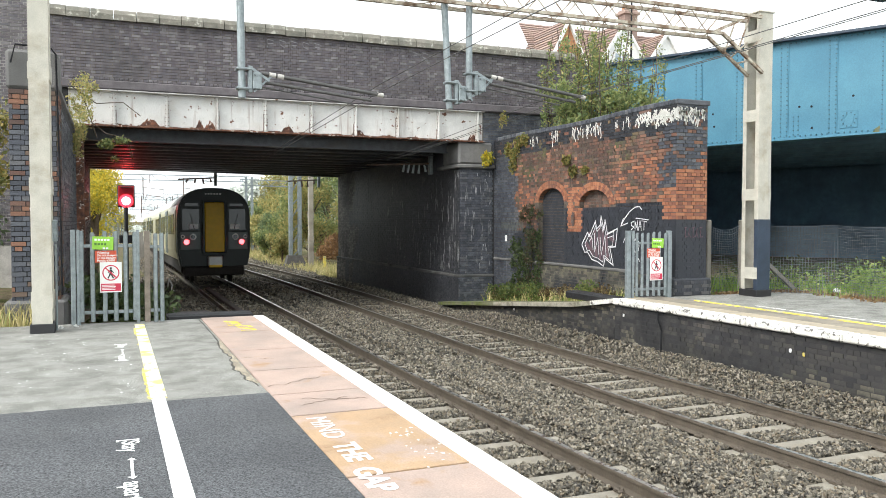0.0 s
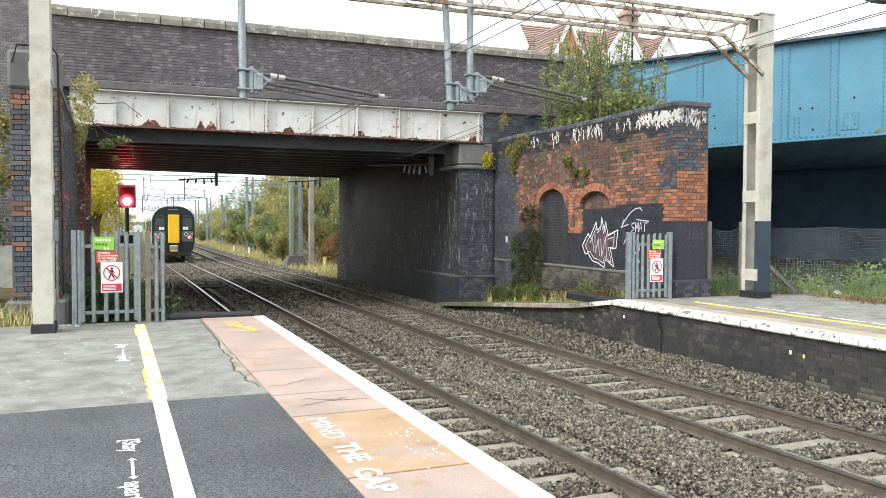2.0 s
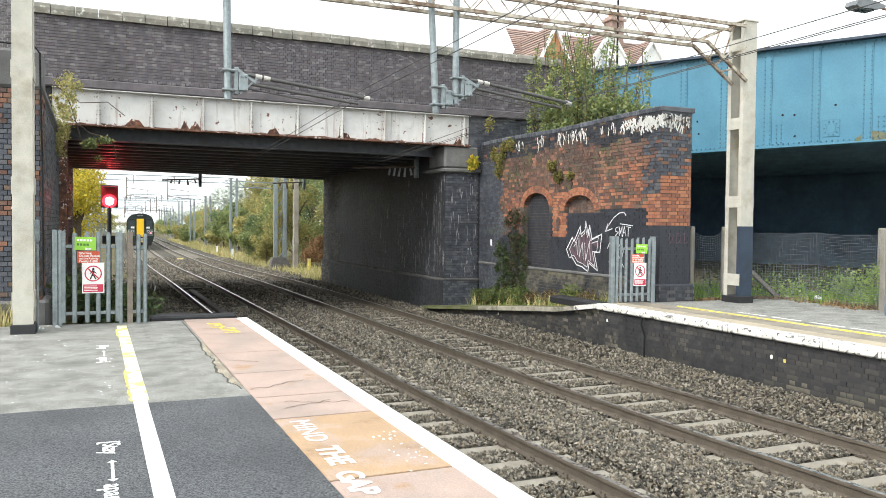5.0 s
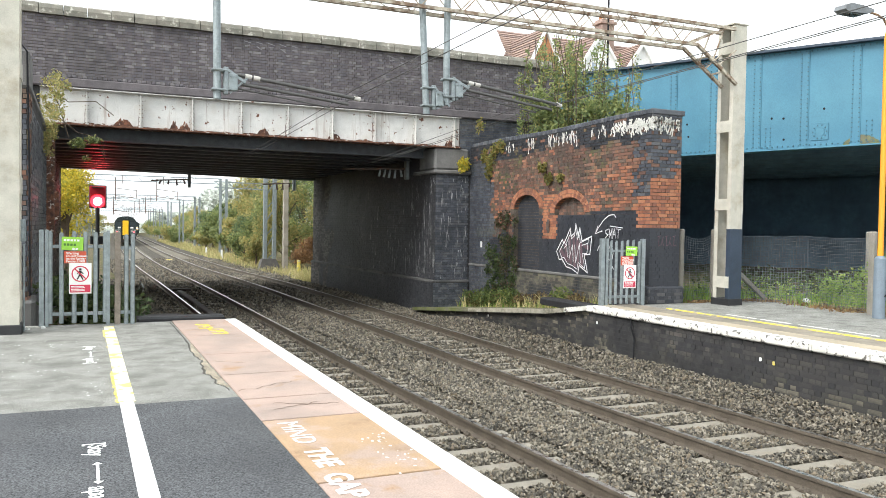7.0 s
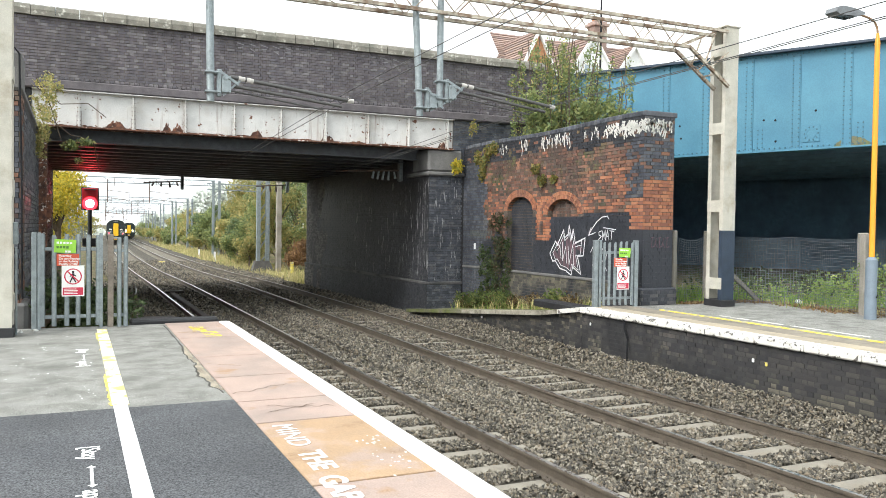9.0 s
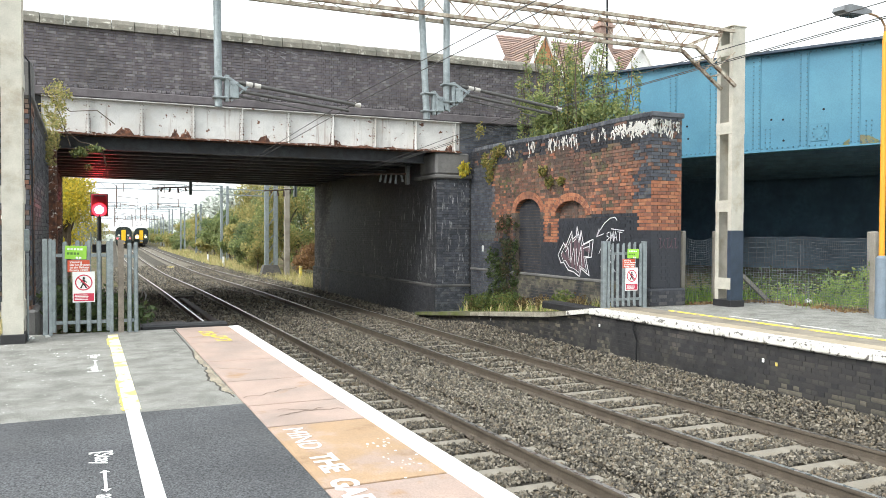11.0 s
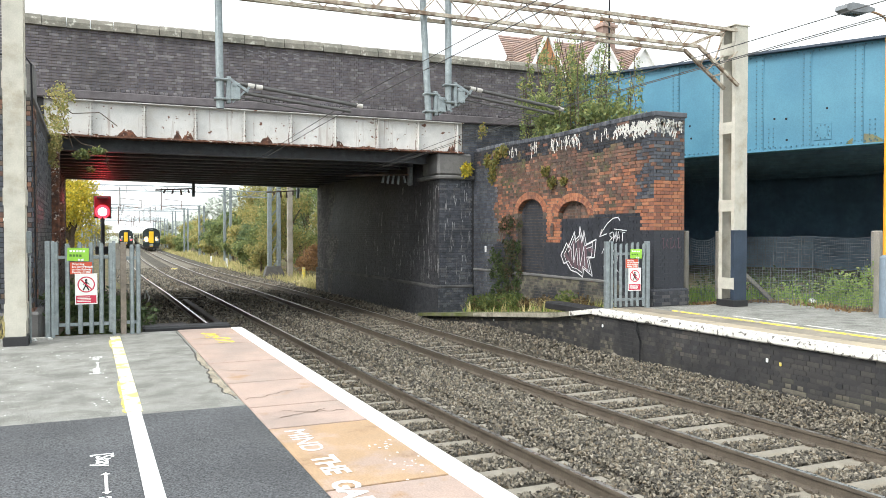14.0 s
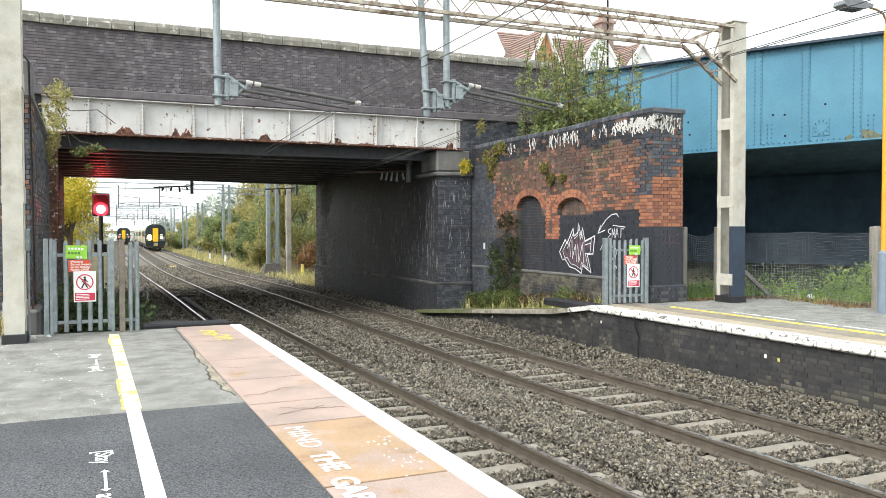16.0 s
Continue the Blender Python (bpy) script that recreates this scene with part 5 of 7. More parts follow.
def gate(name, label, at, pales, rails, posts, z1, low=0.03):
    t = thing(name, label, "gate", "palisade gates", at)
    for x in pales:
        part("pale", pale(x, low, z1 + rng.uniform(-0.015, 0.015)), GALV, t)
    for x0, x1 in rails:
        for z in (0.17, z1 - 0.22):
            g = Geo()
            g.cbox((x0, 0.004, z - 0.025), (x1, 0.045, z + 0.025), 0.004)
            part("rail", g, GALV, t)
    for x, w, mat in posts:
        g = Geo()
        g.cbox((x - w / 2, -0.03, -0.25), (x + w / 2, 0.06, z1 + 0.03), 0.006)
        part("post", g, mat, t)
    g = Geo()
    for x in pales:
        for z in (0.17, z1 - 0.22):
            g.tube((x, -0.03, z), (x, -0.02, z), 0.012, 0.01, 8)
    tagged(part("bolts", g, GALV, t), "", "", "", "stuff")
    return t


gate("palisade_gate", "grey galvanised palisade gate at the platform end", (0, 13.4, 0), [-0.43, -0.275, -0.1, 0.055, 0.2, 0.335], [(-0.46, 0.36)], [(-0.545, 0.07, GALV), (-0.475, 0.05, GALV), (0.38, 0.05, GALV)], 1.42)
gate("palisade_fence", "short galvanised palisade fence beside the track", (0, 13.42, 0), [0.64, 0.735], [(0.5, 0.76)], [(0.515, 0.085, BROWN_POST)], 1.4, low=-0.2)
gate("palisade_gate", "grey galvanised palisade gate before the graffiti wall", (0, 13.25, R_TOP - 0.01), [9.72, 9.85, 9.99, 10.13, 10.27, 10.42], [(9.6, 10.47)], [(9.52, 0.09, GALV), (9.62, 0.06, GALV), (10.52, 0.09, GALV)], 1.32)


def warning_signs(x, y, z, k, label):
    s = thing("warning_sign", "red and white trespass warning signs wired to " + label, "sign", "trespass signs", (x, y, z))
    g = Geo()
    g.cbox((0.02 * k, -0.03, -0.245 * k), (0.335 * k, -0.024, -0.06 * k), 0.002)
    red = part("red_panel", g, SIGN_RED, s, "red warning panel")
    for i, w in enumerate(("Warning", "Do not trespass", "on the Railway", "Penalty £1000")):
        lettering("lettering", w, (0.046 if i else 0.05) * k, SIGN_WHITE, red, pose(0.05 * k, -0.0315, -0.09 * k - i * 0.042 * k, 90, 0, 0), 0.001)
    g = Geo()
    g.cbox((0.09 * k, -0.034, -0.72 * k), (0.41 * k, -0.028, -0.24 * k), 0.002)
    white = part("white_panel", g, SIGN_WHITE, s, "white no-walking panel")
    g = Geo()
    cx, cz, r = 0.25 * k, -0.41 * k, 0.125 * k
    n = 40
    for i in range(n):
        a, b = 2 * math.pi * i / n, 2 * math.pi * (i + 1) / n
        q = [(cx + rr * math.cos(t), cz + rr * math.sin(t)) for rr, t in ((r, a), (r, b), (r * 0.86, b), (r * 0.86, a))]
        g.add([(p, -0.0365, o) for p, o in q] + [(p, -0.034, o) for p, o in q], [(0, 3, 2, 1), (0, 1, 5, 4), (2, 3, 7, 6)])
    g.bar((cx - r * 0.65, -0.0362, cz + r * 0.65), (cx + r * 0.65, -0.0362, cz - r * 0.65), 0.004, 0.02 * k)
    part("prohibition_ring", g, SIGN_CRIMSON, white)
    g = Geo()
    g.tube((cx, -0.0372, cz + 0.07 * k), (cx, -0.034, cz + 0.07 * k), 0.018 * k, seg=12)
    g.bar((cx, -0.036, cz + 0.05 * k), (cx - 0.005 * k, -0.036, cz - 0.02 * k), 0.003, 0.036 * k)
    g.bar((cx - 0.005 * k, -0.036, cz - 0.01 * k), (cx - 0.045 * k, -0.036, cz - 0.09 * k), 0.003, 0.02 * k)
    g.bar((cx - 0.005 * k, -0.036, cz - 0.01 * k), (cx + 0.04 * k, -0.036, cz - 0.09 * k), 0.003, 0.02 * k)
    g.bar((cx, -0.036, cz + 0.04 * k), (cx + 0.045 * k, -0.036, cz), 0.003, 0.014 * k)
    g.bar((cx, -0.036, cz + 0.04 * k), (cx - 0.045 * k, -0.036, cz + 0.0 * k), 0.003, 0.014 * k)
    part("pictogram", g, SIGN_BLACK, white)
    g = Geo()
    g.cbox((0.105 * k, -0.0365, -0.7 * k), (0.395 * k, -0.0335, -0.58 * k), 0.001)
    band = part("red_band", g, SIGN_CRIMSON, white)
    for i in range(4):
        g = Geo()
        g.cbox((0.12 * k, -0.0385, (-0.61 - i * 0.023) * k), (0.12 * k + rng.uniform(0.18, 0.25) * k, -0.036, (-0.6 - i * 0.023) * k), 0.0005)
        part("bar", g, SIGN_WHITE, band)
    return s


def green_notice(x, y, z, k, tilt, label):
    s = thing("green_notice", "bright green notice fixed to " + label, "sign", "green notices", (x, y, z))
    m = pose(0, 0, 0, 0, tilt, 0)
    g = Geo()
    g.cbox((0, -0.034, -0.2 * k), (0.3 * k, -0.028, 0), 0.002, m)
    p = part("panel", g, SIGN_GREEN, s)
    for i, (w, h, mat) in enumerate(((0.24, 0.03, SIGN_WHITE), (0.18, 0.035, SIGN_DKGREEN), (0.12, 0.03, SIGN_WHITE))):
        g = Geo()
        u = 0.03 if i < 2 else 0.15
        for c in range(int(w / 0.045)):
            g.cbox((u * k + c * 0.045 * k, -0.0365, (-0.035 - i * 0.065) * k - h * k), (u * k + (c * 0.045 + 0.033) * k, -0.034, (-0.035 - i * 0.065) * k), 0.0005, m)
        tagged(part("bar", g, mat, p), "", "", "", "stuff")
    return s


warning_signs(-0.26, 13.4, 1.185, 0.98, "the palisade gate")
green_notice(-0.27, 13.39, 1.35, 1.0, 2, "the palisade gate")
warning_signs(9.93, 13.25, R_TOP + 1.04, 0.98, "the far platform's gate")
green_notice(10.06, 13.24, R_TOP + 1.19, 0.95, 2, "the far platform's gate")

# board and cover at the platform end
g = Geo()
g.cbox((0.82, 13.66, -0.3), (2.2, 13.98, 0.05), 0.03)
g.cbox((0.95, 13.98, -0.3), (1.6, 14.5, 0.0), 0.02)
tagged(part("trough_cover", g, BLACK_PAINT), "black cable trough cover at the platform end", "cable trough")
g = Geo()
g.cbox((9.25, 13.35, -0.1), (9.6, 15.2, 0.06), 0.03)
tagged(part("trough_cover", g, BLACK_PAINT), "black cover at the far platform's end", "cable trough")
g = Geo()
g.cbox((0.9, 14.15, -1.2), (2.3, 21.4, -0.72), 0.05)
tagged(part("cable_trough", g, material("dark cable trough concrete", (0.07, 0.065, 0.06), 0.9, vary=0.3)), "dark concrete cable trough beside the track", "cable trough")

# check rail boards between the near track's rails
TIMBER = material("dark timber boards", (0.06, 0.05, 0.045), 0.85, vary=0.3)
for a, b in (((3.26, 20.5, -1.06), (3.46, 31.5, -0.95)), ((3.2, 32.4, -1.06), (3.9, 32.7, -0.97))):
    g = Geo()
    g.cbox(a, b, 0.02)
    tagged(part("walking_board", g, TIMBER), "dark timber board between the rails under the bridge", "board", "walking boards")

# conduit, box and plates at the west pier
g = Geo()
g.line([(-1.42, 14.12, 4.05), (-1.35, 14.12, 4.34), (-0.86, 14.12, 4.33), (-0.78, 14.12, 4.22), (-0.77, 14.12, 3.6), (-0.75, 14.12, 2.4), (-0.74, 14.1, 0.4)], 0.014, 6)
tagged(part("conduit", g, CABLE), "black cable looped over the pier's stone cap", "cable")
g = Geo()
g.cbox((-0.785, 12.74, 1.28), (-0.72, 12.88, 1.6), 0.015)
g.tube((-0.745, 12.8, 0.0), (-0.745, 12.8, 1.25), 0.015, seg=6)
tagged(part("junction_box", g, GALV), "grey junction box with a conduit on the mast", "junction box")
g = Geo()
g.tube((-1.13, 14.19, 1.78), (-1.13, 14.16, 1.78), 0.06, seg=16)
tagged(part("number_disc", g, SIGN_WHITE), "small white disc on the pier", "plate")
g = Geo()
g.cbox((-0.8, 21.2, 0.9), (-0.6, 21.75, 3.95), 0.03)
g.cbox((-0.62, 21.3, 1.6), (-0.5, 21.6, 2.3), 0.03)
tagged(part("steel_upright", g, RUST), "rusty steel upright under the girder end", "upright")

# ---- lamp post ----
ORANGE = material("orange post paint", (0.75, 0.3, 0.02), 0.5, vary=0.06, bump=0.03)
GREYBLUE = material("grey-blue post paint", (0.16, 0.2, 0.24), 0.55, vary=0.12, bump=0.05)
LANTERN = material("grey lantern housing", (0.16, 0.17, 0.18), 0.6, vary=0.2)
lp = thing("platform_lamp", "orange platform lamp post with a grey base and lantern", "lamp post", at=(13.2, 9.91, R_TOP - 0.03))
g = Geo()
g.tube((0, 0, 0), (0, 0, 1.1), 0.105, 0.1, 20)
g.tube((0, 0, 1.1), (0, 0, 1.15), 0.1, 0.055, 20)
part("base", g, GREYBLUE, lp, "grey-blue base tube")
g = Geo()
g.tube((0, 0, 1.12), (0, 0, 5.0), 0.05, 0.045, 16)
g.tube((0, 0, 5.0), (0, 0, 5.2), 0.05, 0.025, 16)
part("pole", g, ORANGE, lp)
g = Geo()
pts = [(0, 0, 5.18), (-0.02, 0, 5.3), (-0.1, 0, 5.4), (-0.25, 0, 5.45), (-0.5, 0, 5.48)]
g.line(pts, 0.02, 8)
part("arm", g, material("brown lamp arm", (0.25, 0.15, 0.08), 0.6), lp)
g = Geo()
out = [(-1.22, 5.42), (-1.19, 5.5), (-1.05, 5.54), (-0.75, 5.53), (-0.5, 5.49), (-0.5, 5.45), (-0.7, 5.4), (-1.12, 5.38)]
g.extrude(out, 0.24, Matrix.Translation((0, 0.12, 0)) @ pose(0, 0, 0, 90, 0, 0))
lan = part("lantern", g, LANTERN, lp)
g = Geo()
g.cbox((-1.1, -0.1, 5.365), (-0.75, 0.1, 5.385), 0.01)
part("lens", g, material("smoked lens", (0.1, 0.12, 0.13), 0.2, bump=0), lan)
g = Geo()
for k in range(8):
    g.tube((0.1, 0.02, 0.42 + 0.01 * k), (0.11, -0.05, 0.44 + 0.01 * k), 0.01, seg=5)
g.tube((0, -0.115, 0.42), (0.1, -0.06, 0.45), 0.014, seg=6)
part("cable_tie", g, CABLE, lp)

# ---- mesh fence ----
CONC_POST = material("weathered concrete post", (0.25, 0.23, 0.2), 0.9, vary=0.2, second=(0.16, 0.15, 0.12), patch=(0.45, 0.65), patch_scale=3)
MESH_WIRE = material("grey mesh wire", (0.13, 0.145, 0.165), 0.6, vary=0.1, bump=0)
fence = thing("mesh_fence", "sagging grey plastic mesh fence on concrete posts", "fence")
for x, y in ((11.86, 13.66), (12.85, 13.72), (15.05, 11.55), (13.72, 10.46)):
    g = Geo()
    g.cbox((x - 0.06, y - 0.06, -0.2), (x + 0.06, y + 0.06, 1.62), 0.02)
    part("post", g, CONC_POST, fence)
g = Geo()
g.bar((12.95, 13.6, 1.05), (14.15, 13.4, 0.02), 0.08, 0.08)
part("strut", g, CONC_POST, fence)


def net(a, b, z0, z1, cell, sag, seed):
    g = Geo()
    a, b = Vector((*a, 0)), Vector((*b, 0))
    d = b - a
    side = Vector((-d.y, d.x, 0)).normalized()
    n, m = int(d.length / cell), int((z1 - z0) / cell)

    def at(i, j):
        u, v = i / n, j / m
        s = sag * 4 * u * (1 - u)
        w = 0.05 * noise.noise(Vector((u * 4, v * 2, seed)))
        return a + d * u + side * w + Vector((0, 0, z0 + (z1 - z0 - s) * v + 0.02 * noise.noise(Vector((u * 5, v, seed + 3)))))
    for j in range(m + 1):
        for i in range(n):
            p, q = at(i, j), at(i + 1, j)
            k = len(g.v)
            g.v += [p + Vector((0, 0, 0.003)), p - Vector((0, 0, 0.003)), q - Vector((0, 0, 0.003)), q + Vector((0, 0, 0.003))]
            g.f.append((k, k + 1, k + 2, k + 3))
    w = d.normalized() * 0.003
    for i in range(n + 1):
        for j in range(m):
            p, q = at(i, j), at(i, j + 1)
            k = len(g.v)
            g.v += [p - w, p + w, q + w, q - w]
            g.f.append((k, k + 1, k + 2, k + 3))
    return g


for k, (a, b, sag) in enumerate((((11.9, 13.66), (12.8, 13.72), 0.1), ((12.9, 13.72), (14.0, 12.2), 0.02), ((14.0, 12.2), (13.75, 10.5), 0.03), ((13.72, 10.42), (13.6, 8.0), 0.03))):
    tagged(part("mesh", net(a, b, 0.06, 1.5, 0.054, sag, k), MESH_WIRE, fence, "grey square wire mesh"), "", "", "", "stuff")

# ---- paint on the platform ----
def ground_words(name, words, size, mat, x, y, z, label, stretch=1.0, bold=0.0):
    """Letters that read towards -y with their tops towards +x."""
    m = Matrix.Translation((x, y, z)) @ pose(0, 0, 0, 0, 0, -90) @ Matrix.Diagonal((stretch, 1, 1, 1))
    return tagged(lettering(name, words, size, mat, None, m, bold, 0.0008), label, "painted text", "", "structure")


PAINT_TEXT = material("scuffed white text paint", (0.78, 0.77, 0.74), 0.7, vary=0.08, second=(0.5, 0.36, 0.26), patch=(0.6, 0.68), patch_scale=14, bump=0.1)
ground_words("painted_text", "MIND", 0.235, PAINT_TEXT, 1.5, 6.3, 0.0015, "hand-painted white platform word MIND", 1.12, 0.0)
ground_words("painted_text", "THE", 0.235, PAINT_TEXT, 1.5, 5.48, 0.0015, "hand-painted white platform word THE", 1.05, 0.008)
ground_words("painted_text", "GAP", 0.235, PAINT_TEXT, 1.47, 4.88, 0.0015, "hand-painted white platform word GAP", 1.05, 0.008)
for y0, k in ((6.18, 1.0), (11.1, 0.95)):
    z = 0.0 if y0 < 7 else -0.008
    ground_words("painted_text", "[Stay", 0.17 * k, WHITE_LINE, 0.105, y0, z, "white stencilled words stay apart with an arrow", 1.0, 0.002)
    ground_words("painted_text", "apart]", 0.17 * k, WHITE_LINE, 0.105, y0 - 1.02 * k, z, "white stencilled words stay apart with an arrow", 1.0, 0.002)
    g = Geo()
    ya, yb = y0 - 0.5 * k, y0 - 0.98 * k
    g.box((0.098, yb + 0.05, z), (0.118, ya - 0.05, z + 0.0015))
    for yy, s in ((ya, -1), (yb, 1)):
        g.add([(0.108, yy, z + 0.0015), (0.076, yy + s * 0.055, z + 0.0015), (0.14, yy + s * 0.055, z + 0.0015)], [(0, 1, 2)])
    setting("painted_arrow", g, WHITE_LINE, "white stencilled double arrow", "painted arrow")
YELLOW_TEXT = material("yellow stencil paint", (0.7, 0.56, 0.06), 0.7, vary=0.12, fine=90, second=(0.45, 0.36, 0.2), patch=(0.58, 0.66), patch_scale=12)
for x0_, y0_, w_ in ((1.62, 12.95, 0.2), (1.72, 12.35, 0.22)):
    g = Geo()
    for k in range(4):  # illegible worn letters
        y_ = y0_ - k * 0.155 if x0_ < 1.7 else y0_ - k * 0.17
        g.box((x0_, y_ - 0.11, 0.0), (x0_ + w_, y_ - 0.075, 0.0032))
        g.box((x0_ + w_ * (0.0, 0.75, 0.4, 0.75)[k], y_ - 0.12, 0.0), (x0_ + w_ * (0.25, 1.0, 0.62, 1.0)[k], y_, 0.003))
    setting("painted_letters", g, YELLOW_TEXT, "worn illegible yellow stencilled letters at the slab's end", "painted text")
# flecks of old paint
g = Geo()
for k in range(150):
    x, y = rng.uniform(-1.5, 0.2), rng.uniform(7.6, 13)
    if k > 110:
        x, y = rng.normal(2.02, 0.08), rng.choice([5.6, 5.0]) + rng.normal(0, 0.12)
    s = rng.uniform(0.003, 0.016)
    n = 5
    z = -0.0105 if y > 7.4 else 0.0025
    g.add([(x + s * rng.uniform(0.4, 1.4) * math.cos(2 * math.pi * i / n), y + s * rng.uniform(0.4, 1.8) * math.sin(2 * math.pi * i / n), z) for i in range(n)], [tuple(range(n))])
tagged(part("paint_flecks", g, WHITE_LINE), "scattered flecks of old white paint", "paint flecks", "", "stuff")
# broken edge of the tarmac against the slabs
g, crack = Geo(), Geo()
for k in range(112):
    y = 7.75 + k * 0.05
    fade = min(1.0, max(0.0, (y - 7.75) / 0.5)) * min(1.0, max(0.15, (11.2 - y) / 1.6))
    w = fade * (0.085 + 0.09 * noise.noise(Vector((3, y * 1.1, 0))) + 0.05 * noise.noise(Vector((3, y * 5, 0))))
    x = 1.325 - max(w, 0.015)
    m = pose(x, y, 0, rng.uniform(-1.2, 1.2), rng.uniform(-2.5, 2.5), rng.uniform(-9, 9))
    if w > 0.02:
        g.cbox((0.0, 0.0, -0.03), (max(w, 0.03) * rng.uniform(0.8, 1.0), rng.uniform(0.035, 0.06), -0.003 + rng.uniform(-0.004, 0.004)), 0.006, m)
    d = 0.006 + 0.02 * max(0, noise.noise(Vector((9, y * 2.2, 1))) + 0.2)
    crack.box((x - d - 0.012, y, -0.02), (x - 0.006, y + 0.052, -0.0095))
setting("tarmac_break", g, material("crumbled edge", (0.3, 0.26, 0.2), 0.95, vary=0.4, fine=50, bump=0.6), "crumbled pale edging along the slabs", "platform")
setting("tarmac_crack", crack, material("dirt in a crack", (0.06, 0.055, 0.045), 0.95, vary=0.4), "dirt-filled crack along the crumbled edging", "platform")

# cracks and a dirt rim on the edge slabs
SLAB_CRACK = material("dirt in slab cracks", (0.13, 0.085, 0.06), 0.95, vary=0.4)
for k, (x0_, y0_, x1_, y1_) in enumerate(((1.36, 7.62, 1.95, 7.95), (1.55, 7.0, 2.1, 6.8), (1.4, 9.4, 1.72, 9.15), (1.5, 6.75, 1.95, 6.95), (1.4, 12.3, 1.9, 12.1))):
    g = Geo()
    pts = [Vector((x0_ + (x1_ - x0_) * i / 14, y0_ + (y1_ - y0_) * i / 14 + 0.09 * noise.noise(Vector((i * 0.35, k * 5, 0))), 0.0)) for i in range(15)]
    for i, (p, q) in enumerate(zip(pts, pts[1:])):
        w_ = 0.004 + 0.006 * abs(noise.noise(Vector((i * 0.7, k, 3))))
        n_ = Vector((p.y - q.y, q.x - p.x, 0)).normalized() * w_
        g.add([p + n_, p - n_, q - n_, q + n_], [(0, 1, 2, 3)])
    o = setting("slab_crack", g, SLAB_CRACK, "fine dirty crack in a platform slab", "crack")
    o.location.z = 0.0012

# things lying beside the tracks
g = Geo()
g.bar((5.5, 37.3, -1.0 + fall(37)), (6.1, 32.2, -1.02), 0.08, 0.12)
tagged(part("spare_rail", g, RAIL_SIDE), "length of dark rail lying between the tracks", "rail")
g = Geo()
g.line([(1.95, 32.3, -1.05), (2.0, 32.0, -0.6), (2.1, 31.8, -0.85), (2.05, 31.5, -1.0), (2.2, 31.2, -1.05)], 0.03, 6)
tagged(part("cut_cable", g, SIGN_WHITE), "pale cut cable curling up beside the track", "cable")
for x, y, s, mat, what in ((5.77, 64.0, 0.22, YELLOW_LINE, "yellow marker block between the tracks"), (10.3, 79.0, 0.07, SIGN_WHITE, "white marker post beside the line"), (10.6, 70.5, 0.08, SIGN_WHITE, "white marker post beside the line"), (11.75, 47.0, 0.09, YELLOW_LINE, "yellow marker beside the concrete post")):
    g = Geo()
    g.cbox((-s, -s, -0.15), (s, s, 0.2 if s > 0.2 else 0.75), 0.03)
    o = tagged(part("marker_post", g, mat), what, "marker", "line markers")
    o.location = (x + bend(y), y, -1.1 + fall(y))

# marks on the far platform's face
for y, z, mat in ((8.85, -0.32, SIGN_WHITE), (8.6, -0.34, YELLOW_LINE), (13.0, -0.25, SIGN_WHITE), (17.6, -0.6, SIGN_WHITE)):
    g = Geo()
    g.cbox((R_EDGE + 0.05, y - 0.03, z - 0.03), (R_EDGE + 0.075, y + 0.015, z + 0.03), 0.01)
    tagged(part("marker_plate", g, mat), "small marker plate on the platform face", "marker", "marker plates")
g = Geo()
pts = [(R_EDGE + 0.03, 11.9, -0.05), (R_EDGE + 0.0, 11.85, -0.2), (R_EDGE + 0.04, 11.8, -0.4), (R_EDGE - 0.03, 11.72, -0.6), (R_EDGE + 0.0, 11.75, -0.85), (R_EDGE - 0.1, 11.8, -1.02)]
g.line(pts, 0.016, 6)
tagged(part("hanging_cable", g, CABLE), "loose black cable hanging down the platform face", "cable")

# ---- graffiti and marks on the walls ----
SPRAY = material("white spray paint", (0.68, 0.68, 0.7), 0.7, vary=0.1, bump=0)
SPRAY_PINK = material("dusky pink spray paint", (0.12, 0.075, 0.09), 0.75, vary=0.3, bump=0)
FAINT_LIME = material("thin grey lime runs", (0.36, 0.36, 0.365), 0.9, vary=0.4, fine=60, second=(0.09, 0.09, 0.095), patch=(0.4, 0.6), patch_scale=5)
LIME = material("white lime streaks", (0.62, 0.61, 0.57), 0.9, vary=0.2, fine=90)


def spray(pts, w, x=WX - 0.014, mat=SPRAY, g=None):
    g = g or Geo()
    for (y0, z0), (y1, z1) in zip(pts, pts[1:]):
        d = Vector((0, y1 - y0, z1 - z0))
        n = Vector((0, -d.z, d.y)).normalized() * w / 2
        e = d.normalized() * w * 0.3
        p, q = Vector((x, y0, z0)) - e, Vector((x, y1, z1)) + e
        g.add([p + n, p - n, q - n, q + n], [(0, 1, 2, 3)])
    return g


tag = thing("graffiti", "white and dusky pink spray-painted graffiti on the black wall", "graffiti")
outline = [(16.95, 1.02), (16.7, 1.32), (16.62, 1.22), (16.35, 1.6), (16.32, 1.4), (16.15, 1.5), (16.12, 1.72), (16.0, 1.38), (15.95, 1.62), (15.85, 1.3), (15.45, 1.42), (15.52, 1.0), (15.75, 0.98), (15.6, 0.56), (15.95, 0.72), (16.0, 0.52), (16.25, 0.62), (16.5, 0.66), (16.7, 0.84), (16.82, 0.82), (16.95, 1.02)]
tagged(part("outline", spray(outline, 0.028), SPRAY, tag), "", "", "", "stuff")
inner = [(y * 0.82 + 16.2 * 0.18, z * 0.82 + 1.08 * 0.18) for y, z in outline]
part("inner_outline", spray(inner, 0.018, WX - 0.013), SPRAY, tag)
g = Geo()
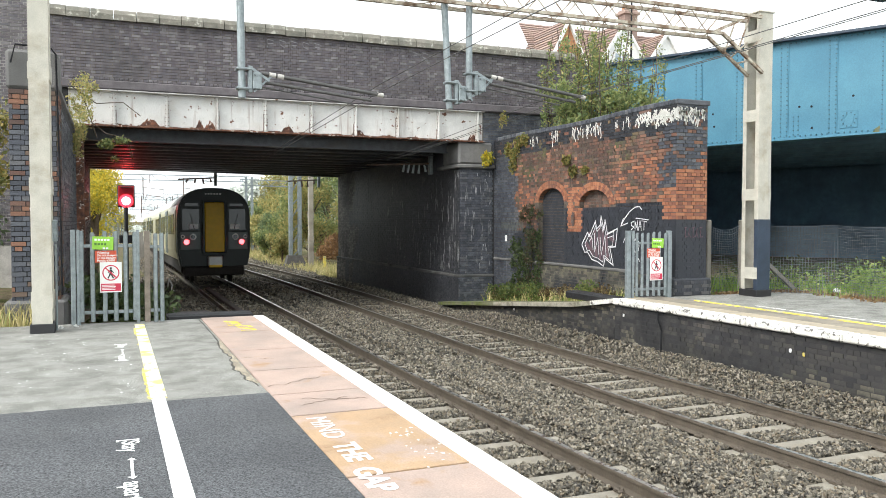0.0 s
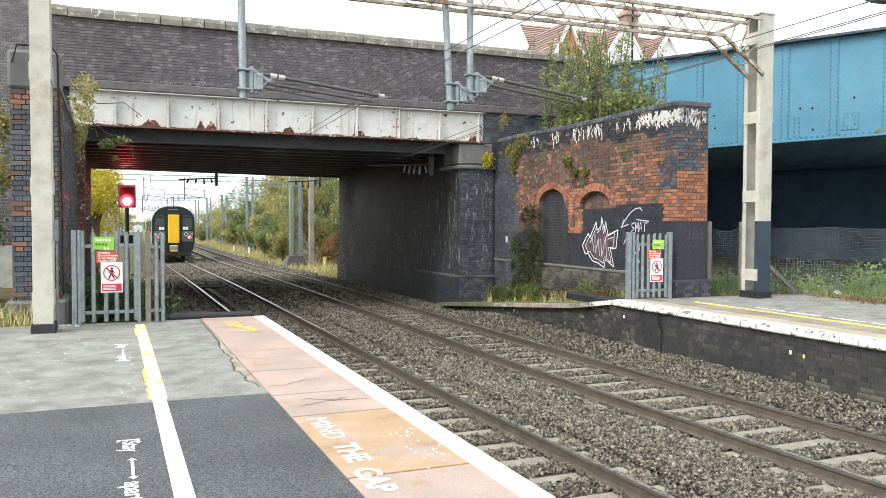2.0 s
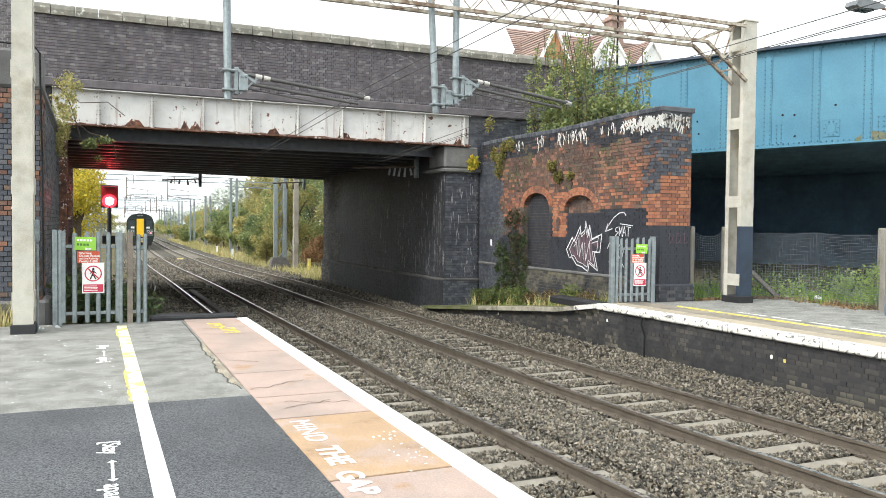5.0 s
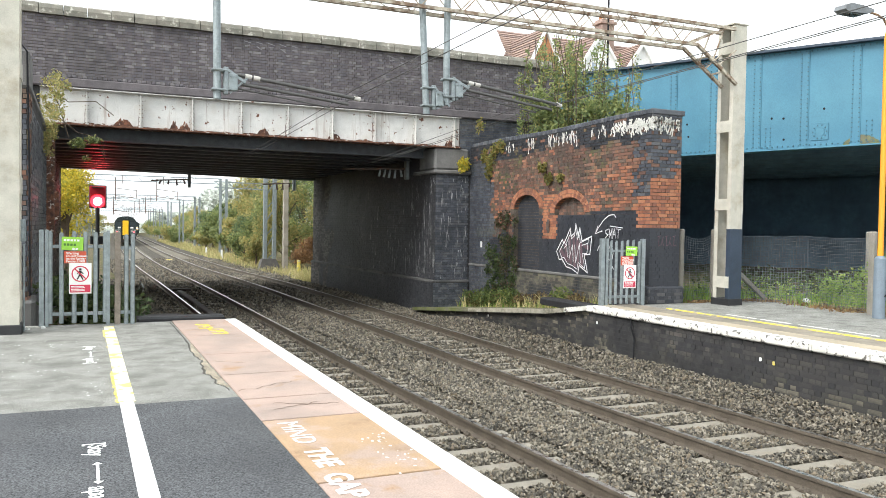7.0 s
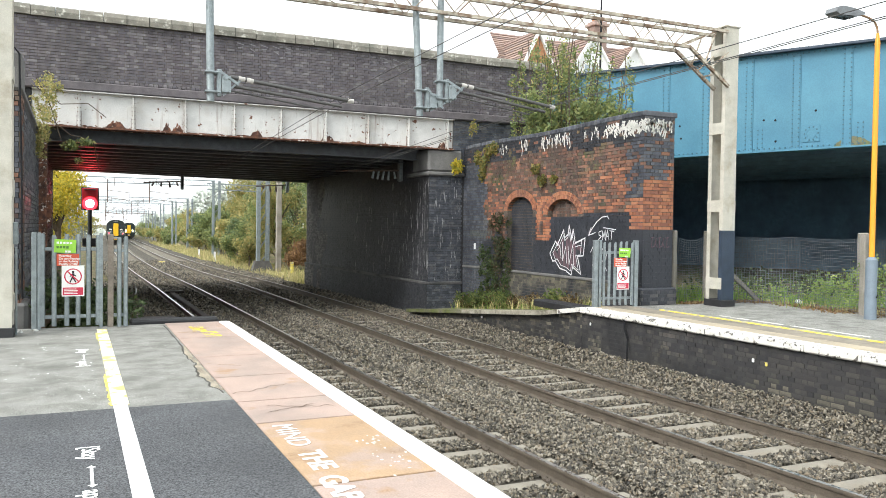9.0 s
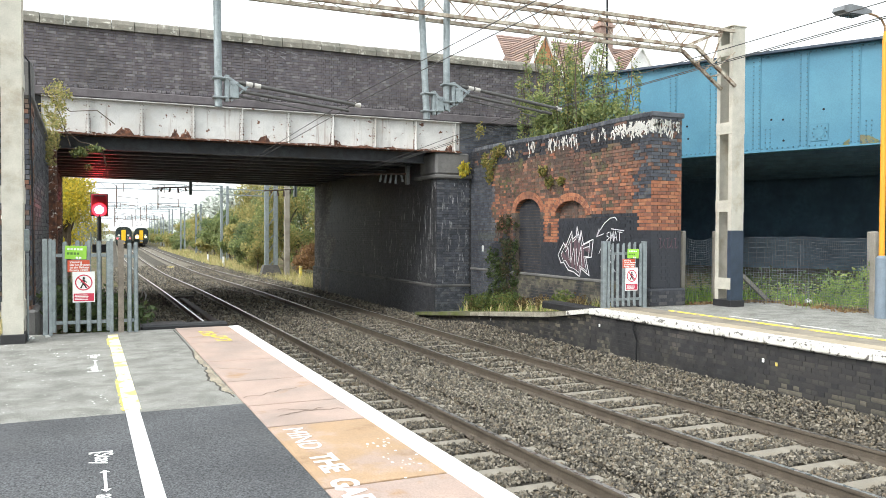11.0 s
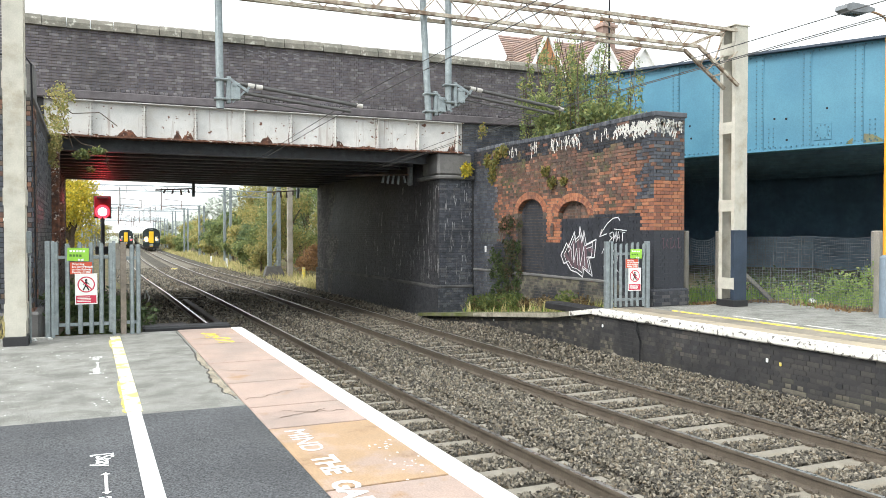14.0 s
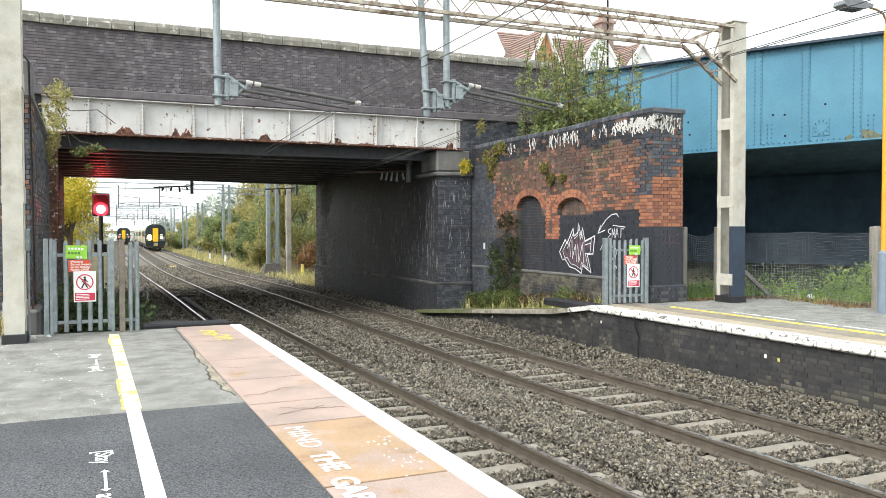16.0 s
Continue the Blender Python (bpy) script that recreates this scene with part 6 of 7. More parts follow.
for a, b in (((16.75, 1.05), (16.5, 0.82)), ((16.6, 1.3), (16.45, 0.8)), ((16.4, 1.35), (16.3, 0.75)), ((16.2, 1.4), (16.15, 0.7)), ((16.05, 1.35), (16.0, 0.7)), ((15.9, 1.25), (15.85, 0.75)), ((15.75, 1.2), (15.6, 1.15))):
    spray([a, b], 0.11, WX - 0.0115, None, g)
tagged(part("fill", g, SPRAY_PINK, tag), "", "", "", "stuff")
g = Geo()
for pts in ([(16.62, 1.1), (16.5, 1.2), (16.45, 0.9)], [(16.4, 1.3), (16.38, 0.85), (16.25, 1.2), (16.2, 0.8)], [(16.15, 1.2), (16.1, 0.78), (15.95, 1.25), (15.9, 0.78)], [(15.85, 1.2), (15.62, 1.25)]):
    spray(pts, 0.02, WX - 0.0145, None, g)
part("strokes", g, SPRAY, tag)
g = Geo()
spray([(14.55, 1.85), (14.62, 1.92), (14.8, 1.9), (15.0, 1.8), (15.2, 1.62), (15.3, 1.5)], 0.022, WX - 0.014, None, g)
spray([(15.22, 1.66), (15.32, 1.48), (15.05, 1.55)], 0.022, WX - 0.014, None, g)
part("arrow", g, SPRAY, tag)
g = Geo()
for c, pts in ((14.87, ((-0.05, 0.2), (0.05, 0.17), (0.04, 0.1), (-0.05, 0.08), (0.06, 0.0))), (14.73, ((0.05, 0.0), (0.05, 0.2), (0.0, 0.06), (-0.05, 0.22), (-0.05, 0.0))), (14.6, ((0.06, -0.01), (0.0, 0.22), (-0.06, 0.0), (-0.03, 0.08), (0.04, 0.08))), (14.46, ((0.0, 0.0), (-0.01, 0.2), (0.08, 0.21), (-0.1, 0.19)))):
    spray([(c + a, 1.39 + b) for a, b in pts], 0.02, WX - 0.014, None, g)
spray([(14.75, 1.66), (14.3, 1.62)], 0.02, WX - 0.014, None, g)
for c in (15.1, 14.9, 14.7):
    spray([(c + 0.12, 1.1), (c, 1.28), (c - 0.08, 1.05), (c - 0.02, 0.85), (c + 0.05, 0.8)], 0.022, WX - 0.014, None, g)
spray([(14.95, 0.6), (14.8, 0.95), (14.6, 0.7)], 0.022, WX - 0.014, None, g)
part("tag_scrawl", g, SPRAY, tag)
faded = thing("graffiti", "faded grey scrawl on the sooty abutment", "graffiti")
g = Geo()
for k in range(7):
    y = 21.4 - k * 0.2
    spray([(y, 1.35), (y - 0.05, 1.6), (y - 0.12, 1.3), (y - 0.16, 1.55), (y - 0.2, 1.4)], 0.02, WX - 0.012, None, g)
tagged(part("scrawl", g, material("faded spray", (0.14, 0.145, 0.13), 0.85, vary=0.2), faded), "", "", "", "stuff")
red = thing("graffiti", "faint red scrawl on the pier", "graffiti")
g = Geo()
for k in range(5):
    x = 11.0 + k * 0.1
    for (a, b), (c, d) in ((((0, 0.02), (0.05, 0.2)), ((0.05, 0.2), (0.02, 0.1)), ((0.02, 0.1), (0.07, 0.0))) if k % 2 else (((0.0, 0.2), (0.08, 0.22)), ((0.04, 0.21), (0.03, 0.0)), ((0.03, 0.0), (0.1, 0.03)))):
        g.bar((x + a, WY0 - 0.012, 1.25 + b), (x + c, WY0 - 0.012, 1.25 + d), 0.004, 0.014)
tagged(part("scrawl", g, SPRAY_PINK, red), "", "", "", "stuff")
chalk = thing("graffiti", "faint chalk letters on the parapet", "graffiti")
g = Geo()
for x, k in ((3.95, 5), (8.1, 2)):
    for i in range(k):
        c = x + i * 0.32
        g.bar((c, BRIDGE_NEAR - 0.042, 6.28), (c, BRIDGE_NEAR - 0.042, 6.5), 0.004, 0.02)
        g.bar((c, BRIDGE_NEAR - 0.042, 6.5), (c + 0.18, BRIDGE_NEAR - 0.042, 6.46), 0.004, 0.02)
        g.bar((c + 0.02, BRIDGE_NEAR - 0.042, 6.38), (c + 0.16, BRIDGE_NEAR - 0.042, 6.3 if i % 2 else 6.4), 0.004, 0.02)
tagged(part("scrawl", g, material("faded chalk", (0.24, 0.23, 0.24), 0.9, vary=0.2), chalk), "", "", "", "stuff")

# lime runs below the wing wall's coping
lime = thing("lime_streaks", "white lime streaks running down under the coping", "stain")
r2 = random.Random(5)


def streaks(g, at, n, zt, spread):
    for k in range(n):
        u = at + r2.uniform(-spread, spread)
        z, w = zt + r2.uniform(-0.08, 0.06), r2.uniform(0.015, 0.045)
        pts = [(u, z)]
        for j in range(r2.randint(1, 4)):
            u += r2.uniform(-0.09, 0.09) * (1.0 if at < 15 else 0.3)
            z -= r2.uniform(0.02, 0.09)
            pts.append((u, z))
        spray(pts, w, WX - 0.012 - r2.uniform(0, 0.002), None, g)


g = Geo()
for at, n, sp in ((13.75, 60, 0.4), (14.4, 30, 0.35), (16.5, 22, 0.35), (17.2, 14, 0.3), (18.3, 8, 0.2), (19.5, 9, 0.3), (15.3, 8, 0.3)):
    streaks(g, at, n, 3.9, sp)
tagged(part("lime_run", g, LIME, lime), "", "", "", "stuff")
g = Geo()
for k in range(26):
    x = 10.85 + r2.uniform(0, 0.72)
    z = 3.92 + r2.uniform(-0.05, 0.05)
    for j in range(r2.randint(2, 4)):
        x1, z1 = x + r2.uniform(-0.05, 0.05), z - r2.uniform(0.04, 0.1)
        g.add([(x - 0.02, WY0 - 0.0125, z), (x + 0.02, WY0 - 0.0125, z), (x1 + 0.014, WY0 - 0.0125, z1), (x1 - 0.014, WY0 - 0.0125, z1)], [(3, 2, 1, 0)])
        x, z = x1, z1
tagged(part("pier_streak", g, LIME, lime), "", "", "", "stuff")
g = Geo()
for k in range(150):
    y, z = BRIDGE_NEAR + abs(r2.gauss(0, 1.3)), r2.uniform(0.1, 3.1)
    if r2.random() < 0.3:
        y = BRIDGE_NEAR + r2.uniform(2.5, 7)
    for j in range(r2.randint(1, 4)):
        y1, z1 = y + r2.uniform(-0.015, 0.015), z - r2.uniform(0.05, 0.22)
        spray([(y, z), (y1, max(z1, 0.0))], r2.uniform(0.008, 0.028), WALL_R - 0.011, None, g)
        y, z = y1, max(z1, 0.02)
        if z < 0.1:
            break
tagged(part("abutment_run", g, FAINT_LIME, lime), "", "", "", "stuff")
g = Geo()
for k in range(60):
    x, z = WALL_R + r2.uniform(0.03, 1.0) ** 0.7, r2.uniform(0.1, 3.1)
    for j in range(r2.randint(1, 3)):
        x1, z1 = x + r2.uniform(-0.02, 0.02), max(0.02, z - r2.uniform(0.05, 0.2))
        w_ = r2.uniform(0.005, 0.014)
        g.add([(x - w_, BRIDGE_NEAR - 0.0125, z), (x + w_, BRIDGE_NEAR - 0.0125, z), (x1 + w_, BRIDGE_NEAR - 0.0125, z1), (x1 - w_, BRIDGE_NEAR - 0.0125, z1)], [(3, 2, 1, 0)])
        x, z = x1, z1
tagged(part("corner_run", g, FAINT_LIME, lime), "", "", "", "stuff")
g = Geo()
g.cbox((WX - 0.03, 21.02, 1.0), (WX - 0.008, 21.11, 1.18), 0.005)
tagged(part("wall_plate", g, SIGN_WHITE), "small white plate on the sooty wall", "plate")
g = Geo()
g.tube((WX - 0.05, 17.35, 1.55), (WX - 0.05, 17.35, 1.75), 0.035, seg=8)
g.cbox((WX - 0.04, 17.3, 1.48), (WX - 0.01, 17.4, 1.82), 0.01)
tagged(part("wall_bracket", g, OLD_IRON), "rusty iron bracket between the arches", "bracket")

# ---- trains ----
T_BODY = material("pale grey-green train paint", (0.56, 0.53, 0.37), 0.4, vary=0.06, bump=0.02, coat=0.3, scale=1.0)
T_DARK = material("dark cab paint", (0.016, 0.024, 0.023), 0.4, vary=0.1, bump=0.02, spec=0.3)
T_PANEL = material("grey-green cab panel", (0.075, 0.1, 0.1), 0.4, vary=0.12, bump=0.02)
T_ROOF = material("grey train roof", (0.58, 0.58, 0.57), 0.7, vary=0.2)
T_UNDER = material("brake-dusty underframe", (0.035, 0.03, 0.028), 0.85, vary=0.3)
T_YELLOW = material("warning yellow", (0.75, 0.45, 0.01), 0.5, vary=0.07, bump=0.02)
T_GLASS = material("dark train glass", (0.02, 0.025, 0.03), 0.08, vary=0.05, bump=0)
CAB_GLASS = material("reflecting cab glass", (0.03, 0.04, 0.045), 0.1, vary=0.1, bump=0)
TAIL = glow("tail lamp glow", (1.0, 0.06, 0.07), 4.0)
HEAD = glow("headlamp glow", (1.0, 0.8, 0.42), 9.0)
# amber emission that stands in for bloom round the headlamps
HEAD_BLOOM = glow("headlamp bloom glow", (1.0, 0.5, 0.12), 2.4)
LENS = material("unlit lens", (0.5, 0.5, 0.48), 0.15, vary=0.05, bump=0)
STEP = material("silver buffer steel", (0.35, 0.35, 0.34), 0.4, metal=0.6, vary=0.1)
CAR = 20.0
ARCH = [(1.395 * math.copysign(abs(math.cos(a)) ** 0.8, math.cos(a)), 2.62 + 1.15 * math.sin(a) ** 0.8) for a in [math.pi * (1 - k / 18) for k in range(19)]]
SECTION = [(-1.28, 0.95), (-1.395, 1.3)] + ARCH + [(1.395, 1.3), (1.28, 0.95)]


def shell(y0, y1, section):
    g = Geo()
    g.extrude(section, y1 - y0, Matrix.Translation((0, y1, 0)) @ pose(0, 0, 0, 90, 0, 0))
    return g


def car(label, cab, lamp_mat, group):
    """A carriage 20 m long with its middle at the origin, rail head z = 0; a cab looks towards -y."""
    c = thing("train_carriage", label, "train carriage", group)
    h = CAR / 2 - 0.12
    part("body", shell(-h + (0.85 if cab else 0), h, SECTION), T_BODY, c, "pale grey carriage body")
    g = shell(-h + (0.5 if cab else 0.02), h - 0.02, [(x * 1.004, z + 0.012) for x, z in SECTION if z > 3.1])
    part("roof", g, T_ROOF, c, "grey roof")
    g = Geo()
    g.cbox((-1.2, -h + 0.6, 0.45), (1.2, h - 0.6, 0.96), 0.05)
    part("underframe", g, T_UNDER, c, "dusty dark underframe")
    for yb in (-7.1, 7.1):
        g = Geo()
        g.cbox((-1.15, yb - 1.6, 0.35), (1.15, yb + 1.6, 0.75), 0.08)
        b = part("bogie", g, T_UNDER, c)
        for yw in (-1.3, 1.3):
            for xw in (-0.7525, 0.7525):
                g = Geo()
                g.tube((xw - 0.065, yb + yw, 0.42), (xw + 0.065, yb + yw, 0.42), 0.42, seg=20)
                part("wheel", g, T_UNDER, b)
    for s in (-1, 1):
        for k in range(8):
            y = -7.3 + k * 2.05
            g = Geo()
            if k in (2, 5):
                for dy in (-0.42, 0.42):
                    g.cbox((s * 1.38, y + dy - 0.36, 1.1), (s * 1.404, y + dy + 0.36, 3.0), 0.02)
                d = part("door", g, T_PANEL, c, "grey-green sliding doors")
                g = Geo()
                for dy in (-0.42, 0.42):
                    g.cbox((s * 1.4, y + dy - 0.24, 2.0), (s * 1.41, y + dy + 0.24, 2.8), 0.05)
                part("door_glass", g, T_GLASS, d)
            else:
                g.cbox((s * 1.385, y - 0.85, 1.95), (s * 1.403, y + 0.85, 2.78), 0.06)
                part("window", g, T_GLASS, c, "dark window")
    if cab:
        f = -h
        front = [(x * 0.985, max(z, 0.8) if z > 1.0 else 0.72) for x, z in SECTION]
        part("cab_front", shell(f + 0.06, f + 0.86, front), T_DARK, c, "dark cab front")
        part("cab_mask", shell(f, f + 0.06, [(x * 0.955, 2.62 + (z - 2.62) * 0.965 if z > 2.62 else z) for x, z in front]), T_DARK, c, "dark bevelled cab face")
        g = Geo()
        g.cbox((-0.37, f - 0.16, 1.26), (0.37, f + 0.05, 3.2), 0.04)
        door = part("gangway_door", g, T_YELLOW, c, "yellow end gangway door")
        g = Geo()
        for x in (-0.41, 0.41):
            g.cbox((x - 0.05, f - 0.13, 1.24), (x + 0.05, f + 0.02, 3.26), 0.02)
            g.cbox((x * 1.16 - 0.015, f - 0.1, 1.3), (x * 1.16 + 0.015, f, 3.2), 0.005)
        g.cbox((-0.46, f - 0.13, 1.14), (0.46, f + 0.02, 1.25), 0.02)
        g.cbox((-0.46, f - 0.13, 3.21), (0.46, f + 0.02, 3.29), 0.02)
        part("door_frame", g, T_DARK, door, "black gangway surround")
        for s in (-1, 1):
            g = Geo()
            g.cbox((s * 0.55, f - 0.012, 2.12), (s * 1.2, f + 0.01, 2.95), 0.06)
            w = part("cab_window", g, CAB_GLASS, c, "grey reflecting cab window")
            g = Geo()
            g.bar((s * 0.75, f - 0.03, 2.15), (s * 0.9, f - 0.03, 2.75), 0.02, 0.025)
            part("wiper", g, BLACK_PAINT, w)
            g = Geo()
            g.cbox((s * 0.6, f - 0.02, 2.16), (s * 0.95, f - 0.013, 2.36), 0.004)
            part("blind", g, SIGN_WHITE, w, "pale desk top showing through the cab glass")
            g = Geo()
            g.cbox((s * 0.52, f - 0.02, 1.36), (s * 1.27, f + 0.005, 2.06), 0.06)
            part("lamp_panel", g, T_PANEL, c, "grey-green panel round the lamps")
            g = Geo()
            g.cbox((s * 0.58, f - 0.016, 3.05), (s * 1.1, f, 3.17), 0.01)
            part("display", g, T_GLASS, c, "dark destination display")
            lit = lamp_mat is HEAD
            for x, z, r, m in ((0.8, 1.86, 0.13, LENS), (1.04, 1.66, 0.1, LENS if lit else lamp_mat), (1.18, 1.87, 0.075, LENS)):
                # the left headlamp is oversized to suggest its bloom
                if lit and x == 0.8:
                    r, m = (0.2, HEAD) if s < 0 else (0.1, HEAD)
                g = Geo()
                g.tube((s * x, f - 0.05, z), (s * x, f + 0.01, z), r, seg=16)
                lamp = part("lamp", g, m, c, "lit lamp" if m is not LENS else "")
                if m is LENS:
                    g = Geo()
                    g.tube((s * x, f - 0.056, z), (s * x, f - 0.05, z), r * 0.6, seg=12)
                    part("lens", g, T_GLASS, lamp)
                elif m is HEAD:
                    # added amber disc behind the lamp, bloom made as a glowing part
                    g = Geo()
                    g.tube((s * x, f - 0.03, z), (s * x, f + 0.008, z), r * 2.0, r * 2.05, seg=20)
                    part("reflector", g, HEAD_BLOOM, lamp, "glowing amber ring added for headlamp bloom")
        g = Geo()
        g.cbox((-0.28, f - 0.35, 0.72), (0.28, f, 1.12), 0.05)
        for x in (-0.11, 0.11):
            g.tube((x, f - 0.36, 0.97), (x, f - 0.39, 0.97), 0.09, seg=14)
        part("coupler", g, STEP, c, "grey coupler head")
        g = Geo()
        g.cbox((-0.25, f - 0.37, 0.68), (0.25, f - 0.33, 0.78), 0.01)
        part("coupler_plate", g, T_YELLOW, c)
        g = Geo()
        g.cbox((-1.15, f + 0.02, 0.35), (1.15, f + 0.3, 0.72), 0.05)
        part("cab_skirt", g, T_UNDER, c)
        g = Geo()
        for k in range(6):
            g.cbox((-0.35 + k * 0.11, f - 0.02, 3.5), (-0.28 + k * 0.11, f, 3.56), 0.005)
        part("bar", g, STEP, c)
    else:
        g = Geo()
        g.cbox((-0.5, -h - 0.1, 1.1), (0.5, -h + 0.05, 3.2), 0.03)
        part("gangway", g, T_UNDER, c)
    return c


def on_track(track_x, y):
    """The pose of a carriage whose middle stands y metres up the line."""
    turn = -math.degrees(math.atan(max(0.0, min(y, 110) - 30) / 2300))
    dip = math.degrees(math.atan((fall(y + 7) - fall(y - 7)) / 14))
    return pose(track_x + bend(y), y, RAIL_TOP_Z + fall(y), dip, 0, turn)


DEPARTING = [car("pale grey electric train carriage with dark cab and yellow end door", True, TAIL, "departing train")]
DEPARTING += [car("pale grey electric train carriage of the departing train", False, TAIL, "departing train") for _ in range(3)]
ARRIVING = [car("electric train carriage with bright headlamp and yellow end door, approaching", True, HEAD, "approaching train")]
ARRIVING += [car("pale grey electric train carriage of the approaching train", False, HEAD, "approaching train") for _ in range(3)]
# seconds, distance of the cab's face up the line
AWAY = ((0, 32), (0.5, 37.8), (1, 44.4), (1.5, 51), (2, 57.3), (2.5, 63.3), (3, 69.2), (3.5, 74.8), (4, 80.5), (5, 91.5), (6, 102.5), (7, 113.5), (8, 124), (9, 134.5), (10, 144.5), (11, 153.5), (12, 162), (13, 170), (14, 178), (15, 185.5), (16, 193))
NEAR = ((0, 305), (2, 283), (4, 260.5), (6, 237.5), (8, 213), (9, 200.5), (10, 188), (11, 175.5), (12, 163.5), (13, 152), (14, 141.5), (15, 131), (16, 121))


def motions():
    for cars, x, rows in ((DEPARTING, TRACKS[0], AWAY), (ARRIVING, TRACKS[1], NEAR)):
        for k, c in enumerate(cars):
            walk(c, [(t, on_track(x, s + CAR * (k + 0.5))) for t, s in rows])

# ---- plants ----
def leaves(blobs, n, size, seed, droop=0.3, flat=1.0, shell_bias=0.5):
    """Leaf blades spread through a set of blobs (centre, radii)."""
    r = np.random.default_rng(seed)
    cs = np.array([b[0] for b in blobs], float)
    rs = np.array([b[1] for b in blobs], float)
    vol = rs.prod(1) ** 0.75
    pick = r.choice(len(blobs), n, p=vol / vol.sum())
    d = r.normal(size=(n, 3))
    d /= np.linalg.norm(d, axis=1)[:, None]
    rad = r.uniform(0, 1, n) ** shell_bias * r.uniform(0.75, 1.12, n)
    p = cs[pick] + d * rad[:, None] * rs[pick]
    a = r.normal(size=(n, 3))
    a[:, 2] -= droop
    a /= np.linalg.norm(a, axis=1)[:, None]
    b = np.cross(a, r.normal(size=(n, 3)))
    b /= np.linalg.norm(b, axis=1)[:, None]
    s = size * r.uniform(0.5, 1.3, n)[:, None]
    v = np.stack([p - a * s, p + b * s * 0.5 * flat, p + a * s, p - b * s * 0.5 * flat], 1).reshape(-1, 3)
    g = Geo()
    g.v = [tuple(x) for x in v.tolist()]
    g.f = [(4 * i, 4 * i + 1, 4 * i + 2, 4 * i + 3) for i in range(n)]
    return g


def clumps(c, radii, n, seed, small=0.38):
    r = np.random.default_rng(seed)
    out = []
    for k in range(n):
        d = r.normal(size=3)
        d /= np.linalg.norm(d)
        q = r.uniform(0.35, 1.0)
        out.append((tuple(np.array(c) + d * q * np.array(radii) * 0.8), tuple(np.array(radii) * small * r.uniform(0.6, 1.25) * np.array((1, 1, 0.85)))))
    return out


def tree(label, at, height, spread, mat, n, size, seed, base=-1.1, crown_from=0.15, category="tree", blobs=16):
    r = random.Random(seed)
    x, y = at
    t = thing("tree" if category == "tree" else "bush", label, category, "", (x, y, base))
    bl = clumps((0, 0, height * (1 + crown_from) / 2), (spread, spread, height * (1 - crown_from) / 2), blobs, seed)
    g = Geo()
    tr = 0.035 * height ** 0.8
    g.tube((0, 0, -0.1), (0.1, 0, height * 0.4), tr, tr * 0.7, 8)
    g.tube((0.1, 0, height * 0.4), (0.0, 0.1, height * 0.8), tr * 0.7, tr * 0.25, 7)
    for c, rr in bl[:10]:
        z = min(height * 0.6, max(0.15 * height, c[2] * 0.6))
        mid = (c[0] * 0.5, c[1] * 0.5, (z + c[2]) / 2 + 0.1)
        g.tube((0.05, 0, z), mid, tr * 0.4, tr * 0.25, 5)
        g.tube(mid, c, tr * 0.25, tr * 0.08, 5)
    part("trunk", g, BARK, t)
    tagged(part("crown", leaves(bl, n, size, seed), mat, t, "leafy crown"), "", "", "", "stuff")
    return t


# autumn tree beyond the bridge on the west side
tree("yellow autumn tree beside the line", (-0.8, 43.0), 7.6, 2.2, LEAF_YELLOW, 15000, 0.075, 31, base=-1.2, crown_from=0.12, blobs=24)
tree("yellow-green autumn tree behind", (-3.4, 50.0), 8.0, 2.4, LEAF_YELLOW, 8000, 0.09, 32, base=-1.0)
